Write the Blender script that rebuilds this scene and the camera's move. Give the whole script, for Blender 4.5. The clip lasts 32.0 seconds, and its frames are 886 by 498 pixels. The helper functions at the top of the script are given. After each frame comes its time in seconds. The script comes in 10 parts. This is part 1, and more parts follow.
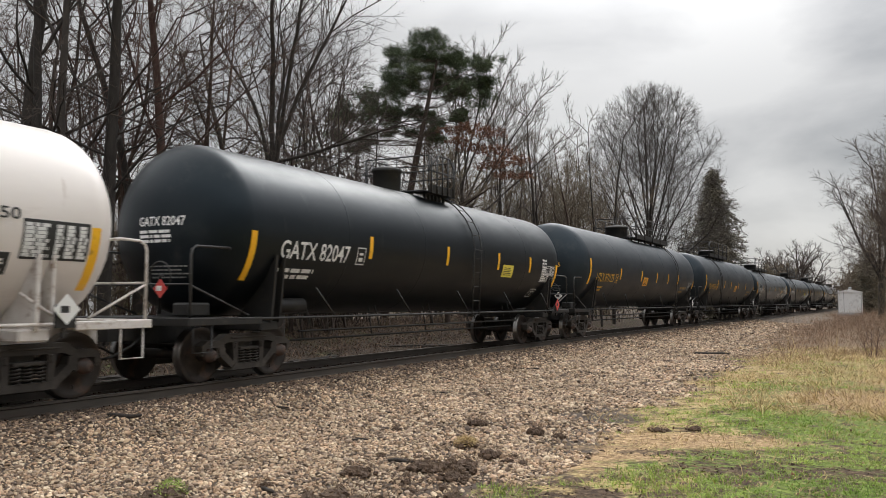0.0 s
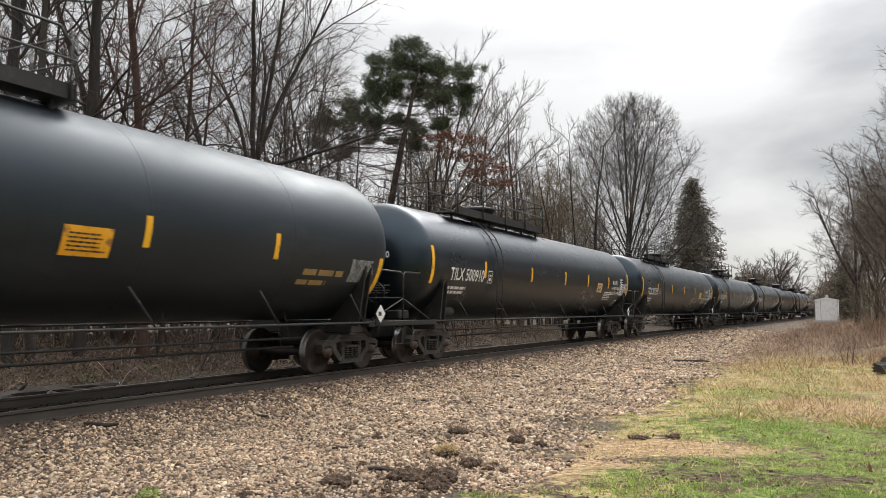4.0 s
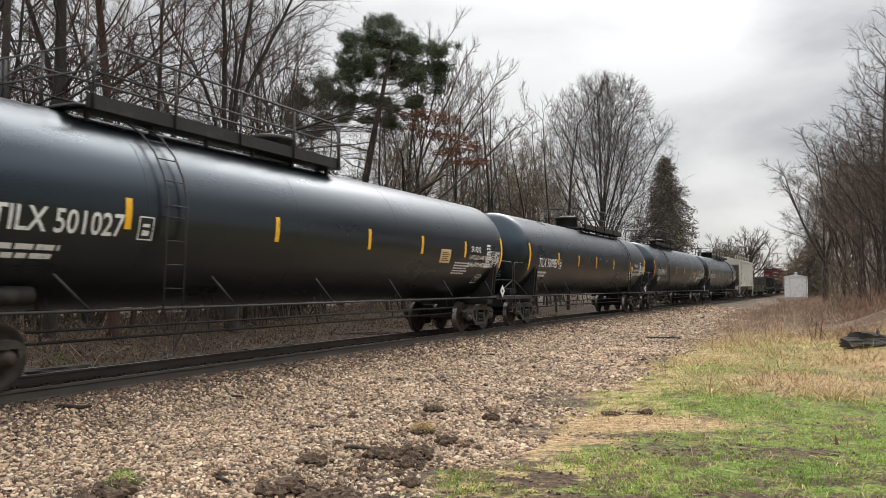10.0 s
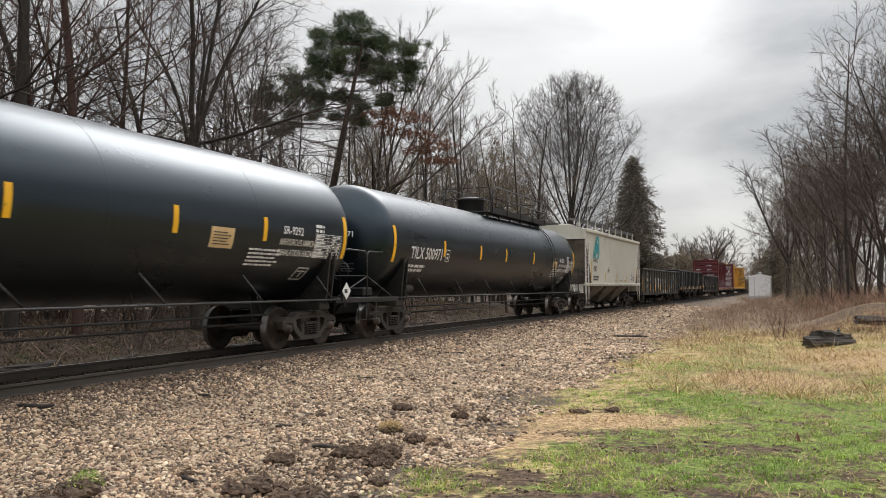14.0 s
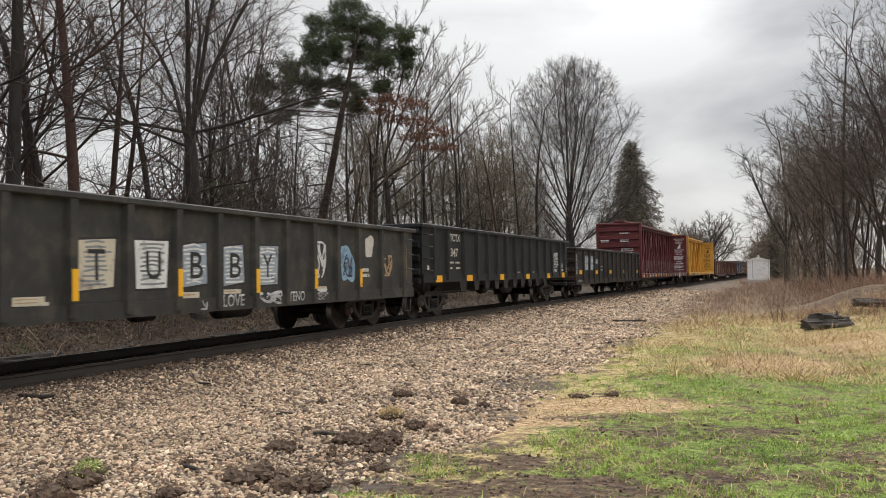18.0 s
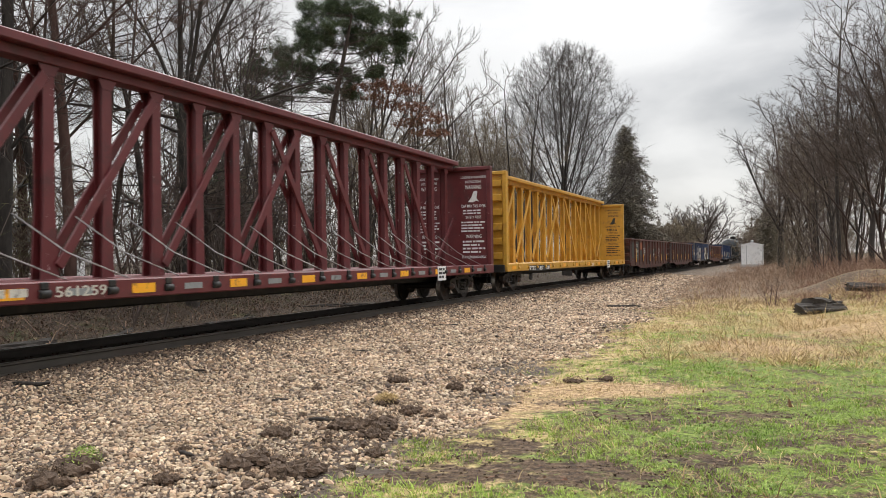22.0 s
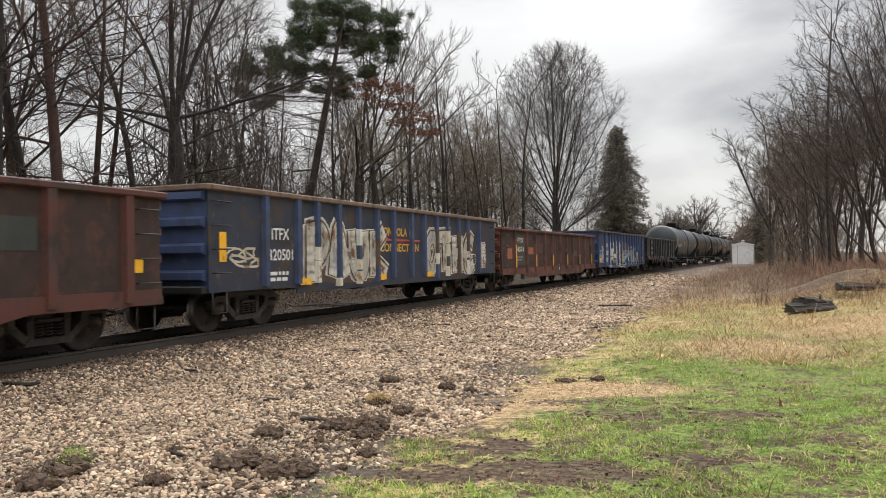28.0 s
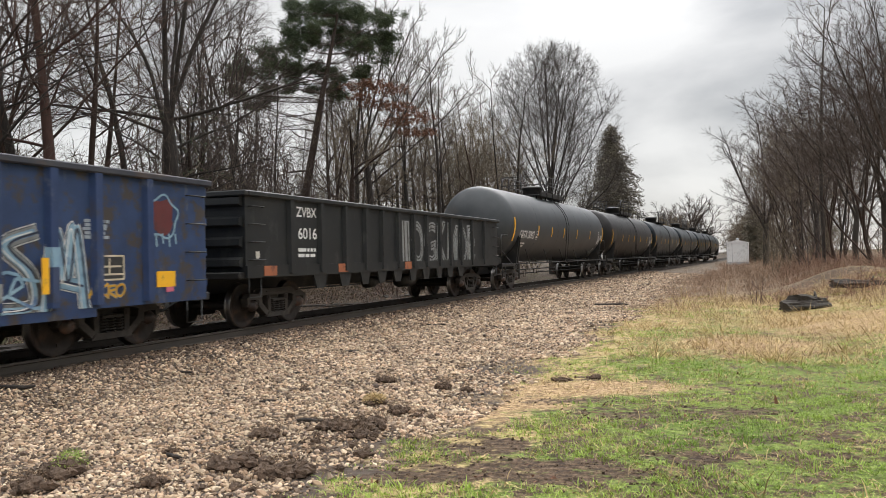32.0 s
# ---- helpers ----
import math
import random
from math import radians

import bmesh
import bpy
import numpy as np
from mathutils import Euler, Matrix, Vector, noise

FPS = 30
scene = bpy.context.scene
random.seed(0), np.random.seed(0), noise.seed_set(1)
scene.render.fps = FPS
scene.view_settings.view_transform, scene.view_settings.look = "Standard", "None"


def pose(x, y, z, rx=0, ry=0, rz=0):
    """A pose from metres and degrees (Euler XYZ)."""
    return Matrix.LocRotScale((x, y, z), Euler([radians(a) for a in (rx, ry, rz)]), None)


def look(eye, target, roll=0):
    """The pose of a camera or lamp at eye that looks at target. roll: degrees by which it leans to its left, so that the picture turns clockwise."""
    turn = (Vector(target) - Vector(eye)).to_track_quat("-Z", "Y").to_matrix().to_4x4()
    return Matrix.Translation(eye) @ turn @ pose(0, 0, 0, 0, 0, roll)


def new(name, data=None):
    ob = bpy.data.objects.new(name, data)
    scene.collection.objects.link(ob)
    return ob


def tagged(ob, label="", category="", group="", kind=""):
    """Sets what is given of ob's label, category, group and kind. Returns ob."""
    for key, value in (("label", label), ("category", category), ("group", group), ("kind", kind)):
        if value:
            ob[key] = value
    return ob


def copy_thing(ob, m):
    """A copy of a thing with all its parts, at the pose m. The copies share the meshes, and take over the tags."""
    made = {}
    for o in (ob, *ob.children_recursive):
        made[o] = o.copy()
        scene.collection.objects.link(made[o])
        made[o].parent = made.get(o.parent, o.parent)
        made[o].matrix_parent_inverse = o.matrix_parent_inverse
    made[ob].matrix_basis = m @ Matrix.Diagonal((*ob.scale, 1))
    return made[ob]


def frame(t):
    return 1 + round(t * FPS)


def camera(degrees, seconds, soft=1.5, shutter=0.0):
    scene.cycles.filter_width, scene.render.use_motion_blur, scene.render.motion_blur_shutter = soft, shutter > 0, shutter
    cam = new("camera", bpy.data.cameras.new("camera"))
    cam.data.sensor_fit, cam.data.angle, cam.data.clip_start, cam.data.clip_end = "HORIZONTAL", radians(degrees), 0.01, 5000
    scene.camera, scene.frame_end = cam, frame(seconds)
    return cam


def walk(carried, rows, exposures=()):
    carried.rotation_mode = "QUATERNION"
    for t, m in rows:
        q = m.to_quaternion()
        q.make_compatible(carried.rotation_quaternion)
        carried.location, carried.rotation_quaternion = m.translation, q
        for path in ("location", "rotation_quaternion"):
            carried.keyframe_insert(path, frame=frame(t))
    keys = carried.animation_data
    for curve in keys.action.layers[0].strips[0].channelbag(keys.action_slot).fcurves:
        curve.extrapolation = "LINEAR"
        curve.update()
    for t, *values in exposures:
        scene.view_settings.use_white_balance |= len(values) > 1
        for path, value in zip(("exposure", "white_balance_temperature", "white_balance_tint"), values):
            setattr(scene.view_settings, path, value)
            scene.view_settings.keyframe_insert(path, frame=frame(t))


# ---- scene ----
cam = camera(57.7, 32.0, soft=0.6, shutter=0.12)
# seconds, turn to the right of the track's line, tilt, lean (degrees)
PATH = [
    (0, -26.64, 3.68, 0.12), (0.5, -26.53, 3.62, 0.11), (1, -26.53, 3.66, 0.13), (1.5, -26.54, 3.69, 0.17), (2, -26.38, 3.88, 0.17),
    (2.5, -26.04, 4.18, 0.33), (3, -25.73, 4.40, 0.33), (3.5, -25.51, 4.40, 0.29), (5.5, -24.75, 3.08, -0.33), (6, -24.67, 2.78, -0.36),
    (6.5, -24.83, 2.62, -0.43), (7, -24.89, 2.54, -0.22), (7.5, -24.64, 2.63, -0.33), (8, -24.34, 2.68, -0.29), (8.5, -24.09, 2.66, -0.26),
    (9, -23.82, 2.69, -0.21), (9.5, -23.59, 2.71, -0.18), (10, -23.49, 2.74, -0.20), (10.5, -23.39, 2.78, -0.09), (11, -23.33, 2.63, 0.11),
    (11.5, -23.10, 2.52, 0.39), (12, -22.86, 2.50, 0.49), (12.5, -22.52, 2.70, 0.49), (13, -22.03, 2.87, 0.47), (13.5, -21.60, 2.84, 0.32),
    (14, -21.32, 2.62, -0.02), (14.5, -21.16, 2.43, -0.21), (16.5, -21.50, 2.22, -0.54), (17, -21.59, 2.15, -0.61), (17.5, -21.44, 1.94, -0.58),
    (18, -21.22, 1.66, -0.58), (18.5, -21.11, 1.46, -0.63), (19, -21.07, 1.32, -0.70), (19.5, -21.09, 1.25, -0.88), (20, -21.13, 1.06, -0.90),
    (20.5, -20.98, 0.81, -0.86), (21, -20.79, 0.76, -0.87), (21.5, -20.76, 0.74, -0.62), (22, -20.85, 0.66, -0.79), (22.5, -21.00, 0.54, -0.96),
    (23, -21.08, 0.62, -1.12), (23.5, -21.09, 0.72, -0.97), (24, -20.97, 0.76, -0.95), (24.5, -20.88, 0.74, -0.75), (25, -20.81, 0.69, -0.76),
    (25.5, -20.70, 0.60, -0.77), (27.5, -20.28, 0.55, -0.76), (28, -20.28, 0.63, -0.78), (28.5, -20.27, 0.57, -0.88), (29, -20.24, 0.45, -0.97),
    (29.5, -20.22, 0.50, -0.93), (30, -20.11, 0.64, -1.07), (30.5, -20.04, 0.70, -1.12), (31, -19.98, 0.77, -1.07), (31.5, -19.97, 0.71, -1.06),
    (32, -19.95, 0.62, -1.17),
]
EYE_Z = 1.37
walk(cam, [(t, pose(0, 0, EYE_Z, 90 + tilt, 0, -turn) @ pose(0, 0, 0, 0, 0, lean)) for t, turn, tilt, lean in PATH],
     exposures=((0, -0.36), (1, -0.03), (2, -0.08), (3.5, -0.08), (6.5, -0.1), (11, -0.14), (17, -0.24), (20, -0.02), (25, -0.08), (32, -0.07)))

# ---- light: an overcast spring sky with brighter rifts ----
SUN_EL, SUN_AZ = 42.0, -8.0
world = bpy.data.worlds.new("world")
scene.world = world
world.use_nodes = True
wn, wl = world.node_tree.nodes, world.node_tree.links
wn.clear()
w_out = wn.new("ShaderNodeOutputWorld")
w_bg = wn.new("ShaderNodeBackground")
w_sky = wn.new("ShaderNodeTexSky")
w_sky.sky_type, w_sky.sun_disc = "NISHITA", False
w_sky.sun_elevation, w_sky.sun_rotation = radians(SUN_EL), radians(SUN_AZ)
w_co = wn.new("ShaderNodeTexCoord")
w_map = wn.new("ShaderNodeMapping")
w_map.inputs["Scale"].default_value = (1.0, 1.0, 2.6)
w_map.inputs["Location"].default_value = (0.35, 0.0, 0.1)
w_n1 = wn.new("ShaderNodeTexNoise")
w_n1.inputs["Scale"].default_value, w_n1.inputs["Detail"].default_value = 2.3, 7.0
w_n1.inputs["Roughness"].default_value, w_n1.inputs["Distortion"].default_value = 0.5, 0.25
w_ramp = wn.new("ShaderNodeValToRGB")
for i, (p, c) in enumerate(((0.36, (4.7, 4.8, 4.92)), (0.50, (7.2, 7.2, 7.2)), (0.62, (9.1, 9.06, 8.96)))):
    e = w_ramp.color_ramp.elements[i] if i < 2 else w_ramp.color_ramp.elements.new(p)
    e.position, e.color = p, (*c, 1)
w_mix = wn.new("ShaderNodeMix")
w_mix.data_type = "RGBA"
w_mix.inputs["Factor"].default_value = 0.9
wl.new(w_co.outputs["Generated"], w_map.inputs["Vector"])
wl.new(w_map.outputs["Vector"], w_n1.inputs["Vector"])
# large shapes of the cloud cover: azimuth, elevation, width (degrees), lift
w_fac = w_n1.outputs["Fac"]
w_dir = wn.new("ShaderNodeVectorMath")
w_dir.operation = "NORMALIZE"
wl.new(w_co.outputs["Generated"], w_dir.inputs[0])
for az, el, wide, lift in ((-6, 16, 6.0, 0.10), (-4, 6.0, 4.0, 0.09), (7, 14, 9.0, -0.06), (-30, 15, 16.0, 0.09), (-3, 11, 5.0, -0.07), (-1, 19, 3.0, -0.04)):
    w_dot = wn.new("ShaderNodeVectorMath")
    w_dot.operation = "DISTANCE"
    wl.new(w_dir.outputs["Vector"], w_dot.inputs[0])
    w_dot.inputs[1].default_value = (math.sin(radians(az)) * math.cos(radians(el)), math.cos(radians(az)) * math.cos(radians(el)), math.sin(radians(el)))
    w_fall = wn.new("ShaderNodeMapRange")
    w_fall.interpolation_type = "SMOOTHERSTEP"
    w_fall.inputs["From Min"].default_value, w_fall.inputs["From Max"].default_value = 0.0, radians(wide) * 1.7
    w_fall.inputs["To Min"].default_value, w_fall.inputs["To Max"].default_value = lift, 0.0
    wl.new(w_dot.outputs["Value"], w_fall.inputs["Value"])
    w_add = wn.new("ShaderNodeMath")
    wl.new(w_fac, w_add.inputs[0])
    wl.new(w_fall.outputs["Result"], w_add.inputs[1])
    w_fac = w_add.outputs["Value"]
wl.new(w_fac, w_ramp.inputs["Fac"])
wl.new(w_sky.outputs["Color"], w_mix.inputs["A"])
wl.new(w_ramp.outputs["Color"], w_mix.inputs["B"])
# an overcast sky is brighter overhead than at the horizon
w_sep = wn.new("ShaderNodeSeparateXYZ")
wl.new(w_co.outputs["Generated"], w_sep.inputs["Vector"])
w_up = wn.new("ShaderNodeMapRange")
w_up.inputs["From Min"].default_value, w_up.inputs["From Max"].default_value = 0.33, 0.58
w_up.inputs["To Min"].default_value, w_up.inputs["To Max"].default_value = 1.0, 2.85
wl.new(w_sep.outputs["Z"], w_up.inputs["Value"])
w_mul = wn.new("ShaderNodeVectorMath")
w_mul.operation = "SCALE"
wl.new(w_mix.outputs["Result"], w_mul.inputs[0])
# and brightest where the sun stands behind it
w_sun = wn.new("ShaderNodeVectorMath")
w_sun.operation = "DISTANCE"
wl.new(w_dir.outputs["Vector"], w_sun.inputs[0])
w_sun.inputs[1].default_value = (math.sin(radians(SUN_AZ)) * math.cos(radians(SUN_EL)), math.cos(radians(SUN_AZ)) * math.cos(radians(SUN_EL)), math.sin(radians(SUN_EL)))
w_glow = wn.new("ShaderNodeMapRange")
w_glow.interpolation_type = "SMOOTHERSTEP"
w_glow.inputs["From Min"].default_value, w_glow.inputs["From Max"].default_value = 0.0, 0.62
w_glow.inputs["To Min"].default_value, w_glow.inputs["To Max"].default_value = 2.9, 1.0
wl.new(w_sun.outputs["Value"], w_glow.inputs["Value"])
w_gain = wn.new("ShaderNodeMath")
w_gain.operation = "MULTIPLY"
wl.new(w_up.outputs["Result"], w_gain.inputs[0])
wl.new(w_glow.outputs["Result"], w_gain.inputs[1])
wl.new(w_gain.outputs["Value"], w_mul.inputs["Scale"])
wl.new(w_mul.outputs["Vector"], w_bg.inputs["Color"])
w_bg.inputs["Strength"].default_value = 0.1
wl.new(w_bg.outputs["Background"], w_out.inputs["Surface"])

sun = new("sun", bpy.data.lights.new("sun", "SUN"))
sun.data.energy, sun.data.angle, sun.data.color = 0.5, radians(25), (1.0, 0.97, 0.92)
sun_dir = Vector((math.sin(radians(SUN_AZ)), math.cos(radians(SUN_AZ)), math.tan(radians(SUN_EL))))
sun.matrix_world = look(sun_dir * 100, (0, 0, 0))


# ---- materials ----
def mat(name, colors, rough=0.6, metal=0.0, scale=6.0, detail=5.0, stretch=(1, 1, 1), bump=0.0, bump_scale=60.0, spots=None, spot_scale=2.0,
        spot_range=(0.55, 0.68), jitter=0.0, island=False, rough_var=0.0, coord="Object", spec=0.5, coat=0.0, tint=None, wear=None, wear_scale=6.0, wear_range=(0.6, 0.7), wear_stretch=(1, 1, 1)):
    """A worn surface: colours mixed by noise, a second layer of stains, fine relief, and a change from piece to piece."""
    m = bpy.data.materials.new(name)
    m.use_nodes = True
    n, l = m.node_tree.nodes, m.node_tree.links
    b = n["Principled BSDF"]
    b.inputs["Roughness"].default_value, b.inputs["Metallic"].default_value = rough, metal
    b.inputs["Specular IOR Level"].default_value = spec
    b.inputs["Coat Weight"].default_value = coat
    if tint:
        b.inputs["Specular Tint"].default_value = (*tint, 1)
    co = n.new("ShaderNodeTexCoord")
    mp = n.new("ShaderNodeMapping")
    mp.inputs["Scale"].default_value = stretch
    l.new(co.outputs[coord], mp.inputs["Vector"])
    nz = n.new("ShaderNodeTexNoise")
    nz.inputs["Scale"].default_value, nz.inputs["Detail"].default_value = scale, detail
    nz.inputs["Roughness"].default_value = 0.62
    l.new(mp.outputs["Vector"], nz.inputs["Vector"])
    rp = n.new("ShaderNodeValToRGB")
    k = len(colors)
    for i, c in enumerate(colors):
        p = 0.32 + 0.36 * i / max(1, k - 1)
        e = rp.color_ramp.elements[i] if i < 2 else rp.color_ramp.elements.new(p)
        e.position, e.color = p, (*c, 1)
    if k == 1:
        rp.color_ramp.elements[1].color = (*colors[0], 1)
    l.new(nz.outputs["Fac"], rp.inputs["Fac"])
    col = rp.outputs["Color"]
    if spots:
        n2 = n.new("ShaderNodeTexNoise")
        n2.inputs["Scale"].default_value, n2.inputs["Detail"].default_value = spot_scale, 6.0
        n2.inputs["Roughness"].default_value = 0.65
        l.new(mp.outputs["Vector"], n2.inputs["Vector"])
        mr = n.new("ShaderNodeMapRange")
        mr.inputs["From Min"].default_value, mr.inputs["From Max"].default_value = spot_range
        l.new(n2.outputs["Fac"], mr.inputs["Value"])
        mx = n.new("ShaderNodeMix")
        mx.data_type = "RGBA"
        l.new(mr.outputs["Result"], mx.inputs["Factor"])
        l.new(col, mx.inputs["A"])
        mx.inputs["B"].default_value = (*spots, 1)
        col = mx.outputs["Result"]
    if wear:
        mw = n.new("ShaderNodeMapping")
        mw.inputs["Scale"].default_value = wear_stretch
        mw.inputs["Location"].default_value = (3.1, 7.7, 1.3)
        l.new(co.outputs[coord], mw.inputs["Vector"])
        n4 = n.new("ShaderNodeTexNoise")
        n4.inputs["Scale"].default_value, n4.inputs["Detail"].default_value = wear_scale, 8.0
        n4.inputs["Roughness"].default_value = 0.7
        l.new(mw.outputs["Vector"], n4.inputs["Vector"])
        mr = n.new("ShaderNodeMapRange")
        mr.inputs["From Min"].default_value, mr.inputs["From Max"].default_value = wear_range
        l.new(n4.outputs["Fac"], mr.inputs["Value"])
        mx = n.new("ShaderNodeMix")
        mx.data_type = "RGBA"
        l.new(mr.outputs["Result"], mx.inputs["Factor"])
        l.new(col, mx.inputs["A"])
        mx.inputs["B"].default_value = (*wear, 1)
        col = mx.outputs["Result"]
    if jitter:
        if island:
            src = n.new("ShaderNodeNewGeometry").outputs["Random Per Island"]
        else:
            src = n.new("ShaderNodeObjectInfo").outputs["Random"]
        mr = n.new("ShaderNodeMapRange")
        mr.inputs["To Min"].default_value, mr.inputs["To Max"].default_value = 1 - jitter, 1 + jitter
        l.new(src, mr.inputs["Value"])
        hs = n.new("ShaderNodeHueSaturation")
        l.new(mr.outputs["Result"], hs.inputs["Value"])
        l.new(col, hs.inputs["Color"])
        col = hs.outputs["Color"]
    l.new(col, b.inputs["Base Color"])
    if rough_var:
        mr = n.new("ShaderNodeMapRange")
        mr.inputs["To Min"].default_value, mr.inputs["To Max"].default_value = max(0.02, rough - rough_var), min(1, rough + rough_var)
        l.new(nz.outputs["Fac"], mr.inputs["Value"])
        l.new(mr.outputs["Result"], b.inputs["Roughness"])
    if bump:
        n3 = n.new("ShaderNodeTexNoise")
        n3.inputs["Scale"].default_value, n3.inputs["Detail"].default_value = bump_scale, 4.0
        l.new(mp.outputs["Vector"], n3.inputs["Vector"])
        bp = n.new("ShaderNodeBump")
        bp.inputs["Strength"].default_value, bp.inputs["Distance"].default_value = bump, 0.01
        l.new(n3.outputs["Fac"], bp.inputs["Height"])
        l.new(bp.outputs["Normal"], b.inputs["Normal"])
    return m


M = {}
M["tank_black"] = mat("tank_black_paint", [(0.0024, 0.003, 0.004), (0.004, 0.0046, 0.0057)], rough=0.30, spec=0.66, scale=1.2, stretch=(1, 0.35, 1), spots=(0.010, 0.011, 0.0125),
                      spot_scale=1.6, spot_range=(0.52, 0.8), rough_var=0.10, bump=0.04, bump_scale=2.2, tint=(0.66, 0.84, 1.0), wear=(0.02, 0.021, 0.023), wear_scale=1.1, wear_range=(0.6, 0.8), wear_stretch=(0.25, 2.6, 0.3))
M["tank_dull"] = mat("tank_faded_black_paint", [(0.0035, 0.0044, 0.0053), (0.006, 0.0068, 0.0078)], rough=0.36, spec=0.3, scale=1.5, stretch=(1, 0.35, 1), spots=(0.014, 0.0142, 0.014),
                     spot_scale=1.3, spot_range=(0.55, 0.78), rough_var=0.16, bump=0.05, bump_scale=3, tint=(0.66, 0.85, 1.0), wear=(0.026, 0.025, 0.023), wear_scale=1.4, wear_range=(0.58, 0.78), wear_stretch=(1, 2.2, 0.5))
M["tank_chalky"] = mat("tank_chalky_black_paint", [(0.0125, 0.0148, 0.018), (0.021, 0.024, 0.028)], rough=0.42, spec=0.4, scale=1.5, stretch=(1, 0.35, 1), spots=(0.04, 0.04, 0.04),
                       spot_scale=1.3, spot_range=(0.55, 0.78), rough_var=0.16, bump=0.05, bump_scale=3, tint=(0.66, 0.85, 1.0), wear=(0.007, 0.007, 0.007), wear_scale=2.0, wear_range=(0.62, 0.7), wear_stretch=(1, 3.0, 0.35))
M["tank_grey"] = mat("tank_grey_paint", [(0.032, 0.037, 0.042), (0.05, 0.055, 0.06)], rough=0.45, spec=0.5, scale=1.3, spots=(0.05, 0.05, 0.05), spot_scale=1.1, rough_var=0.1)
M["tank_brown"] = mat("tank_brown_paint", [(0.01, 0.009, 0.009), (0.02, 0.017, 0.016)], rough=0.45, spec=0.3, scale=1.4, spots=(0.06, 0.05, 0.045), spot_scale=1.3, rough_var=0.1)
M["tank_white"] = mat("tank_white_paint", [(0.72, 0.665, 0.63), (0.80, 0.745, 0.71)], rough=0.35, scale=1.1, stretch=(1, 0.3, 1), spots=(0.56, 0.49, 0.44), spot_scale=1.4,
                      spot_range=(0.58, 0.82), wear=(0.36, 0.26, 0.2), wear_scale=2.2, wear_range=(0.64, 0.8), wear_stretch=(1, 2.0, 0.3))
M["frame_black"] = mat("grimy_black_steel", [(0.007, 0.007, 0.007), (0.017, 0.0155, 0.014)], rough=0.6, scale=3.0, spots=(0.04, 0.032, 0.026), spot_scale=2.5, bump=0.15, bump_scale=40)
M["pipe_black"] = mat("black_pipe", [(0.02, 0.02, 0.021), (0.04, 0.039, 0.038)], rough=0.5, scale=4.0)
M["pipe_white"] = mat("white_pipe", [(0.55, 0.5, 0.46), (0.7, 0.67, 0.64)], rough=0.5, scale=4.0, spots=(0.25, 0.17, 0.12), spot_scale=5)
M["truck"] = mat("dusty_cast_steel", [(0.022, 0.018, 0.015), (0.05, 0.042, 0.035)], rough=0.8, scale=5.0, spots=(0.075, 0.062, 0.052), spot_scale=3.0, bump=0.3, bump_scale=50, jitter=0.25)
M["wheel"] = mat("wheel_steel", [(0.022, 0.017, 0.014), (0.045, 0.034, 0.028)], rough=0.6, metal=0.4, scale=6.0, spots=(0.08, 0.045, 0.03), spot_scale=3.0)
M["tread"] = mat("polished_tread", [(0.16, 0.15, 0.145), (0.26, 0.25, 0.24)], rough=0.35, metal=1.0, scale=8.0)
M["bearing"] = mat("bearing_cap", [(0.10, 0.05, 0.03), (0.05, 0.045, 0.045)], rough=0.6, scale=8.0, jitter=0.5)
M["yellow"] = mat("reflective_yellow", [(0.90, 0.45, 0.012), (0.95, 0.52, 0.02)], rough=0.4, scale=3.0, spots=(0.45, 0.22, 0.03), spot_scale=6)
M["amber"] = mat("reflective_amber", [(0.86, 0.38, 0.012), (0.92, 0.44, 0.02)], rough=0.45, scale=3.0, spots=(0.3, 0.13, 0.04), spot_scale=6)
M["letter"] = mat("white_lettering", [(0.7, 0.7, 0.69), (0.8, 0.8, 0.79)], rough=0.6, scale=9.0, spots=(0.4, 0.4, 0.4), spot_scale=12)
M["letter_old"] = mat("chalky_lettering", [(0.5, 0.47, 0.4), (0.68, 0.65, 0.58)], rough=0.8, scale=9.0, spots=(0.25, 0.22, 0.19), spot_scale=9)
M["letter_yellow"] = mat("yellow_lettering", [(0.6, 0.33, 0.03), (0.72, 0.42, 0.05)], rough=0.6, scale=9.0)
M["letter_black"] = mat("black_lettering", [(0.02, 0.02, 0.02), (0.035, 0.035, 0.035)], rough=0.6, scale=9.0)
M["sign_yellow"] = mat("yellow_label_plate", [(0.72, 0.6, 0.06), (0.78, 0.66, 0.1)], rough=0.5, scale=5.0)
M["sign_cream"] = mat("cream_label_plate", [(0.62, 0.42, 0.2), (0.7, 0.5, 0.27)], rough=0.5, scale=5.0)
M["placard"] = mat("white_placard", [(0.72, 0.72, 0.7), (0.8, 0.8, 0.78)], rough=0.5, scale=5.0)
M["placard_red"] = mat("red_placard", [(0.5, 0.04, 0.04), (0.58, 0.07, 0.06)], rough=0.5, scale=5.0)
M["hopper"] = mat("cream_grey_paint", [(0.50, 0.48, 0.40), (0.60, 0.58, 0.50)], rough=0.5, scale=0.8, stretch=(1, 0.5, 0.3), spots=(0.36, 0.33, 0.26), spot_scale=1.1, spot_range=(0.56, 0.8), wear=(0.24, 0.19, 0.14), wear_scale=3.0, wear_range=(0.62, 0.78), wear_stretch=(1, 1.5, 0.18))
M["hopper_dirty"] = mat("dirty_cream_paint", [(0.12, 0.105, 0.085), (0.24, 0.21, 0.17)], rough=0.7, scale=1.5, spots=(0.06, 0.05, 0.042), spot_scale=1.3, spot_range=(0.5, 0.68))
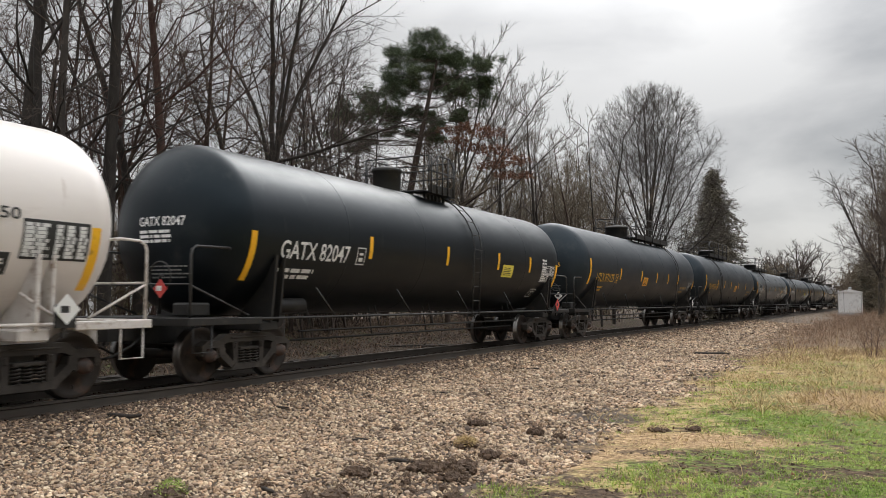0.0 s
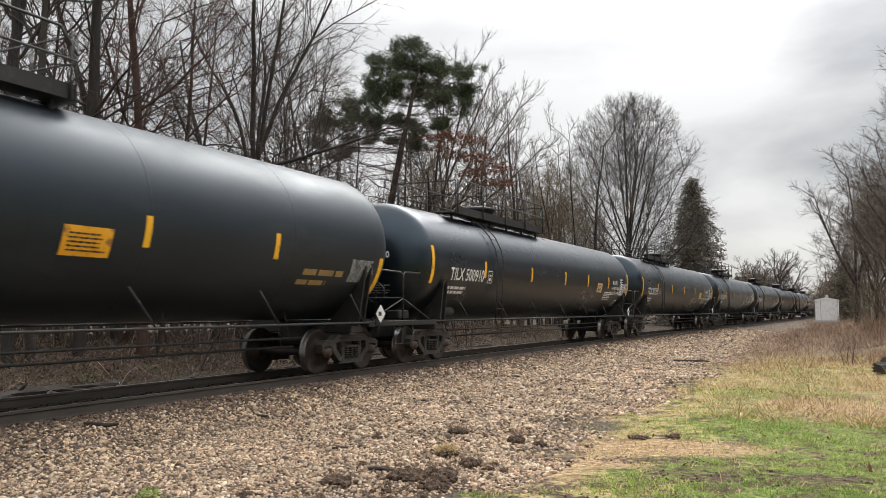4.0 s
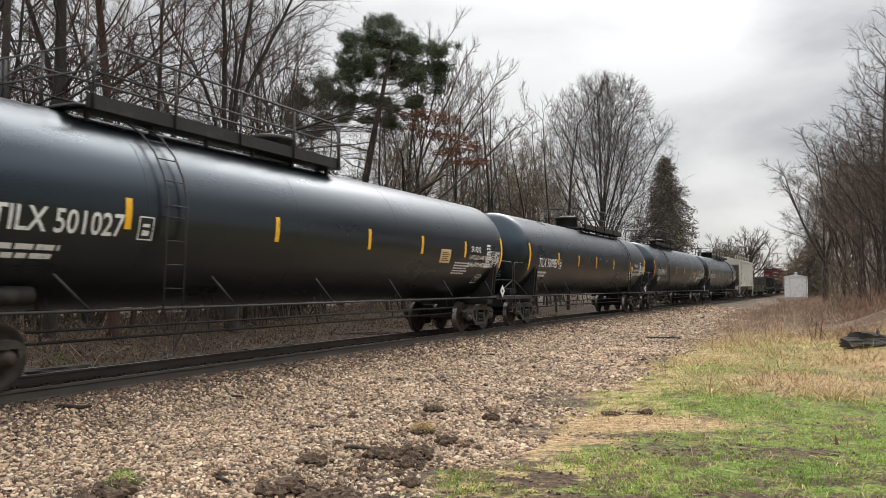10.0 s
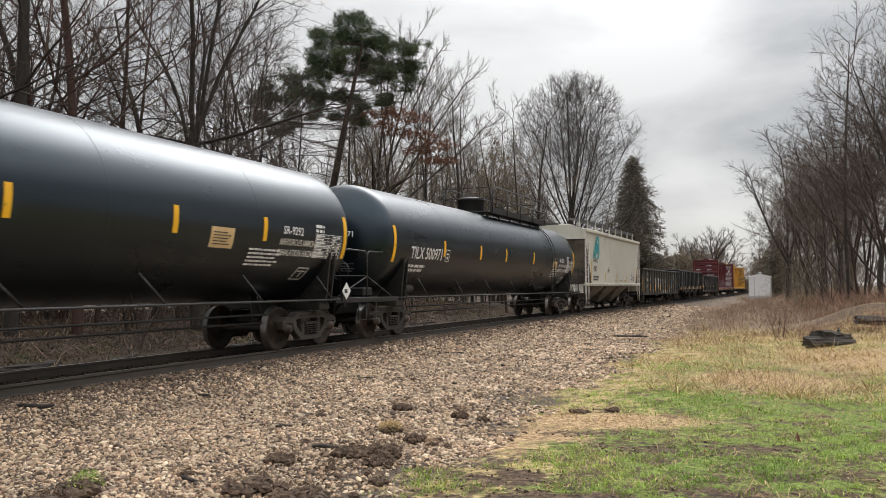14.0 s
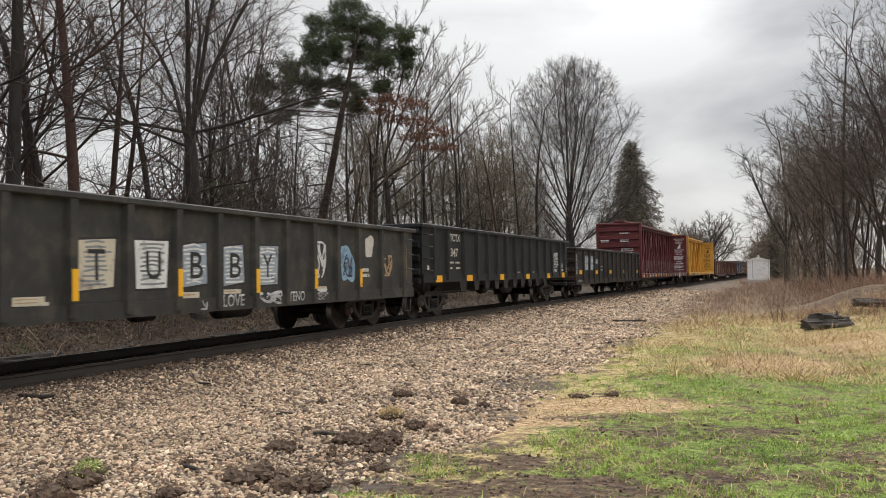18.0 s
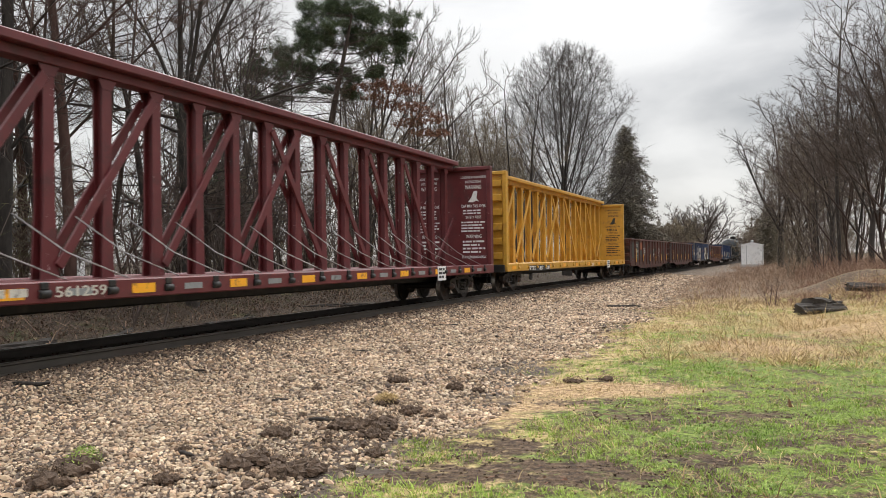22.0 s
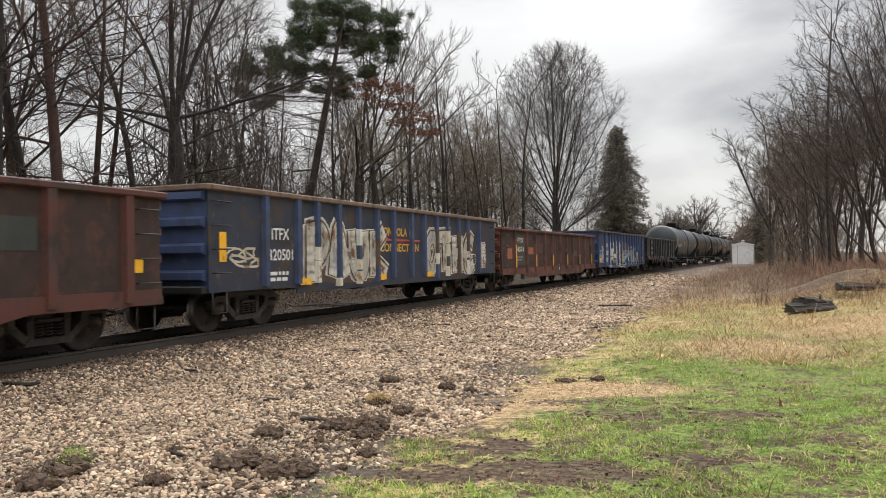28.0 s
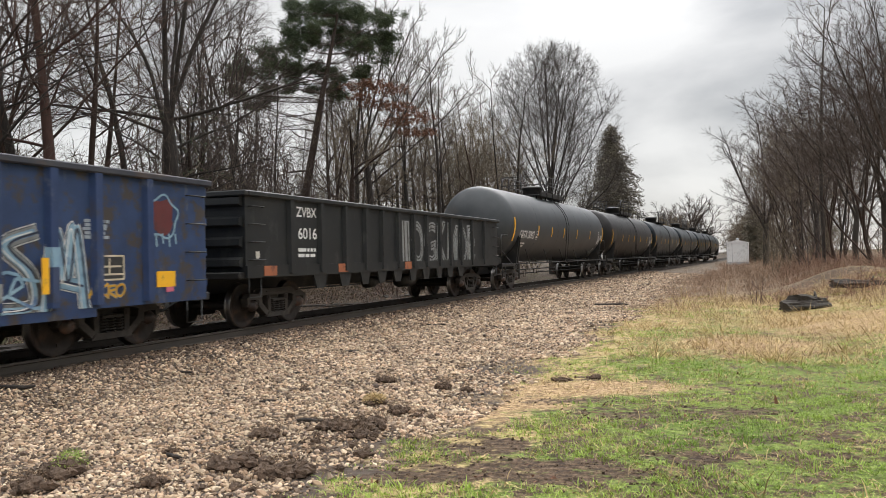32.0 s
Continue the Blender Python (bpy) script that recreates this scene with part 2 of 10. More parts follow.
M["roof_walk"] = mat("galvanised_grating", [(0.055, 0.055, 0.055), (0.09, 0.09, 0.09)], rough=0.5, metal=0.5, scale=6.0)
M["teal"] = mat("teal_paint", [(0.04, 0.42, 0.45), (0.06, 0.5, 0.52)], rough=0.5, scale=4.0)
M["gon_black"] = mat("gondola_black_paint", [(0.009, 0.0105, 0.012), (0.019, 0.0205, 0.0215)], rough=0.5, spec=0.35, scale=2.0, spots=(0.024, 0.0245, 0.024), spot_scale=1.3, spot_range=(0.5, 0.75), rough_var=0.15, wear=(0.05, 0.05, 0.048), wear_scale=2.0, wear_range=(0.57, 0.75), wear_stretch=(1, 1, 0.6))
M["gon_grime"] = mat("gondola_grimy_paint", [(0.024, 0.023, 0.020), (0.046, 0.043, 0.037)], rough=0.7, scale=2.0, spots=(0.075, 0.06, 0.045), spot_scale=2.0, spot_range=(0.5, 0.72), wear=(0.012, 0.011, 0.010), wear_scale=1.8, wear_range=(0.54, 0.72), wear_stretch=(1, 1, 0.45))
M["gon_brown"] = mat("gondola_dark_brown", [(0.013, 0.0105, 0.009), (0.034, 0.024, 0.0175)], rough=0.62, spec=0.35, scale=1.3, spots=(0.07, 0.036, 0.021), spot_scale=1.4, spot_range=(0.5, 0.66), wear=(0.12, 0.085, 0.06), wear_scale=2.2, wear_range=(0.6, 0.74), wear_stretch=(1, 1, 0.4))
M["gon_rust"] = mat("gondola_oxide_red", [(0.08, 0.023, 0.016), (0.12, 0.037, 0.025)], rough=0.7, scale=1.6, spots=(0.055, 0.03, 0.024), spot_scale=1.6, spot_range=(0.47, 0.62), bump=0.1, bump_scale=12, wear=(0.025, 0.015, 0.013), wear_scale=2.0, wear_range=(0.52, 0.66), wear_stretch=(1, 1, 0.5))
M["rust_dark"] = mat("dark_rust", [(0.024, 0.0145, 0.012), (0.048, 0.025, 0.019)], rough=0.8, scale=2.0, spots=(0.085, 0.035, 0.023), spot_scale=2.5, spot_range=(0.5, 0.7), bump=0.15, bump_scale=15, wear=(0.15, 0.055, 0.035), wear_scale=1.7, wear_range=(0.57, 0.72), wear_stretch=(1, 1, 0.5))
M["gon_orange"] = mat("gondola_orange_rust", [(0.105, 0.036, 0.024), (0.155, 0.055, 0.034)], rough=0.75, scale=1.8, spots=(0.045, 0.021, 0.016), spot_scale=1.4, spot_range=(0.46, 0.6), bump=0.1, bump_scale=12, wear=(0.24, 0.095, 0.055), wear_scale=1.6, wear_range=(0.58, 0.72), wear_stretch=(1, 1, 0.6))
M["gon_blue"] = mat("gondola_faded_blue", [(0.016, 0.024, 0.05), (0.028, 0.038, 0.075)], rough=0.6, scale=1.8, spots=(0.04, 0.032, 0.03), spot_scale=1.9, spot_range=(0.52, 0.68), wear=(0.16, 0.15, 0.145), wear_scale=2.2, wear_range=(0.56, 0.72), wear_stretch=(1, 1, 0.5))
M["gon_blue_bright"] = mat("gondola_blue", [(0.013, 0.033, 0.1), (0.024, 0.054, 0.15)], rough=0.55, scale=1.8, spots=(0.04, 0.035, 0.045), spot_scale=1.8, spot_range=(0.54, 0.72), wear=(0.14, 0.16, 0.2), wear_scale=2.4, wear_range=(0.56, 0.74), wear_stretch=(1, 1, 0.5))
M["blue_panel"] = mat("weathered_blue_panel", [(0.013, 0.033, 0.095), (0.024, 0.054, 0.14)], rough=0.6, scale=2.2, spots=(0.05, 0.04, 0.036), spot_scale=2.6, spot_range=(0.5, 0.6), wear=(0.11, 0.12, 0.14), wear_scale=3.2, wear_range=(0.6, 0.74), wear_stretch=(1, 1, 0.4))
M["blue_panel_rust"] = mat("scorched_blue_panel", [(0.016, 0.021, 0.038), (0.03, 0.036, 0.056)], rough=0.6, scale=1.6, spots=(0.055, 0.034, 0.024), spot_scale=1.5, spot_range=(0.53, 0.62), wear=(0.15, 0.1, 0.07), wear_scale=3.0, wear_range=(0.6, 0.72), wear_stretch=(1, 1, 0.5))
M["blue_stake"] = mat("blue_stake_paint", [(0.026, 0.043, 0.098), (0.043, 0.068, 0.15)], rough=0.5, scale=3.0, spots=(0.035, 0.035, 0.045), spot_scale=2.4, spot_range=(0.52, 0.7), wear=(0.14, 0.17, 0.22), wear_scale=4.0, wear_range=(0.6, 0.74), wear_stretch=(1, 1, 0.4))
M["blue_faded"] = mat("chalky_pale_blue_patch", [(0.085, 0.13, 0.19), (0.13, 0.19, 0.26)], rough=0.75, scale=2.5, spots=(0.06, 0.085, 0.13), spot_scale=2.0, spot_range=(0.45, 0.6), wear=(0.3, 0.33, 0.36), wear_scale=3.0, wear_range=(0.6, 0.75), wear_stretch=(1, 1, 0.5))
M["chord_dark"] = mat("dark_weathered_chord", [(0.026, 0.03, 0.046), (0.05, 0.05, 0.06)], rough=0.7, scale=4.0, spots=(0.075, 0.055, 0.045), spot_scale=3, stretch=(1, 0.3, 1))
M["strip_gold"] = mat("golden_reflective_strip", [(0.5, 0.31, 0.05), (0.62, 0.4, 0.07)], rough=0.5, scale=6.0)
M["cap_rust"] = mat("rusty_cap", [(0.11, 0.07, 0.05), (0.2, 0.13, 0.09)], rough=0.8, scale=4.0, spots=(0.06, 0.05, 0.045), spot_scale=3)
M["cb_red"] = mat("centerbeam_red_paint", [(0.105, 0.016, 0.018), (0.135, 0.024, 0.026)], rough=0.5, scale=2.0, spots=(0.07, 0.02, 0.02), spot_scale=2.4, spot_range=(0.52, 0.72), wear=(0.42, 0.3, 0.29), wear_scale=7.0, wear_range=(0.66, 0.70))
M["cb_yellow"] = mat("centerbeam_yellow_paint", [(0.48, 0.25, 0.03), (0.6, 0.33, 0.045)], rough=0.5, scale=2.0, spots=(0.3, 0.17, 0.05), spot_scale=2.4, spot_range=(0.55, 0.75), wear=(0.16, 0.09, 0.04), wear_scale=6.0, wear_range=(0.64, 0.72))
M["cable"] = mat("steel_cable", [(0.3, 0.29, 0.28), (0.42, 0.41, 0.4)], rough=0.45, metal=0.6, scale=5)
M["spray_white"] = mat("spray_paint_white", [(0.62, 0.62, 0.59), (0.78, 0.78, 0.75)], rough=0.7, scale=3.0, spots=(0.3, 0.29, 0.28), spot_scale=4)
M["spray_cream"] = mat("spray_paint_cream", [(0.55, 0.48, 0.36), (0.66, 0.6, 0.47)], rough=0.7, scale=3.0, spots=(0.28, 0.2, 0.15), spot_scale=3)
M["spray_grey"] = mat("spray_paint_grey", [(0.2, 0.21, 0.21), (0.3, 0.31, 0.31)], rough=0.7, scale=3.0, spots=(0.1, 0.1, 0.1), spot_scale=3)
M["spray_mist"] = mat("spray_paint_misty_blue", [(0.26, 0.30, 0.35), (0.4, 0.44, 0.48)], rough=0.7, scale=3.0, spots=(0.14, 0.15, 0.18), spot_scale=3)
M["spray_worn"] = mat("weathered_spray_paint", [(0.52, 0.46, 0.34), (0.74, 0.71, 0.63)], rough=0.75, scale=1.6, spots=(0.30, 0.145, 0.06), spot_scale=1.7, spot_range=(0.55, 0.63), wear=(0.5, 0.56, 0.6), wear_scale=2.2, wear_range=(0.56, 0.68), wear_stretch=(1, 1, 0.5))
M["spray_soft"] = mat("chalky_spray_paint", [(0.42, 0.36, 0.27), (0.70, 0.68, 0.62)], rough=0.75, scale=2.4, spots=(0.16, 0.085, 0.045), spot_scale=2.2, spot_range=(0.54, 0.62), wear=(0.42, 0.48, 0.55), wear_scale=1.8, wear_range=(0.55, 0.66), wear_stretch=(1, 1, 0.4))
M["spray_blue"] = mat("spray_paint_pale_blue", [(0.2, 0.34, 0.46), (0.3, 0.45, 0.55)], rough=0.7, scale=3.0, spots=(0.08, 0.14, 0.3), spot_scale=2.5)
M["spray_tan"] = mat("spray_paint_tan", [(0.4, 0.26, 0.14), (0.52, 0.36, 0.2)], rough=0.7, scale=3.0, spots=(0.18, 0.1, 0.07), spot_scale=3)
M["spray_brown"] = mat("spray_paint_brown", [(0.06, 0.038, 0.026), (0.12, 0.075, 0.05)], rough=0.7, scale=3.0)
M["strip_dull"] = mat("dirty_reflective_strip", [(0.26, 0.17, 0.06), (0.36, 0.24, 0.09)], rough=0.6, scale=6.0)
M["spray_black"] = mat("spray_paint_black", [(0.015, 0.014, 0.014), (0.03, 0.028, 0.028)], rough=0.7, scale=3.0)
M["patch_pink"] = mat("pink_paint_mark", [(0.55, 0.12, 0.2), (0.65, 0.18, 0.26)], rough=0.7, scale=3.0)
M["patch_orange"] = mat("orange_primer_patch", [(0.3, 0.09, 0.04), (0.4, 0.14, 0.06)], rough=0.7, scale=3.0, spots=(0.16, 0.06, 0.04), spot_scale=3)
M["patch_dark"] = mat("dark_paint_patch", [(0.025, 0.028, 0.025), (0.04, 0.043, 0.038)], rough=0.6, scale=3.0)
M["rail"] = mat("rail_steel", [(0.05, 0.042, 0.034), (0.085, 0.07, 0.057)], rough=0.7, scale=5.0, stretch=(1, 0.2, 1), spots=(0.07, 0.05, 0.04), spot_scale=3.0)
M["rail_top"] = mat("polished_rail_head", [(0.30, 0.29, 0.28), (0.42, 0.41, 0.4)], rough=0.3, metal=1.0, scale=4.0, stretch=(1, 0.1, 1))
M["tie"] = mat("oiled_wooden_tie", [(0.025, 0.02, 0.016), (0.055, 0.045, 0.037)], rough=0.85, scale=9.0, stretch=(0.3, 2, 2), jitter=0.3, bump=0.4, bump_scale=30)
M["plate"] = mat("tie_plate", [(0.05, 0.03, 0.022), (0.08, 0.05, 0.035)], rough=0.7, metal=0.5, scale=8)


def stone_material(name, stops, rough=0.85):
    """Crushed stone: each piece takes its own colour from the stops, with mottling on it."""
    m = bpy.data.materials.new(name)
    m.use_nodes = True
    n, l = m.node_tree.nodes, m.node_tree.links
    b = n["Principled BSDF"]
    b.inputs["Roughness"].default_value, b.inputs["Specular IOR Level"].default_value = rough, 0.35
    geo = n.new("ShaderNodeNewGeometry")
    rp = n.new("ShaderNodeValToRGB")
    rp.color_ramp.interpolation = "CONSTANT"
    for i, c in enumerate(stops):
        e = rp.color_ramp.elements[i] if i < 2 else rp.color_ramp.elements.new(i / len(stops))
        e.position, e.color = i / len(stops), (*c, 1)
    l.new(geo.outputs["Random Per Island"], rp.inputs["Fac"])
    co = n.new("ShaderNodeTexCoord")
    nz = n.new("ShaderNodeTexNoise")
    nz.inputs["Scale"].default_value, nz.inputs["Detail"].default_value, nz.inputs["Roughness"].default_value = 1.3, 9.0, 0.75
    l.new(co.outputs["Object"], nz.inputs["Vector"])
    mr = n.new("ShaderNodeMapRange")
    mr.inputs["From Min"].default_value, mr.inputs["From Max"].default_value = 0.36, 0.64
    mr.inputs["To Min"].default_value, mr.inputs["To Max"].default_value = 0.6, 1.3
    l.new(nz.outputs["Fac"], mr.inputs["Value"])
    hs = n.new("ShaderNodeHueSaturation")
    l.new(mr.outputs["Result"], hs.inputs["Value"])
    l.new(rp.outputs["Color"], hs.inputs["Color"])
    l.new(hs.outputs["Color"], b.inputs["Base Color"])
    return m


M["stone"] = stone_material("ballast_stone", ((0.53, 0.39, 0.258), (0.37, 0.25, 0.16), (0.62, 0.485, 0.335), (0.24, 0.17, 0.118), (0.47, 0.345, 0.228), (0.56, 0.39, 0.26), (0.33, 0.245, 0.175), (0.68, 0.55, 0.395), (0.42, 0.285, 0.185),
                                          (0.17, 0.12, 0.085), (0.54, 0.415, 0.282), (0.40, 0.305, 0.225)))
M["stone_dark"] = stone_material("dark_ballast_stone", ((0.13, 0.09, 0.064), (0.20, 0.142, 0.10), (0.085, 0.061, 0.046), (0.27, 0.185, 0.128), (0.16, 0.117, 0.09)))
M["bark"] = mat("grey_bark", [(0.026, 0.021, 0.018), (0.054, 0.045, 0.038)], rough=0.9, scale=9.0, stretch=(1, 1, 0.25), bump=0.6, bump_scale=30, jitter=0.3)
M["bark_brown"] = mat("brown_bark", [(0.036, 0.023, 0.017), (0.068, 0.044, 0.033)], rough=0.9, scale=9.0, stretch=(1, 1, 0.25), bump=0.6, bump_scale=30, jitter=0.3)
M["twig"] = mat("bare_twigs", [(0.055, 0.04, 0.034), (0.10, 0.075, 0.062)], rough=0.9, scale=1.0, jitter=0.3)
M["twig_pale"] = mat("pale_bare_twigs", [(0.085, 0.068, 0.056), (0.14, 0.116, 0.096)], rough=0.9, scale=1.0, jitter=0.25)
M["twig_brown"] = mat("brown_bare_twigs", [(0.125, 0.098, 0.066), (0.20, 0.16, 0.108)], rough=0.9, scale=1.0, jitter=0.3)
M["twig_dome"] = mat("grey_brown_twigs", [(0.05, 0.042, 0.037), (0.085, 0.072, 0.062)], rough=0.9, scale=1.0, jitter=0.2)
M["bark_red"] = mat("reddish_bark", [(0.055, 0.026, 0.019), (0.095, 0.05, 0.038)], rough=0.9, scale=9.0, stretch=(1, 1, 0.25), bump=0.6, bump_scale=30)
M["twig_red"] = mat("reddish_twigs", [(0.07, 0.042, 0.033), (0.11, 0.068, 0.053)], rough=0.9, scale=1.0, jitter=0.25)
M["bud"] = mat("budding_twigs", [(0.09, 0.085, 0.03), (0.15, 0.14, 0.05)], rough=0.9, scale=1.0, jitter=0.25)
M["needle"] = mat("pine_needles", [(0.03, 0.045, 0.02), (0.085, 0.115, 0.048)], rough=0.7, scale=0.9, jitter=0.3, island=True)
M["needle_dark"] = mat("spruce_needles", [(0.10, 0.085, 0.06), (0.18, 0.155, 0.112)], rough=0.7, scale=0.9, jitter=0.3, island=True)
M["dead_leaf"] = mat("russet_dead_leaves", [(0.12, 0.055, 0.033), (0.22, 0.105, 0.06)], rough=0.9, scale=1.5, jitter=0.35, island=True)
M["grass"] = mat("spring_grass", [(0.17, 0.29, 0.035), (0.43, 0.54, 0.105)], rough=0.7, scale=0.7, jitter=0.35, island=True)
M["dry_grass"] = mat("dry_grass", [(0.40, 0.285, 0.13), (0.60, 0.46, 0.235)], rough=0.85, scale=0.9, jitter=0.35, island=True)
M["weed"] = mat("dead_weed_stems", [(0.2, 0.125, 0.085), (0.4, 0.275, 0.185)], rough=0.9, scale=0.9, jitter=0.4, island=True)
M["weed_red"] = mat("reddish_bramble_stems", [(0.15, 0.075, 0.055), (0.26, 0.15, 0.10)], rough=0.9, scale=0.9, jitter=0.35, island=True)
M["soil"] = mat("dark_soil", [(0.06, 0.039, 0.027), (0.15, 0.10, 0.068)], rough=0.95, scale=14.0, bump=1.0, bump_scale=70)
M["root"] = mat("torn_roots", [(0.09, 0.058, 0.038), (0.2, 0.14, 0.09)], rough=0.95, scale=6.0, jitter=0.4, island=True)
M["log"] = mat("weathered_log", [(0.022, 0.018, 0.015), (0.06, 0.05, 0.042)], rough=0.9, scale=7.0, stretch=(4, 0.6, 4), bump=0.7, bump_scale=25)
M["litter"] = mat("leaf_litter", [(0.07, 0.046, 0.032), (0.2, 0.14, 0.098)], rough=0.95, scale=1.0, jitter=0.45, island=True)
M["shed"] = mat("white_painted_metal", [(0.80, 0.80, 0.80), (0.86, 0.86, 0.86)], rough=0.5, scale=2.0, spots=(0.55, 0.55, 0.55), spot_scale=1.5)
M["shed_trim"] = mat("grey_trim", [(0.42, 0.43, 0.44), (0.5, 0.51, 0.52)], rough=0.5, scale=4.0)
M["house"] = mat("white_siding", [(0.6, 0.6, 0.6), (0.7, 0.7, 0.7)], rough=0.6, scale=2.0)
M["house_roof"] = mat("grey_shingles", [(0.10, 0.095, 0.09), (0.16, 0.15, 0.145)], rough=0.9, scale=6.0)
M["glass"] = mat("dark_window_glass", [(0.03, 0.035, 0.04), (0.05, 0.055, 0.06)], rough=0.08, scale=2.0)


# ---- shape helpers ----
class Shape:
    """Collects points and faces for one mesh; each face keeps a material slot and a smooth flag."""

    def __init__(self):
        self.v, self.f, self.s, self.m = [], [], [], []

    def add(self, verts, faces, smooth=False, slot=0):
        k = len(self.v)
        self.v += [tuple(p) for p in verts]
        for f in faces:
            self.f.append(tuple(k + i for i in f))
            self.s.append(smooth)
            self.m.append(slot)
        return self

    def box(self, c, size, turn=None, bevel=0.0, slot=0):
        hx, hy, hz = size[0] / 2, size[1] / 2, size[2] / 2
        b = min(bevel, hx * 0.45, hy * 0.45, hz * 0.45)
        R = turn if turn is not None else Matrix.Identity(3)
        c = Vector(c)
        if b <= 0:
            vs = [Vector((x, y, z)) for x in (-hx, hx) for y in (-hy, hy) for z in (-hz, hz)]
            fs = [(0, 1, 3, 2), (4, 6, 7, 5), (0, 4, 5, 1), (2, 3, 7, 6), (0, 2, 6, 4), (1, 5, 7, 3)]
            return self.add([c + R @ p for p in vs], fs, slot=slot)
        vs, ix = [], {}
        for sx in (-1, 1):
            for sy in (-1, 1):
                for sz in (-1, 1):
                    for a in range(3):
                        p = Vector((sx * (hx - (a != 0) * b), sy * (hy - (a != 1) * b), sz * (hz - (a != 2) * b)))
                        ix[sx, sy, sz, a] = len(vs)
                        vs.append(c + R @ p)
        fs = []
        for sx in (-1, 1):
            q = [ix[sx, y, z, 0] for y, z in ((-1, -1), (1, -1), (1, 1), (-1, 1))]
            fs.append(q if sx > 0 else q[::-1])
            q = [ix[x, sx, z, 1] for x, z in ((-1, -1), (-1, 1), (1, 1), (1, -1))]
            fs.append(q if sx > 0 else q[::-1])
            q = [ix[x, y, sx, 2] for x, y in ((-1, -1), (1, -1), (1, 1), (-1, 1))]
            fs.append(q if sx > 0 else q[::-1])
        for a in (-1, 1):
            for d in (-1, 1):
                fs.append((ix[a, d, -1, 0], ix[a, d, 1, 0], ix[a, d, 1, 1], ix[a, d, -1, 1]) if a * d < 0 else (ix[a, d, -1, 1], ix[a, d, 1, 1], ix[a, d, 1, 0], ix[a, d, -1, 0]))
                fs.append((ix[a, -1, d, 2], ix[a, 1, d, 2], ix[a, 1, d, 0], ix[a, -1, d, 0]) if a * d < 0 else (ix[a, -1, d, 0], ix[a, 1, d, 0], ix[a, 1, d, 2], ix[a, -1, d, 2]))
                fs.append((ix[-1, a, d, 1], ix[1, a, d, 1], ix[1, a, d, 2], ix[-1, a, d, 2]) if a * d < 0 else (ix[-1, a, d, 2], ix[1, a, d, 2], ix[1, a, d, 1], ix[-1, a, d, 1]))
        for sx in (-1, 1):
            for sy in (-1, 1):
                for sz in (-1, 1):
                    t = (ix[sx, sy, sz, 0], ix[sx, sy, sz, 1], ix[sx, sy, sz, 2])
                    fs.append(t if sx * sy * sz > 0 else t[::-1])
        return self.add(vs, fs, slot=slot)

    def tube(self, pts, r, n=6, caps=True, slot=0, smooth=True):
        """A round bar along pts; r is one radius or one a point."""
        pts = [Vector(p) for p in pts]
        rs = r if isinstance(r, (list, tuple)) else [r] * len(pts)
        vs, fs = [], []
        side = None
        for i, p in enumerate(pts):
            d = (pts[min(i + 1, len(pts) - 1)] - pts[max(i - 1, 0)]).normalized()
            if side is None:
                side = d.orthogonal().normalized()
            side = (side - d * side.dot(d))
            side = side.normalized() if side.length > 1e-6 else d.orthogonal().normalized()
            up = d.cross(side)
            for j in range(n):
                a = 2 * math.pi * j / n
                vs.append(p + rs[i] * (math.cos(a) * side + math.sin(a) * up))
        for i in range(len(pts) - 1):
            for j in range(n):
                a, b = i * n + j, i * n + (j + 1) % n
                fs.append((a, b, b + n, a + n))
        self.add(vs, fs, smooth, slot)
        if caps:
            k = len(self.v) - len(vs)
            for f in (tuple(range(n))[::-1], tuple(range((len(pts) - 1) * n, len(pts) * n))):
                self.f.append(tuple(k + i for i in f))
                self.s.append(False)
                self.m.append(slot)
        return self

    def lathe(self, profile, axis="y", n=32, centre=(0, 0, 0), slots=None, smooth=True):
        """profile: (along, radius) points turned about the axis."""
        vs, fs = [], []
        cx, cy, cz = centre
        for a_, r_ in profile:
            for j in range(n):
                t = 2 * math.pi * j / n
                u, w = r_ * math.cos(t), r_ * math.sin(t)
                vs.append((cx + u, cy + a_, cz + w) if axis == "y" else (cx + a_, cy + u, cz + w) if axis == "x" else (cx + u, cy + w, cz + a_))
        k = len(self.v)
        self.v += vs
        for i in range(len(profile) - 1):
            for j in range(n):
                a, b = i * n + j, i * n + (j + 1) % n
                f = (a, b, b + n, a + n)
                self.f.append(tuple(k + q for q in (f[::-1] if axis == "y" else f)[::-1]))
                self.s.append(smooth)
                self.m.append(slots[i] if slots else 0)
        return self

    def prism(self, outline, x0, x1, axis="x", slot=0):
        """A plate of the given outline (two coordinates in the plane across the axis), from x0 to x1."""
        n = len(outline)
        place = {"x": lambda q, a: (a, q[0], q[1]), "y": lambda q, a: (q[0], a, q[1]), "z": lambda q, a: (q[0], q[1], a)}[axis]
        vs = [place(q, x0) for q in outline] + [place(q, x1) for q in outline]
        fs = [tuple(range(n))[::-1], tuple(range(n, 2 * n))] + [(i, (i + 1) % n, n + (i + 1) % n, n + i) for i in range(n)]
        return self.add(vs, fs, slot=slot)

    def mesh(self, name, *mats):
        me = bpy.data.meshes.new(name)
        me.from_pydata(self.v, [], self.f)
        for m in mats:
            me.materials.append(m)
        me.polygons.foreach_set("use_smooth", self.s)
        if any(self.m):
            me.polygons.foreach_set("material_index", self.m)
        me.update()
        return me


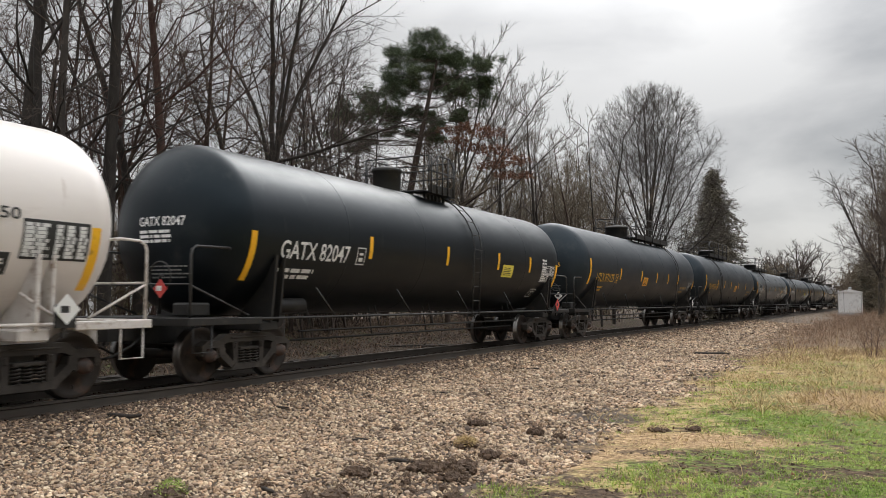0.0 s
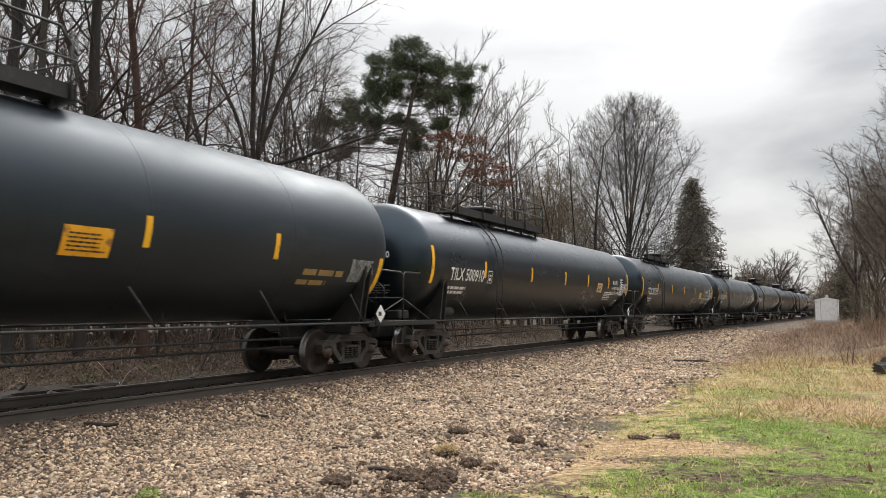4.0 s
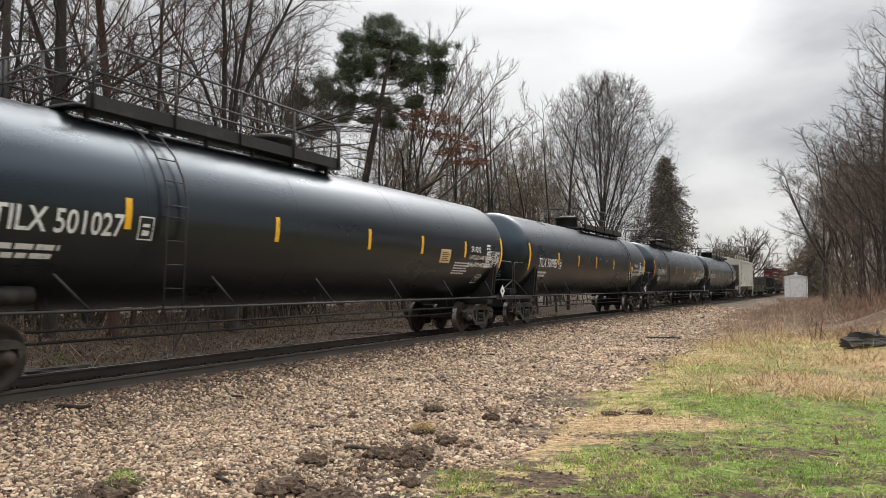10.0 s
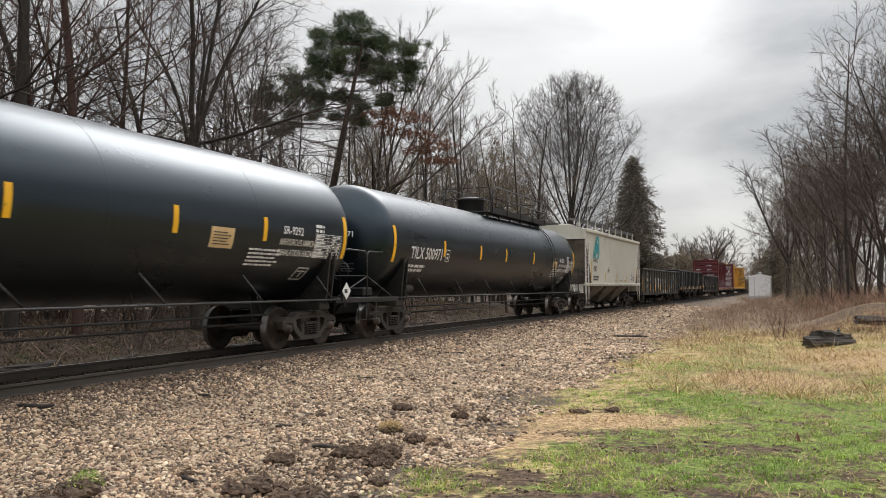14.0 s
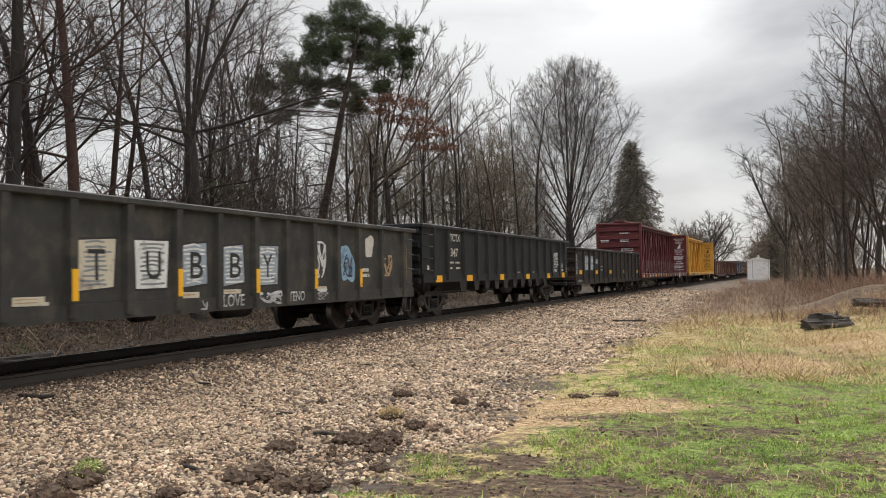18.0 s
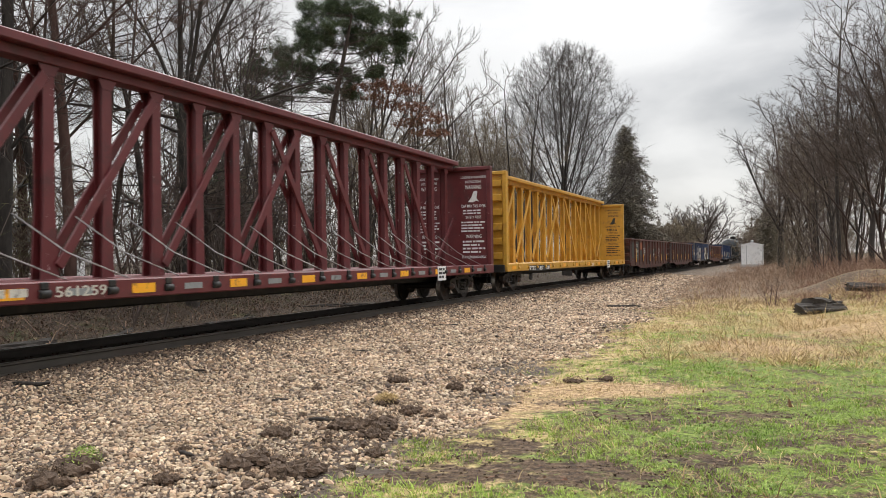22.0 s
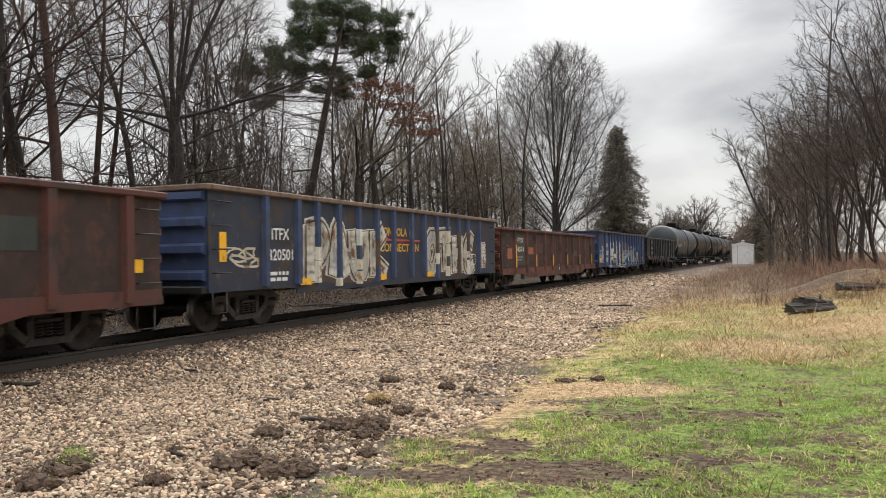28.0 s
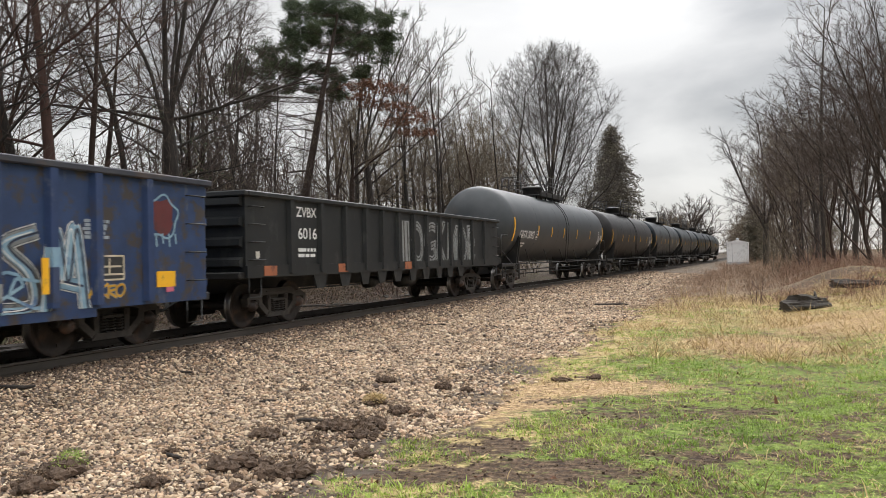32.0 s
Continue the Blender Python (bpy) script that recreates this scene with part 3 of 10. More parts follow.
def part(name, shape, material, parent, label="", m=None):
    """One mesh object under a thing or a part. shape: a Shape, or mesh data that alike parts share."""
    me = shape if isinstance(shape, bpy.types.Mesh) else shape.mesh(name, *(material if isinstance(material, (list, tuple)) else (material,)))
    ob = new(name, me)
    ob.parent = parent
    if m is not None:
        ob.matrix_basis = m
    if label:
        ob["label"] = label
    return ob


def thing(name, label, category, group="", kind="", m=None):
    ob = new(name)
    ob.empty_display_size = 0.2
    if m is not None:
        ob.matrix_basis = m
    return tagged(ob, label, category, group, kind)


SHARED = {}


def shared(key, make):
    if key not in SHARED:
        SHARED[key] = make()
    return SHARED[key]


def arrays_mesh(name, verts, faces, *mats, smooth=False):
    """A large mesh from numpy arrays; faces all have as many corners."""
    me = bpy.data.meshes.new(name)
    verts, faces = np.asarray(verts, dtype=np.float32), np.asarray(faces, dtype=np.int32)
    k = faces.shape[1]
    me.vertices.add(len(verts))
    me.vertices.foreach_set("co", verts.ravel())
    me.loops.add(faces.size)
    me.loops.foreach_set("vertex_index", faces.ravel())
    me.polygons.add(len(faces))
    me.polygons.foreach_set("loop_start", np.arange(0, faces.size, k, dtype=np.int32))
    me.polygons.foreach_set("loop_total", np.full(len(faces), k, dtype=np.int32))
    me.polygons.foreach_set("use_smooth", np.full(len(faces), smooth))
    for m in mats:
        me.materials.append(m)
    me.update(calc_edges=True)
    return me


# ---- the track's line and the ground ----
TRACK_X, CURVE, CURVE_END = -10.5, 6.03e-4, 43.0


def track_x(y):
    """The track is straight beside the camera, bends gently to the right and then runs straight again."""
    if y <= 0:
        return TRACK_X
    if y <= CURVE_END:
        return TRACK_X + CURVE * y * y
    return TRACK_X + CURVE * CURVE_END ** 2 + 2 * CURVE * CURVE_END * (y - CURVE_END)


def track_dir(y):
    return math.atan(2 * CURVE * min(max(y, 0), CURVE_END))


def smooth01(a, b, v):
    t = np.clip((v - a) / (b - a), 0, 1)
    return t * t * (3 - 2 * t)


def track_x_np(y):
    yc = np.clip(y, 0, CURVE_END)
    return TRACK_X + CURVE * yc ** 2 + 2 * CURVE * CURVE_END * np.clip(y - CURVE_END, 0, None)


def wave(x, y, s, seed=0.0):
    """Cheap rolling relief, about -1 to 1."""
    return (np.sin(x * 1.3 / s + seed) * np.cos(y * 1.1 / s + 1.7 * seed) + 0.6 * np.sin(x * 2.9 / s + y * 1.9 / s + 2.3 + seed)
            + 0.4 * np.cos(y * 4.3 / s - x * 3.1 / s + seed * 0.7)) / 2.0


def ground_z(x, y):
    x, y = np.asarray(x, dtype=float), np.asarray(y, dtype=float)
    d = x - track_x_np(y)
    z = -0.178 - 0.05 * smooth01(0.9, 0.6, np.abs(d)) - 0.222 * smooth01(1.5, 3.1, d) - 0.382 * smooth01(1.6, 4.0, -d) + 0.45 * smooth01(5.0, 16.0, -d)
    z = z + 0.72 * smooth01(4.2, 9.5, -d) * (1 - 0.85 * smooth01(11.0, 15.5, -d)) * smooth01(75, 45, y)
    z = z + 0.10 * smooth01(7.0, 9.5, d) * smooth01(2, 6, y)
    near = smooth01(-2.0, 0.5, x - 0.02 * y) * smooth01(6.5, 8.0, d)
    z = z + near * 0.35 * smooth01(8, 26, y) * smooth01(0.5, 5.0, x)
    z = z + 0.3 * smooth01(76, 92, y) * smooth01(3.5, 5.0, d) * smooth01(-4, -1, x)
    z = z + 0.45 * smooth01(22, 34, y) * smooth01(1.6, 5.0, x) * smooth01(7, 9, d)
    z = z + 0.38 * np.exp(-((x - 3.6) / 2.0) ** 2 - ((y - 34.5) / 2.6) ** 2)
    z = z + 0.03 * wave(x, y, 1.7) * smooth01(2.2, 3.5, np.abs(d)) + 0.05 * wave(x, y, 6.0, 1.3) * smooth01(6, 9, np.abs(d))
    return z


# worn places of the lawn: x, y, half widths; straw and bare soil
STRAW_SPOTS = ((-2.0, 10.5, 1.5, 0.6), (-3.05, 8.7, 0.8, 0.8), (-2.6, 9.4, 0.9, 0.6), (-3.5, 13.4, 0.45, 1.8), (0.2, 15.2, 1.5, 1.7), (-3.7, 20.0, 0.8, 4.0), (2.6, 19.5, 2.6, 3.2))
SOIL_SPOTS = ((-1.95, 9.55, 0.6, 0.2), (-1.05, 8.65, 0.6, 0.22), (-0.1, 9.05, 0.6, 0.22), (-2.1, 7.05, 0.55, 0.4), (-1.6, 6.2, 1.3, 0.42), (-0.4, 6.8, 0.5, 0.2), (-2.45, 6.0, 0.6, 0.3), (0.35, 10.7, 0.3, 0.15), (3.1, 32.8, 2.1, 2.0),
              (-2.05, 11.2, 0.35, 0.1), (0.9, 7.3, 0.3, 0.12), (-3.6, 7.4, 0.5, 1.0), (-3.7, 5.8, 0.6, 0.5))


def in_spots(spots, x, y, rough=0.6):
    """How deep a place lies inside the worn spots: above 0 within them."""
    w = rough * wave(x, y, 0.35, 1.1) + 0.5 * rough * wave(x, y, 0.13, 2.0)
    q = np.full(np.shape(x), 9.0)
    for a, b, rx, ry in spots:
        q = np.minimum(q, ((x - a) / rx) ** 2 + ((y - b) / ry) ** 2)
    return 1.0 - q - w


def ground_material():
    m = bpy.data.materials.new("ground_surface")
    m.use_nodes = True
    n, l = m.node_tree.nodes, m.node_tree.links
    b = n["Principled BSDF"]
    b.inputs["Roughness"].default_value = 0.92
    b.inputs["Specular IOR Level"].default_value = 0.2
    co = n.new("ShaderNodeTexCoord")
    xyz = n.new("ShaderNodeSeparateXYZ")
    l.new(co.outputs["Object"], xyz.inputs["Vector"])

    def math_node(op, a, c=None, clamp=False):
        q = n.new("ShaderNodeMath")
        q.operation, q.use_clamp = op, clamp
        for i, v in enumerate((a, c)):
            if v is None:
                continue
            if isinstance(v, (int, float)):
                q.inputs[i].default_value = v
            else:
                l.new(v, q.inputs[i])
        return q.outputs["Value"]

    def noise_node(scale, detail=5.0, rough=0.6):
        q = n.new("ShaderNodeTexNoise")
        q.inputs["Scale"].default_value, q.inputs["Detail"].default_value, q.inputs["Roughness"].default_value = scale, detail, rough
        l.new(co.outputs["Object"], q.inputs["Vector"])
        return q.outputs["Fac"]

    def step(v, a, c):
        q = n.new("ShaderNodeMapRange")
        q.inputs["From Min"].default_value, q.inputs["From Max"].default_value = a, c
        q.interpolation_type = "SMOOTHSTEP"
        l.new(v, q.inputs["Value"])
        return q.outputs["Result"]

    def ramp(v, stops):
        q = n.new("ShaderNodeValToRGB")
        for i, (p, c) in enumerate(stops):
            e = q.color_ramp.elements[i] if i < 2 else q.color_ramp.elements.new(p)
            e.position, e.color = p, (*c, 1)
        l.new(v, q.inputs["Fac"])
        return q.outputs["Color"]

    def mix(f, a, c):
        q = n.new("ShaderNodeMix")
        q.data_type = "RGBA"
        l.new(f, q.inputs["Factor"])
        l.new(a, q.inputs["A"])
        l.new(c, q.inputs["B"])
        return q.outputs["Result"]

    x, y = xyz.outputs["X"], xyz.outputs["Y"]
    yc = math_node("MINIMUM", math_node("MAXIMUM", y, 0.0), CURVE_END)
    bend = math_node("MULTIPLY", math_node("MULTIPLY", yc, yc), CURVE)
    bend = math_node("ADD", bend, math_node("MULTIPLY", math_node("MAXIMUM", math_node("SUBTRACT", y, CURVE_END), 0.0), 2 * CURVE * CURVE_END))
    d = math_node("SUBTRACT", math_node("SUBTRACT", x, TRACK_X), bend)
    big, mid, fine = noise_node(0.35, 4.0), noise_node(1.6, 6.0), noise_node(14.0, 5.0, 0.7)
    fine = math_node("ADD", math_node("MULTIPLY", fine, 0.5), math_node("MULTIPLY", noise_node(75.0, 4.0, 0.8), 0.5))
    wob = math_node("MULTIPLY", math_node("SUBTRACT", mid, 0.5), 3.2)
    # small stones of the gravel where single ones are not built
    vo = n.new("ShaderNodeTexVoronoi")
    vo.inputs["Scale"].default_value = 12.0
    l.new(co.outputs["Object"], vo.inputs["Vector"])
    stone = ramp(vo.outputs["Color"], ((0.0, (0.13, 0.098, 0.072)), (0.5, (0.31, 0.24, 0.18)), (1.0, (0.54, 0.44, 0.345))))
    # the shade between these small stones is darkened into their colour
    gap = ramp(vo.outputs["Distance"], ((0.35, (1, 1, 1)), (0.8, (0.35, 0.32, 0.3))))
    mul = n.new("ShaderNodeMix")
    mul.data_type, mul.blend_type = "RGBA", "MULTIPLY"
    mul.inputs["Factor"].default_value = 1.0
    l.new(stone, mul.inputs["A"])
    l.new(gap, mul.inputs["B"])
    gravel = mul.outputs["Result"]
    drift = n.new("ShaderNodeMix")
    drift.data_type, drift.blend_type = "RGBA", "MULTIPLY"
    drift.inputs["Factor"].default_value = 1.0
    l.new(gravel, drift.inputs["A"])
    l.new(ramp(noise_node(4.0, 8.0, 0.85), ((0.38, (0.3, 0.3, 0.3)), (0.62, (1.2, 1.2, 1.2)))), drift.inputs["B"])
    gravel = drift.outputs["Result"]
    # shade between the built stones, painted as a dark ground colour under them
    gap_shade = ramp(fine, ((0.35, (0.045, 0.035, 0.028)), (0.65, (0.13, 0.10, 0.08))))
    gravel = mix(step(y, 69.0, 60.0), gravel, gap_shade)
    gravel = mix(step(noise_node(0.9, 8.0, 0.75), 0.56, 0.64), gravel, ramp(fine, ((0.4, (0.05, 0.038, 0.028)), (0.6, (0.2, 0.15, 0.105)))))
    bed = ramp(fine, ((0.3, (0.035, 0.028, 0.024)), (0.7, (0.10, 0.082, 0.07))))
    litter = ramp(fine, ((0.41, (0.013, 0.009, 0.007)), (0.5, (0.055, 0.038, 0.027)), (0.6, (0.17, 0.125, 0.09))))
    litter = mix(step(noise_node(0.7, 7.0, 0.7), 0.54, 0.66), litter, ramp(fine, ((0.4, (0.02, 0.022, 0.009)), (0.6, (0.11, 0.115, 0.045)))))
    green = ramp(fine, ((0.39, (0.04, 0.042, 0.014)), (0.5, (0.135, 0.185, 0.036)), (0.62, (0.29, 0.36, 0.085))))
    dry = ramp(fine, ((0.39, (0.15, 0.105, 0.045)), (0.5, (0.40, 0.30, 0.14)), (0.61, (0.64, 0.5, 0.26))))
    soil = ramp(fine, ((0.4, (0.02, 0.013, 0.009)), (0.5, (0.078, 0.05, 0.032)), (0.6, (0.21, 0.145, 0.092))))
    # lawn: green patches, straw further off and along the gravel, bare soil between
    far = step(y, 17.0, 27.0)
    edge = step(math_node("ADD", x, math_node("MULTIPLY", wob, 0.5)), -0.4, -2.8)
    straw = math_node("ADD", math_node("ADD", math_node("MULTIPLY", big, 1.1), math_node("MULTIPLY", far, 0.45)), math_node("MULTIPLY", edge, 0.42))
    straw = math_node("ADD", straw, math_node("MULTIPLY", math_node("SUBTRACT", noise_node(3.4, 8.0, 0.75), 0.5), 1.7))
    lawn = mix(step(straw, 0.68, 0.92), green, dry)
    bare = math_node("ADD", noise_node(2.6, 9.0, 0.78), math_node("MULTIPLY", step(y, 14.0, 7.0), 0.05))
    lawn = mix(step(bare, 0.512, 0.58), lawn, soil)
    # beyond the mown grass: trodden weeds and leaf mould
    rough_ground = ramp(fine, ((0.39, (0.045, 0.032, 0.022)), (0.5, (0.16, 0.115, 0.075)), (0.61, (0.34, 0.26, 0.17))))
    lawn = mix(step(math_node("ADD", y, math_node("MULTIPLY", wob, 6.0)), 27.0, 35.0), lawn, rough_ground)

    def spots(rows, rough, scale):
        nz = math_node("MULTIPLY", math_node("SUBTRACT", noise_node(scale, 7.0, 0.7), 0.5), rough)
        q = None
        for a, c, rx, ry in rows:
            u, v = math_node("DIVIDE", math_node("SUBTRACT", x, a), rx), math_node("DIVIDE", math_node("SUBTRACT", y, c), ry)
            e = math_node("ADD", math_node("MULTIPLY", u, u), math_node("MULTIPLY", v, v))
            q = e if q is None else math_node("MINIMUM", q, e)
        return math_node("ADD", q, nz)

    pink = ramp(fine, ((0.41, (0.10, 0.06, 0.034)), (0.5, (0.36, 0.235, 0.125)), (0.58, (0.66, 0.48, 0.28))))
    lawn = mix(step(spots(STRAW_SPOTS, 4.2, 3.0), 1.5, 0.2), lawn, pink)
    lawn = mix(step(spots(SOIL_SPOTS, 7.0, 5.0), 1.1, 0.1), lawn, soil)
    grass_side = step(math_node("SUBTRACT", math_node("ADD", x, wob), 0.0), -3.3, -2.6)
    away = step(math_node("SUBTRACT", d, math_node("MULTIPLY", step(y, 45.0, 75.0), 3.2)), 4.4, 5.6)
    out = mix(math_node("MULTIPLY", grass_side, away), gravel, lawn)
    # churned soil along the gravel's edge
    ex, ey = math_node("DIVIDE", math_node("ADD", x, 3.75), 0.85), math_node("DIVIDE", math_node("SUBTRACT", y, 6.7), 2.9)
    churn = math_node("ADD", math_node("MULTIPLY", ex, ex), math_node("MULTIPLY", ey, ey))
    churn = math_node("ADD", churn, math_node("MULTIPLY", math_node("SUBTRACT", noise_node(2.4, 7.0, 0.7), 0.5), 5.0))
    out = mix(step(churn, 0.3, -0.3), out, soil)
    out = mix(step(math_node("ADD", d, math_node("MULTIPLY", wob, 0.12)), 2.0, 1.4), out, bed)
    out = mix(step(math_node("ADD", d, math_node("MULTIPLY", wob, 0.3)), -2.4, -3.2), out, litter)
    l.new(out, b.inputs["Base Color"])
    bp = n.new("ShaderNodeBump")
    bp.inputs["Strength"].default_value, bp.inputs["Distance"].default_value = 0.8, 0.03
    l.new(math_node("ADD", vo.outputs["Distance"], math_node("MULTIPLY", fine, 0.5)), bp.inputs["Height"])
    l.new(bp.outputs["Normal"], b.inputs["Normal"])
    return m


def line_values(*runs):
    """Grid lines: (start, end, step) runs, joined."""
    out = []
    for a, b, s in runs:
        out += list(np.arange(a, b - 1e-6, s))
    return np.array(out + [runs[-1][1]])


gx = line_values((-2500, -400, 300), (-400, -60, 20), (-60, -14, 2), (-14, 10, 0.3), (10, 40, 2), (40, 400, 20), (400, 2500, 300))
gy = line_values((-2500, -450, 300), (-450, -20, 15), (-20, 0, 2), (0, 45, 0.35), (45, 130, 1.5), (130, 700, 20), (700, 3000, 300))
GX, GY = np.meshgrid(gx, gy)
GZ = ground_z(GX, GY)
gi = np.arange(GX.size).reshape(GX.shape)
ground = new("ground", arrays_mesh("ground", np.stack([GX, GY, GZ], -1).reshape(-1, 3),
                                   np.stack([gi[:-1, :-1], gi[:-1, 1:], gi[1:, 1:], gi[1:, :-1]], -1).reshape(-1, 4), ground_material(), smooth=True))
tagged(ground, "gravel railway verge running into patchy spring grass and leaf litter", "ground", kind="structure")

# ---- the track ----
track = thing("railway_track", "single railway track of dark steel rails on wooden ties", "railway track", kind="structure")


def rail_shape(off):
    prof = [(-0.07, -0.18), (0.07, -0.18), (0.07, -0.166), (0.012, -0.145), (0.010, -0.05), (0.036, -0.035), (0.036, -0.006), (0.028, 0.0),
            (-0.028, 0.0), (-0.036, -0.006), (-0.036, -0.035), (-0.010, -0.05), (-0.012, -0.145), (-0.07, -0.166)]
    s = Shape()
    ys = [-450, -300, -150, -60, -30] + list(range(-20, 150, 4)) + [160, 200, 300, 450, 600]
    n = len(prof)
    vs = []
    for y in ys:
        a = track_dir(y)
        c, w = math.cos(a), math.sin(a)
        for u, z in prof:
            vs.append((track_x(y) + (off + u) * c, y - (off + u) * w, z))
    for i in range(len(ys) - 1):
        for j in range(n):
            k = i * n + j
            q = i * n + (j + 1) % n
            s.f.append((k, q, q + n, k + n))
            s.s.append(False)
            s.m.append(1 if j in (7,) else 0)
    s.v = vs
    return s


part("rail", rail_shape(0.755), (M["rail"], M["rail_top"]), track)
part("rail", rail_shape(-0.755), (M["rail"], M["rail_top"]), track)


# ---- the train: running gear shared by all cars ----
# car space: x across (+ is the camera's side), y along (the leading end is at -y), z up from the rail head
def wheel_mesh():
    s = Shape()
    r = 0.457
    prof = [(-0.075, 0.10), (-0.06, 0.20), (-0.022, 0.25), (-0.028, 0.36), (-0.062, 0.40), (-0.068, r + 0.0), (-0.066, r + 0.004), (0.030, r + 0.002), (0.042, r + 0.012),
            (0.058, r + 0.028), (0.072, r + 0.020), (0.074, 0.40), (0.03, 0.36), (0.03, 0.25), (0.08, 0.2), (0.10, 0.1)]
    slots = [0, 0, 0, 0, 0, 0, 1, 1, 1, 0, 0, 0, 0, 0, 0]
    s.lathe([(-a, q) for a, q in prof], axis="x", n=30, slots=slots)
    for k in range(4):
        a = k * math.pi / 2
        s.box((0.055, 0.3 * math.cos(a), 0.3 * math.sin(a)), (0.012, 0.05, 0.02), Matrix.Rotation(a, 3, "X"))
    return s.mesh("wheel", M["wheel"], M["tread"])


def axle_mesh():
    s = Shape()
    s.lathe([(-1.05, 0.0), (-1.05, 0.075), (-0.80, 0.08), (-0.78, 0.11), (-0.6, 0.11), (-0.5, 0.085), (0.5, 0.085), (0.6, 0.11), (0.78, 0.11), (0.80, 0.08), (1.05, 0.075), (1.05, 0.0)], axis="x", n=14)
    return s.mesh("axle", M["wheel"])


def side_frame_mesh():
    s = Shape()
    x0, x1 = -0.085, 0.085
    # arched top, pedestals over the bearings, a deep V below the springs
    s.prism([(-1.10, 0.50), (-1.12, 0.62), (-0.98, 0.70), (-0.72, 0.70), (-0.55, 0.80), (0.55, 0.80), (0.72, 0.70), (0.98, 0.70), (1.12, 0.62), (1.10, 0.50),
             (1.02, 0.50), (1.02, 0.58), (0.74, 0.585), (0.52, 0.66), (-0.52, 0.66), (-0.74, 0.585), (-1.02, 0.58), (-1.02, 0.50)], x0, x1)
    for g in (-1, 1):
        s.prism([(g * 0.74, 0.60), (g * 0.70, 0.44), (g * 0.44, 0.24), (g * 0.30, 0.20), (g * 0.30, 0.31), (g * 0.40, 0.35), (g * 0.58, 0.5), (g * 0.6, 0.62)][::g], x0, x1)
        s.prism([(g * 0.27, 0.24), (g * 0.27, 0.68), (g * 0.40, 0.68), (g * 0.37, 0.24)][::-g], x0, x1)
        s.box((0, g * 0.735, 0.5), (0.13, 0.07, 0.2), bevel=0.01)
        s.box((0, g * 1.07, 0.52), (0.13, 0.06, 0.14), bevel=0.01)
        s.box((0.09, g * 0.33, 0.60), (0.03, 0.07, 0.10), bevel=0.008)
    s.prism([(-0.45, 0.20), (0.45, 0.20), (0.36, 0.30), (-0.36, 0.30)], x0 - 0.015, x1 + 0.015)
    s.box((0, 0, 0.735), (0.20, 0.9, 0.03), bevel=0.008)
    return s.mesh("side_frame", M["truck"])


def spring_mesh():
    s = Shape()
    for k, (x, y) in enumerate(((0.05, -0.17), (0.05, 0.0), (0.05, 0.17), (-0.06, -0.09), (-0.06, 0.09))):
        pts = [(x + 0.065 * math.cos(a), y + 0.065 * math.sin(a), 0.30 + 0.23 * a / (2 * math.pi * 5)) for a in np.linspace(0, 2 * math.pi * 5, 36)]
        s.tube(pts, 0.014, n=4)
    s.box((0, 0, 0.55), (0.22, 0.46, 0.05), bevel=0.01)
    return s.mesh("spring_pack", M["truck"])


def bolster_mesh():
    s = Shape()
    s.box((0, 0, 0.62), (1.9, 0.40, 0.16), bevel=0.03)
    s.box((0, 0, 0.56), (1.1, 0.34, 0.20), bevel=0.03)
    s.lathe([(0.68, 0.0), (0.68, 0.2), (0.78, 0.2), (0.78, 0.0)], axis="z", n=16)
    for g in (-1, 1):
        s.tube([(-0.8, g * 0.42, 0.42), (0.8, g * 0.42, 0.42)], 0.045, n=6)
        for q in (-0.75, 0.75):
            s.box((q, g * 0.44, 0.44), (0.11, 0.05, 0.28), bevel=0.01)
    return s.mesh("bolster", M["truck"])


def bearing_mesh():
    s = Shape()
    s.lathe([(0.0, 0.115), (0.05, 0.115), (0.06, 0.095), (0.10, 0.09), (0.11, 0.07), (0.125, 0.065), (0.125, 0.0)], axis="x", n=16)
    for k in range(3):
        a = k * 2 * math.pi / 3 + 0.5
        s.box((0.115, 0.045 * math.cos(a), 0.045 * math.sin(a)), (0.03, 0.03, 0.03))
    return s.mesh("bearing_cap", M["bearing"])


def coupler_mesh():
    s = Shape()
    s.box((0, 0.35, 0), (0.14, 0.7, 0.16), bevel=0.02)
    s.prism([(-0.16, 0.05), (0.16, 0.05), (0.19, -0.18), (0.08, -0.28), (0.03, -0.14), (-0.06, -0.12), (-0.12, -0.26), (-0.2, -0.2)], -0.14, 0.14, axis="z")
    s.tube([(0.09, -0.16, -0.2), (0.09, -0.16, 0.18)], 0.025, n=6)
    s.tube([(0.30, 0.55, 0.05), (0.28, 0.2, -0.22), (0.22, -0.12, -0.38), (0.10, -0.3, -0.42)], 0.022, n=5)
    return s.mesh("coupler", M["frame_black"])


SPIN = []   # wheelsets and the cars that carry them


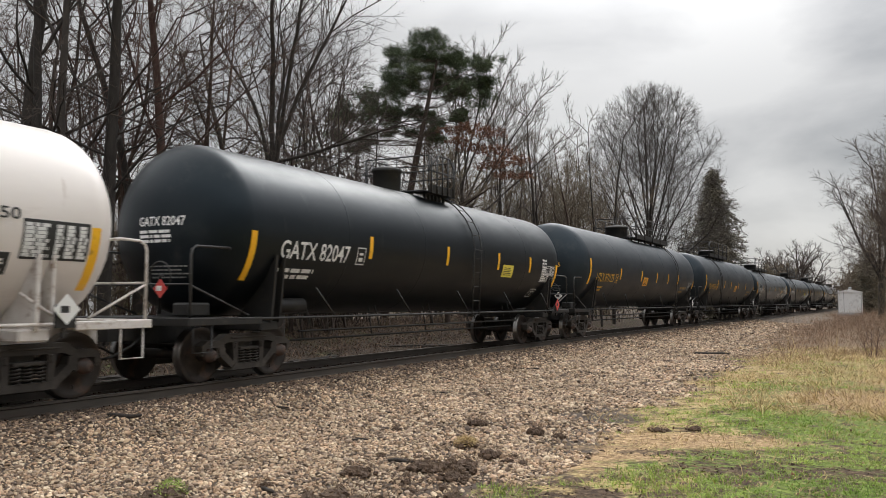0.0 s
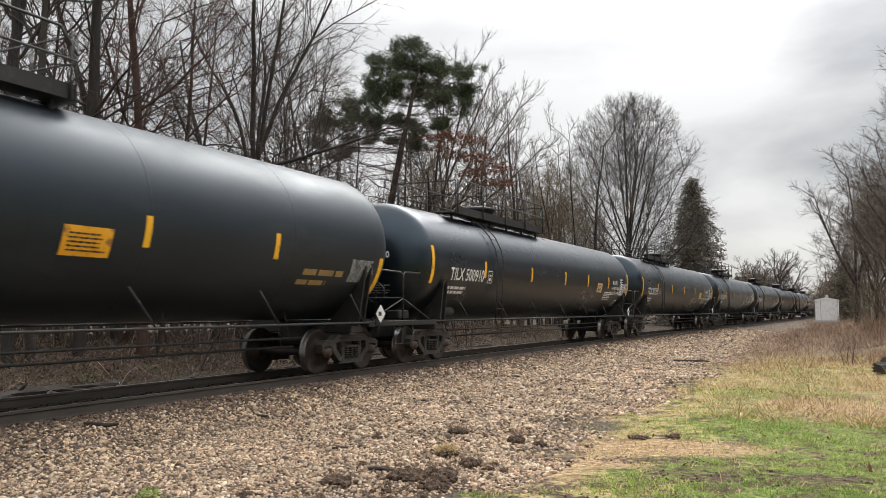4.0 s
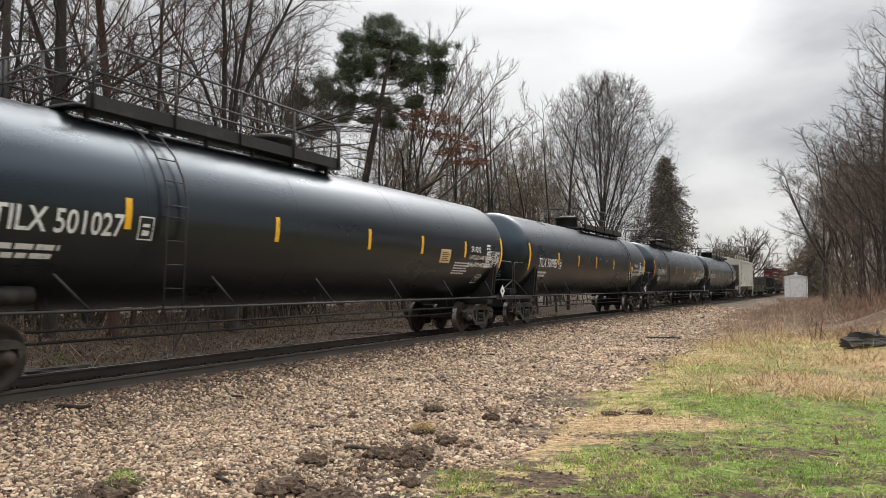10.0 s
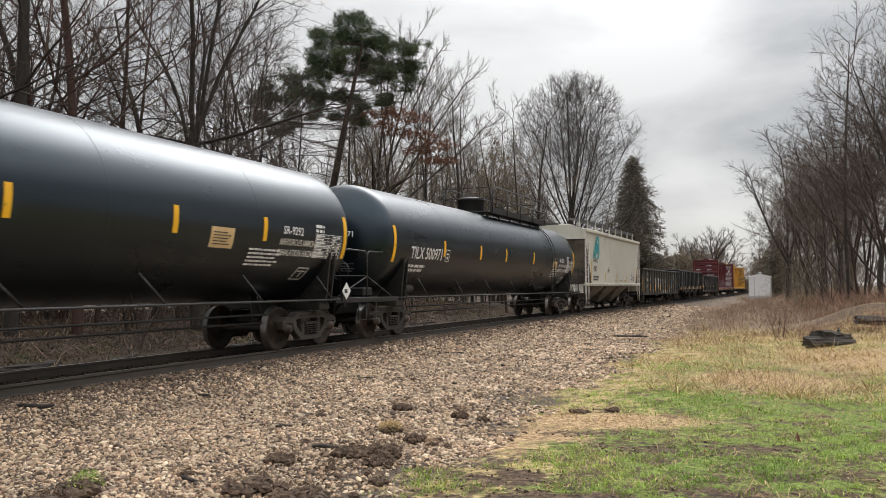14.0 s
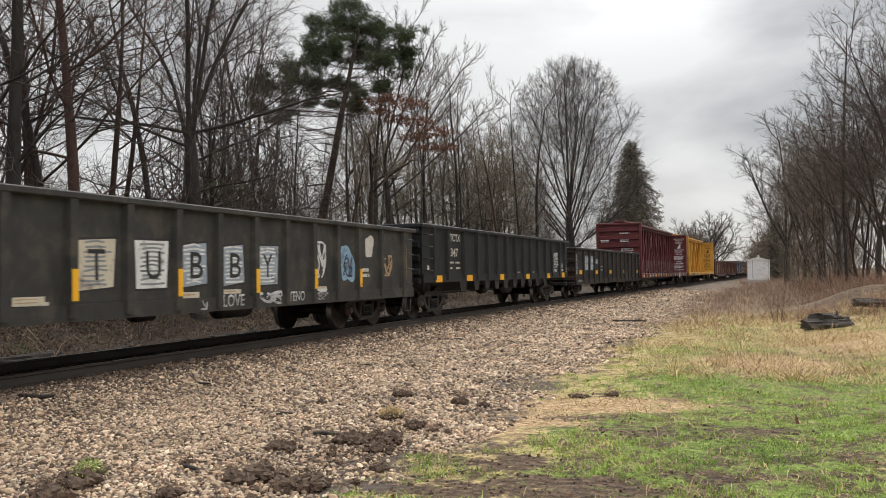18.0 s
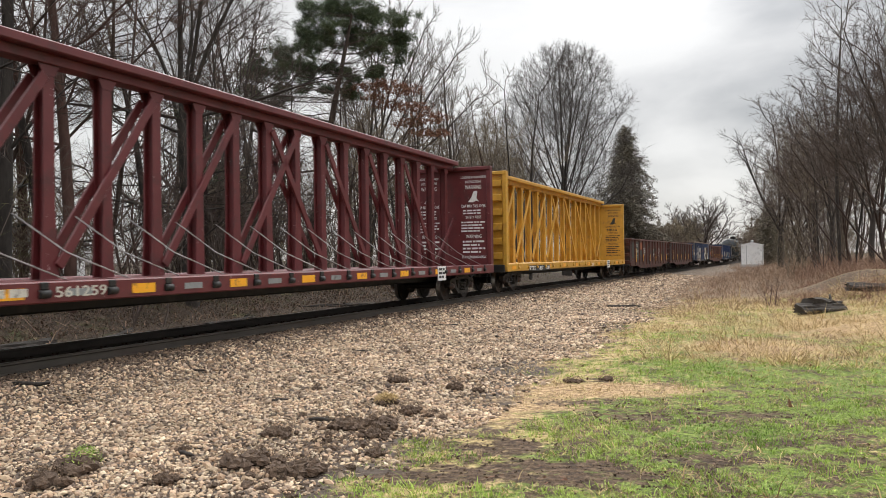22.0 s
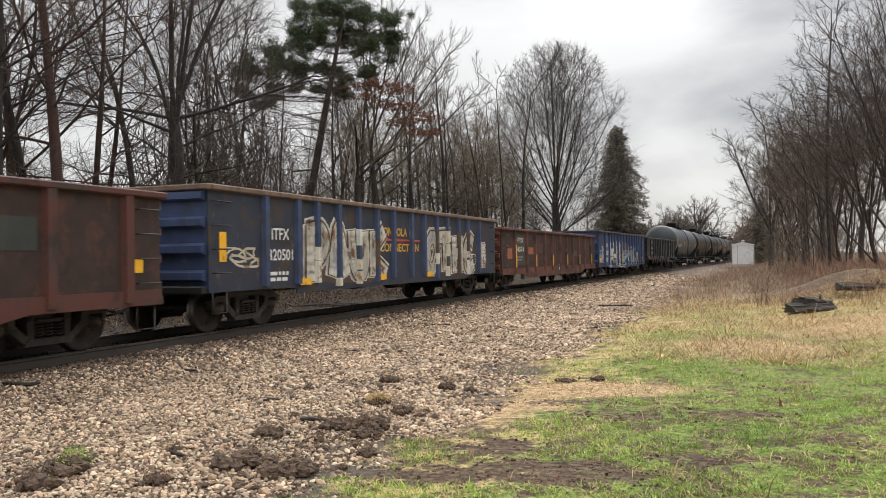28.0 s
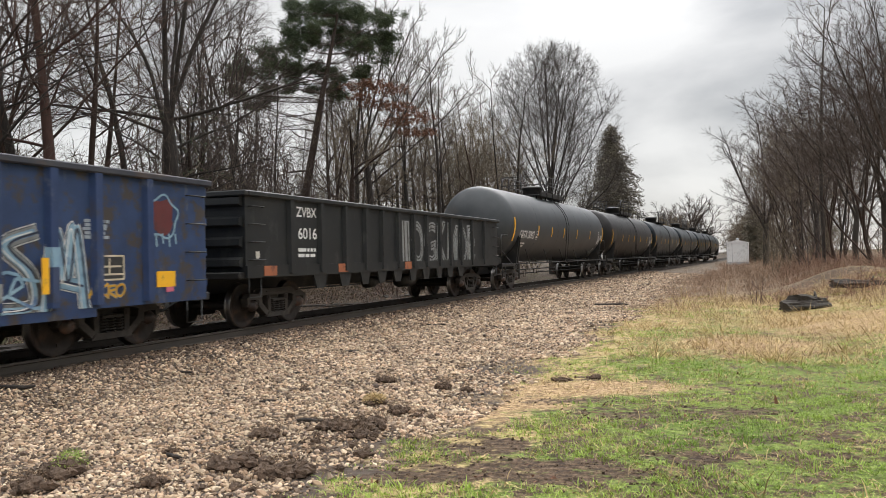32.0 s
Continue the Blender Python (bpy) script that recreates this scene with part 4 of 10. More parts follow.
def running_gear(car, half, reach, coupler_z=0.86):
    """Two trucks at +-half along the car, four wheelsets, and couplers that meet at +-reach."""
    for g in (-1, 1):
        t = part("truck", shared("bolster", bolster_mesh), None, car, "dusty cast steel freight truck", pose(0, g * half, 0))
        for sx in (-1, 1):
            part("side_frame", shared("side_frame", side_frame_mesh), None, t, m=pose(sx * 0.99, 0, 0, 0, 0, 0 if sx > 0 else 180))
            part("spring_pack", shared("spring", spring_mesh), None, t, m=pose(sx * 0.99, 0, 0, 0, 0, 0 if sx > 0 else 180))
            for q in (-1, 1):
                part("bearing_cap", shared("bearing", bearing_mesh), None, t, m=pose(sx * 1.0, q * 0.889, 0.457, 0, 0, 0 if sx > 0 else 180))
        for q in (-1, 1):
            w = part("wheelset", shared("axle", axle_mesh), None, car, m=pose(0, g * half + q * 0.889, 0.462))
            for sx in (-1, 1):
                part("wheel", shared("wheel", wheel_mesh), None, w, m=pose(sx * 0.745, 0, 0, 0, 0, 0 if sx > 0 else 180))
            SPIN.append((w, car, g * half + q * 0.889))
        part("coupler", shared("coupler", coupler_mesh), None, car, m=pose(0, g * (reach - 0.05), coupler_z, 0, 0, 0 if g < 0 else 180))


# ---- lettering ----
def text_shape(body, height, width=None, bold=0.0):
    """Flat letters: x to the right, y up from the baseline, lower left at the origin; height of a capital in metres."""
    cu = bpy.data.curves.new("lettering", "FONT")
    cu.body, cu.size, cu.offset = body, height / 0.73, bold
    cu.resolution_u = 3
    ob = bpy.data.objects.new("lettering", cu)
    me = bpy.data.meshes.new_from_object(ob)
    bpy.data.objects.remove(ob)
    bm = bmesh.new()
    bm.from_mesh(me)
    bpy.data.meshes.remove(me)
    if width:
        xs = [v.co.x for v in bm.verts]
        k = width / (max(xs) - min(xs))
        for v in bm.verts:
            v.co.x *= k
    return bm


def bars_shape(w, h, rows, seed=0, fill=0.62):
    """Unreadable small print: rows of short bars in a block w wide and h high."""
    rnd = random.Random(seed)
    bm = bmesh.new()
    for r in range(rows):
        y0 = h * (1 - (r + 1) / rows) + h / rows * (1 - fill) / 2
        y1 = y0 + h / rows * fill
        x = 0
        end = w * rnd.uniform(0.75, 1.0)
        while x < end - 0.02:
            step = min(rnd.uniform(0.35, 1.6) * (y1 - y0) * 3, end - x)
            bm.faces.new([bm.verts.new(p) for p in ((x, y0, 0), (x + step, y0, 0), (x + step, y1, 0), (x, y1, 0))])
            x += step + (y1 - y0) * 0.6
    return bm


def slice_up(bm, step=0.09):
    ys = [v.co.y for v in bm.verts]
    y = min(ys) + step
    while y < max(ys):
        bmesh.ops.bisect_plane(bm, geom=bm.verts[:] + bm.edges[:] + bm.faces[:], plane_co=(0, y, 0), plane_no=(0, 1, 0))
        y += step


def finish(bm, name, material, parent, label=""):
    me = bpy.data.meshes.new(name)
    bmesh.ops.triangulate(bm, faces=bm.faces[:])
    bm.to_mesh(me)
    bm.free()
    me.materials.append(material)
    ob = new(name, me)
    ob.parent = parent
    if label:
        ob["label"] = label
    return ob


def on_side(bm, y0, z0, x, material, parent, name="lettering", label="", flip=1):
    """Lays flat letters on an upright side at x; y0, z0: lower left."""
    for v in bm.verts:
        v.co = Vector((x, y0 + flip * v.co.x, z0 + v.co.y))
    ob = finish(bm, name, material, parent, label)
    if name == "spray_paint":
        ob["kind"] = "stuff"
    return ob


def on_tank(bm, y0, z0, R, cz, material, parent, name="lettering", label="", lift=0.006):
    """Wraps flat letters on the tank's near side, keeping their length round the shell."""
    slice_up(bm)
    a0 = math.asin(max(-1, min(1, (z0 - cz) / R)))
    for v in bm.verts:
        a = a0 + v.co.y / R
        v.co = Vector(((R + lift) * math.cos(a), y0 + v.co.x, cz + (R + lift) * math.sin(a)))
    return finish(bm, name, material, parent, label)


def on_head(bm, x0, z0, R, cz, y_tan, depth, material, parent, name="lettering"):
    """Letters on the leading head, an ellipsoid of that depth before y_tan."""
    slice_up(bm)
    for v in bm.verts:
        x, z = x0 + v.co.x, z0 + v.co.y
        q = max(0.0, 1 - (x * x + (z - cz) ** 2) / R ** 2)
        v.co = Vector((x, y_tan - depth * math.sqrt(q) - 0.008, z))
    return finish(bm, name, material, parent)


def patch_on_tank(name, y0, y1, a0, a1, R, cz, material, parent, lift=0.004, label=""):
    """A thin strip on the shell between two angles (degrees above the side's mid height)."""
    s = Shape()
    n = 8
    vs = []
    for k in range(n + 1):
        a = radians(a0 + (a1 - a0) * k / n)
        for y in (y0, y1):
            for q in (R - 0.004, R + lift):
                vs.append((q * math.cos(a), y, cz + q * math.sin(a)))
    fs = []
    for k in range(n):
        i, j = 4 * k, 4 * k + 4
        fs += [(i + 1, i + 3, j + 3, j + 1), (i, i + 1, j + 1, j), (i + 3, i + 2, j + 2, j + 3)]
    fs += [(0, 2, 3, 1), (4 * n, 4 * n + 1, 4 * n + 3, 4 * n + 2)]
    return part(name, s.add(vs, fs), material, parent, label)


# ---- tank cars ----
def test_table(car, y0, w, R, cz):
    """The white ruled table by the trailing band, with its two head lines, and the slanted notice box below it."""
    for k in range(2):
        on_tank(bars_shape(0.42, 0.07, 1, 40 + k, 0.9), y0, 2.62 - 0.1 * k, R, cz, M["letter"], car, "small_print")
    bm = bmesh.new()
    fill = lambda u, v, du, dv: bm.faces.new([bm.verts.new(p) for p in ((u, v, 0), (u + du, v, 0), (u + du, v + dv, 0), (u, v + dv, 0))])
    rows, h = 7, 0.52
    for r in range(rows + 1):
        fill(0, r * h / rows, w, 0.012)
    for u in (0.0, 0.46 * w, 0.62 * w, 0.8 * w, w - 0.012):
        fill(u, 0, 0.012, h)
    rnd = random.Random(8)
    for r in range(rows):
        for u0, u1 in ((0.03, 0.44), (0.49, 0.60), (0.65, 0.78), (0.83, 0.96)):
            if rnd.random() < 0.85:
                fill(u0 * w, r * h / rows + 0.024, (u1 - u0) * w * rnd.uniform(0.6, 1), h / rows * 0.5)
    on_tank(bm, y0, 1.98, R, cz, M["letter"], car, "test_table", lift=0.007)
    bm = bmesh.new()
    box = ((0.0, 0.0), (0.42, 0.0), (0.52, 0.3), (0.1, 0.3))
    for (a, b_), (c, d) in zip(box, box[1:] + box[:1]):
        ln = math.hypot(c - a, d - b_)
        nx, ny = -(d - b_) / ln * 0.013, (c - a) / ln * 0.013
        bm.faces.new([bm.verts.new((u, v, 0)) for u, v in ((a - nx, b_ - ny), (c - nx, d - ny), (c + nx, d + ny), (a + nx, b_ + ny))])
    fill = lambda u, v, du, dv: bm.faces.new([bm.verts.new(p) for p in ((u, v, 0), (u + du, v, 0), (u + du + dv * 0.33, v + dv, 0), (u + dv * 0.33, v + dv, 0))])
    fill(0.24, 0.06, 0.03, 0.18)
    fill(0.12, 0.2, 0.12, 0.03)
    fill(0.32, 0.2, 0.1, 0.025)
    on_tank(bm, y0 - 0.42, 1.52, R, cz, M["letter"], car, "notice_box", lift=0.007)


def tank_car(kind, s0, s1, reach0, reach1, R, cz, shell, strips=(), mark="", mark_at=1.06, ladder_at=4.1, dome_at=6.0, plat=(2.4, 9.5), ink="letter", sticker=None,
             table=True, pipes="pipe_black", frame="frame_black", placard="placard", hazard=False, head_depth=None, far=False, label="", skew=0.0, end_fix=None, head_mark=True, rails=True, band=(2.0, 2.95), band_end=None, ext=0.0, dome_r=0.5):
    """A tank car. s0, s1: the yellow end bands along the train; y of the car's own space is measured from their middle."""
    mid, half = (s0 + s1) / 2, (s1 - s0) / 2
    depth = head_depth or R * 0.56
    car = thing("tank_car", label, "tank car", "tank cars of the freight train")
    n = 28 if far else 48
    prof = [(-half - depth * math.sin(a), R * math.cos(a)) for a in np.linspace(math.pi / 2, 0, 12)]
    seams = [half * k for k in (-0.62, -0.2, 0.24, 0.64)]
    prof += [(-half * 0.96, R), (half * 0.96, R)] + [(half + depth * math.sin(a), R * math.cos(a)) for a in np.linspace(0, math.pi / 2, 12)]
    part("tank", Shape().lathe(prof, "y", n, (0, 0, cz)), M[shell], car)
    for q in seams:
        part("weld_seam", Shape().lathe([(q - 0.016, R - 0.003), (q - 0.009, R + 0.0025), (q + 0.009, R + 0.0025), (q + 0.016, R - 0.003)], "y", n, (0, 0, cz)), M[shell], car)
    A = lambda z: math.degrees(math.asin(max(-1, min(1, (z - cz) / R))))
    for g in (-1, 1):
        # end bands follow the lean of the head weld
        patch_on_tank("reflective_band", g * half - 0.07, g * half + 0.07, A((band_end or band if g > 0 else band)[0]), A((band_end or band if g > 0 else band)[1]), R, cz, M["yellow"], car, label="yellow reflective band")
    for q in strips:
        patch_on_tank("reflective_strip", -half + q - 0.06, -half + q + 0.06, A(2.24), A(2.7), R, cz, M["yellow"], car)
    # draft sills, end decks, saddles
    for g in (-1, 1):
        reach = mid - reach0 if g < 0 else reach1 - mid
        s = Shape()
        s.box((0, g * (reach - 1.45), 0.86), (0.5, 2.1, 0.42), bevel=0.02)
        part("draft_sill", s, M[frame], car)
        s = Shape()
        s.box((0, g * (half + 1.02 + ext), 1.07), (2.85, 0.75, 0.05), bevel=0.01)
        s.box((0, g * (half + 1.38 + ext), 1.03), (2.9, 0.05, 0.13), bevel=0.01)
        for q in (-1.43, 1.43):
            s.box((q, g * (half + 0.55 + ext / 2), 1.03), (0.06, 1.7 + ext, 0.12), bevel=0.01)
        part("end_deck", s, M[frame], car)
        s = Shape()
        yb = g * (half - 0.62 + ext / 2)
        s.box((0, yb, 0.92), (2.7, 0.45, 0.16), bevel=0.02)
        for q in (-1, 1):
            a = [(q * 0.45, 0.84), (q * 1.38, 0.98), (q * 1.40, 1.12), (q * (R * 0.985), cz - 0.45), (q * (R * 0.93), cz - 0.58), (q * R * 0.6, cz - R * 0.80)]
            s.prism(a if q < 0 else a[::-1], yb - 0.03, yb + 0.03, axis="y")
            s.prism(a if q < 0 else a[::-1], yb + 0.2, yb + 0.24, axis="y")
        part("saddle", s, M[frame], car)
        # end railing: an arch of pipe at each side and a cross rail
        if not far:
            for q in (-1, 1):
                yo = g * (half + 1.32 + ext)
                yi = g * (half + 0.45)
                s = Shape()
                s.tube([(q * 1.4, yo, 1.06), (q * 1.4, yo, 2.08), (q * 1.4, yo - g * 0.03, 2.17), (q * 1.39, yo - g * 0.12, 2.22), (q * 1.38, yi, 2.23), (q * 1.2, yi - g * 0.2, 2.2)], 0.022, n=6)
                s.tube([(q * 1.4, yo, 1.6), (q * 1.36, yi - g * 0.5, 1.12)], 0.018, n=5)
                part("end_railing", s, M[pipes], car)
                s = Shape()
                s.tube([(q * 1.42, yo - g * 0.05, 1.05), (q * 1.42, yo - g * 0.05, 0.55), (q * 1.42, yo - g * 0.45, 0.55), (q * 1.42, yo - g * 0.45, 1.05)], 0.016, n=5)
                part("sill_step", s, M[pipes], car)
            s = Shape()
            s.tube([(-1.4, g * (half + 1.32 + ext), 1.62), (1.4, g * (half + 1.32 + ext), 1.62)], 0.018, n=5)
            part("cross_rail", s, M[pipes], car)
    # running bar along each side on short stays
    for q in (-1, 1):
        s = Shape()
        s.tube([(q * 1.44, -half - 0.3, 1.06), (q * 1.44, half + 0.3, 1.06)], 0.024, n=6)
        k = max(3, int(half * 2 / 2.7))
        for i in range(k):
            y = -half + (i + 0.75) * 2 * half / k
            s.tube([(q * R * 0.90, y - 0.32, cz - R * 0.66), (q * 1.44, y + 0.22, 1.07)], 0.02, n=5)
        part("side_bar", s, M[pipes], car)
    # brake pipes below the belly
    for x, z in ((0.9, 0.78), (0.7, 0.6)):
        s = Shape().tube([(x, -half + 2.0, z), (x, half - 2.0, z)], 0.022, n=5)
        for y in np.linspace(-half + 2.4, half - 2.4, 5):
            s.tube([(x, y, z), (x * 0.8, y, cz - R * 0.8)], 0.014, n=4)
        part("brake_pipe", s, M[frame], car)
    # ladders at both sides
    for q in (-1, 1):
        s = Shape()
        yl = -half + ladder_at
        for o in (-0.21, 0.21):
            pts = [(q * 1.52, yl + o, 0.95), (q * max(1.56, R + 0.06), yl + o, cz - 0.25)]
            pts += [(q * (R + 0.09) * math.cos(radians(a)), yl + o, cz + (R + 0.09) * math.sin(radians(a))) for a in (5, 20, 35, 50, 62, 72)]
            s.tube(pts, 0.018, n=5)
        zz = 1.0
        while zz < cz:
            s.tube([(q * 1.54, yl - 0.21, zz), (q * 1.54, yl + 0.21, zz)], 0.012, n=4)
            zz += 0.37
        for a in (3, 17, 31, 45, 59, 70):
            c, d = q * (R + 0.09) * math.cos(radians(a)), cz + (R + 0.09) * math.sin(radians(a))
            s.tube([(c, yl - 0.21, d), (c, yl + 0.21, d)], 0.012, n=4)
        part("ladder", s, M[pipes], car)
    # dome, platform and its railing
    top = cz + R
    yd = -half + dome_at
    s = Shape()
    s.lathe([(z, r * dome_r * 2) for z, r in ((-0.15, 0.5), (0.42, 0.5), (0.44, 0.55), (0.51, 0.55), (0.53, 0.50), (0.58, 0.3), (0.59, 0.0))], "z", 20, (0, yd, top))
    part("dome", s, M[frame], car, "black steel valve housing")
    p0, p1 = -half + plat[0], -half + plat[1]
    for q in (-1, 1):
        s = Shape()
        s.box((q * 0.72, (p0 + p1) / 2, top - 0.02), (0.42, p1 - p0, 0.05), bevel=0.01)
        s.box((q * 0.94, (p0 + p1) / 2, top + 0.07), (0.03, p1 - p0, 0.22))
        for y in np.linspace(p0 + 0.2, p1 - 0.2, 6):
            s.box((q * 0.72, y, top - 0.2), (0.06, 0.06, 0.4))
        part("platform", s, M[frame], car)
        if rails:
            s = Shape()
            s.tube([(q * 0.97, p0, top + 0.52), (q * 0.97, p1, top + 0.52)], 0.02, n=5)
            s.tube([(q * 0.97, p0 - 0.1, top + 0.5), (q * 0.97, p0 + 0.5, top + 0.95), (q * 0.97, p1 - 0.3, top + 0.95), (q * 0.97, p1, top + 0.6)], 0.023, n=5)
            for y in np.linspace(p0 + 0.1, p1 - 0.1, 5):
                s.tube([(q * 0.97, y, top - 0.05), (q * 0.97, y, top + 0.93)], 0.023, n=5)
            part("platform_railing", s, M[pipes], car)
    for y in (p0, p1):
        s = Shape()
        s.box((0, y, top - 0.01), (1.8, 0.3, 0.04), bevel=0.01)
        for zr in (0.5, 0.9):
            s.tube([(-0.95, y, top + zr), (0.95, y, top + zr)], 0.018, n=5)
        for q in (-0.95, 0.0, 0.95):
            s.tube([(q, y, top - 0.05), (q, y, top + 0.9)], 0.018, n=5)
        part("end_gate", s, M[pipes], car)
    # a few valves under the belly and the brake gear
    s = Shape()
    s.lathe([(-0.5, 0.0), (-0.45, 0.14), (0.45, 0.14), (0.5, 0.0)], "y", 14, (0.95, -half + 1.55, 1.28))
    s.box((0.6, -half + 1.55, 1.2), (0.7, 0.3, 0.1))
    part("brake_reservoir", s, M[frame], car)
    s = Shape()
    s.box((1.05, -half - 0.95, 1.22), (0.35, 0.5, 0.22), bevel=0.03)
    s.tube([(0.5, -half - 1.1, 1.15), (0.5, -half - 1.1, 1.75), (0.55, -half - 1.1, 1.78)], 0.03, n=6)
    s.lathe([(-0.01, 0.24), (0.01, 0.26), (0.03, 0.24)], "y", 18, (0.55, -half - 1.16, 1.75))
    part("hand_brake", s, M[frame], car)
    # markings
    lk = M[ink]
    if mark:
        on_tank(text_shape(mark, 0.34, 2.12, 0.006), -half + mark_at, 2.13, R, cz, lk, car)
        on_tank(bars_shape(1.5, 0.26, 2, 3), -half + mark_at - 0.1, 1.75, R, cz, lk, car, "small_print")
        if head_mark:
            on_head(text_shape(mark, 0.16, 0.98, 0.003), -0.30, 2.62, R, cz, -half, depth, lk, car)
            on_head(bars_shape(0.75, 0.24, 3, 5), -0.28, 2.32, R, cz, -half, depth, lk, car, "small_print")
            on_head(bars_shape(0.8, 0.25, 4, 6, 0.4), -0.1, 1.72, R, cz, -half, depth, M["spray_grey"], car, "small_print")
        fr = bmesh.new()
        for (a, b_, c, d) in ((0, 0, 0.3, 0.02), (0, 0.34, 0.3, 0.02), (0, 0, 0.02, 0.36), (0.28, 0, 0.02, 0.36), (0.08, 0.2, 0.14, 0.05), (0.08, 0.07, 0.14, 0.08)):
            fr.faces.new([fr.verts.new(p) for p in ((a, b_, 0), (a + c, b_, 0), (a + c, b_ + d, 0), (a, b_ + d, 0))])
        on_tank(fr, -half + mark_at + 2.4, 2.1, R, cz, lk, car, "class_box")
    if kind == "white":
        patch_on_tank("test_plate", half - 1.08, half - 0.1, A(1.88), A(2.38), R, cz, M["letter_black"], car, label="black painted test table")
        for c, w in ((-1.06, 0.4), (-0.62, 0.12), (-0.46, 0.15), (-0.27, 0.14)):
            on_tank(bars_shape(w, 0.44, 9, 9, 0.9), half + c, 1.91, R, cz, M["letter"], car, "small_print", lift=0.012)
        patch_on_tank("test_plate", half - 1.9, half - 1.2, A(1.68), A(1.95), R, cz, M["letter_black"], car)
        on_tank(bars_shape(0.3, 0.18, 4, 5, 0.7), half - 1.55, 1.72, R, cz, M["letter"], car, "small_print", lift=0.012)
        on_tank(text_shape("3450", 0.15, 0.56, 0.003), half - 1.7, 2.36, R, cz, M["letter_black"], car)
        patch_on_tank("painted_mark", half - 0.62, half - 0.46, A(1.42), A(1.5), R, cz, M["placard_red"], car)
    elif table:
        if band_end:
            on_tank(bars_shape(0.95, 0.5, 10, 9, 0.95), half - 1.15, 1.92, R, cz, M["spray_grey"], car, "test_table")
            on_tank(bars_shape(1.55, 0.14, 1, 33, 0.9), half - 2.75, 2.0, R, cz, M["strip_dull"], car, "small_print")
            on_tank(bars_shape(1.1, 0.12, 1, 34, 0.9), half - 2.85, 1.82, R, cz, M["strip_dull"], car, "small_print")
        else:
            test_table(car, half - 1.3, 1.13, R, cz)
    if hazard:
        on_tank(text_shape("SR-9292", 0.17, 0.75, 0.003), half - 2.55, 2.42, R, cz, lk, car)
        on_tank(text_shape("ANHYDROUS AMMONIA", 0.14, 1.5, 0.003), half - 2.65, 2.2, R, cz, M["letter_old"], car)
        on_tank(text_shape("INHALATION HAZARD", 0.14, 1.5, 0.003), half - 2.65, 1.99, R, cz, lk, car)
        on_tank(bars_shape(1.2, 0.4, 5, 12, 0.5), half - 3.6, 1.75, R, cz, lk, car, "small_print")
    if sticker:
        y, col, w, h = sticker
        a0 = A(2.05)
        patch_on_tank("label_plate", -half + y, -half + y + w, a0, a0 + math.degrees(h / R), R, cz, M[col], car, label="yellow printed label plate" if "yellow" in col else "cream printed label plate")
        on_tank(bars_shape(w * 0.8, h * 0.7, 5, 21, 0.4), -half + y + w * 0.1, 2.05 + h * 0.12, R, cz, M["letter_black"], car, "small_print", lift=0.012)
    if placard and not far:
        for y in (half + 0.1 + ext * 1.4,):
            s = Shape()
            x = 1.5 if y > 0 else 0.95
            s.prism([(y, 1.05), (y + 0.2, 1.25), (y, 1.45), (y - 0.2, 1.25)] if y > 0 else [(y, 1.05), (y + 0.2, 1.25), (y, 1.45), (y - 0.2, 1.25)], x, x + 0.01)
            part("placard_holder", Shape().box((x - 0.025, y, 1.16), (0.03, 0.30, 0.30)).box((x - 0.05, y, 0.98), (0.04, 0.05, 0.2)), M["frame_black"], car)
            p = part("placard", s, M[placard], car, "red diamond hazard placard" if placard == "placard_red" else "white diamond hazard placard")
            on_side(bars_shape(0.2, 0.1, 1, 4, 0.9), y - 0.1, 1.2, x + 0.015, M["letter_black"], p, "small_print")
        if placard == "placard_red" or ink == "letter_yellow":
            s = Shape()
            s.prism([(0.85, 1.4), (1.0, 1.55), (0.85, 1.7), (0.7, 1.55)], -half - 1.42, -half - 1.41, axis="y")
            p = part("placard", s, M[placard], car, "red diamond hazard placard" if placard == "placard_red" else "white diamond hazard placard")
            bm = bars_shape(0.16, 0.09, 1, 4, 0.9)
            for v in bm.verts:
                v.co = Vector((0.77 + v.co.x, -half - 1.425, 1.51 + v.co.y))
            finish(bm, "small_print", M["letter" if placard == "placard_red" else "letter_black"], p)
    running_gear(car, half - 0.75 if not end_fix else half - end_fix, (reach1 - reach0) / 2)
    CARS.append((car, mid, half - (end_fix or 0.75)))
    return car


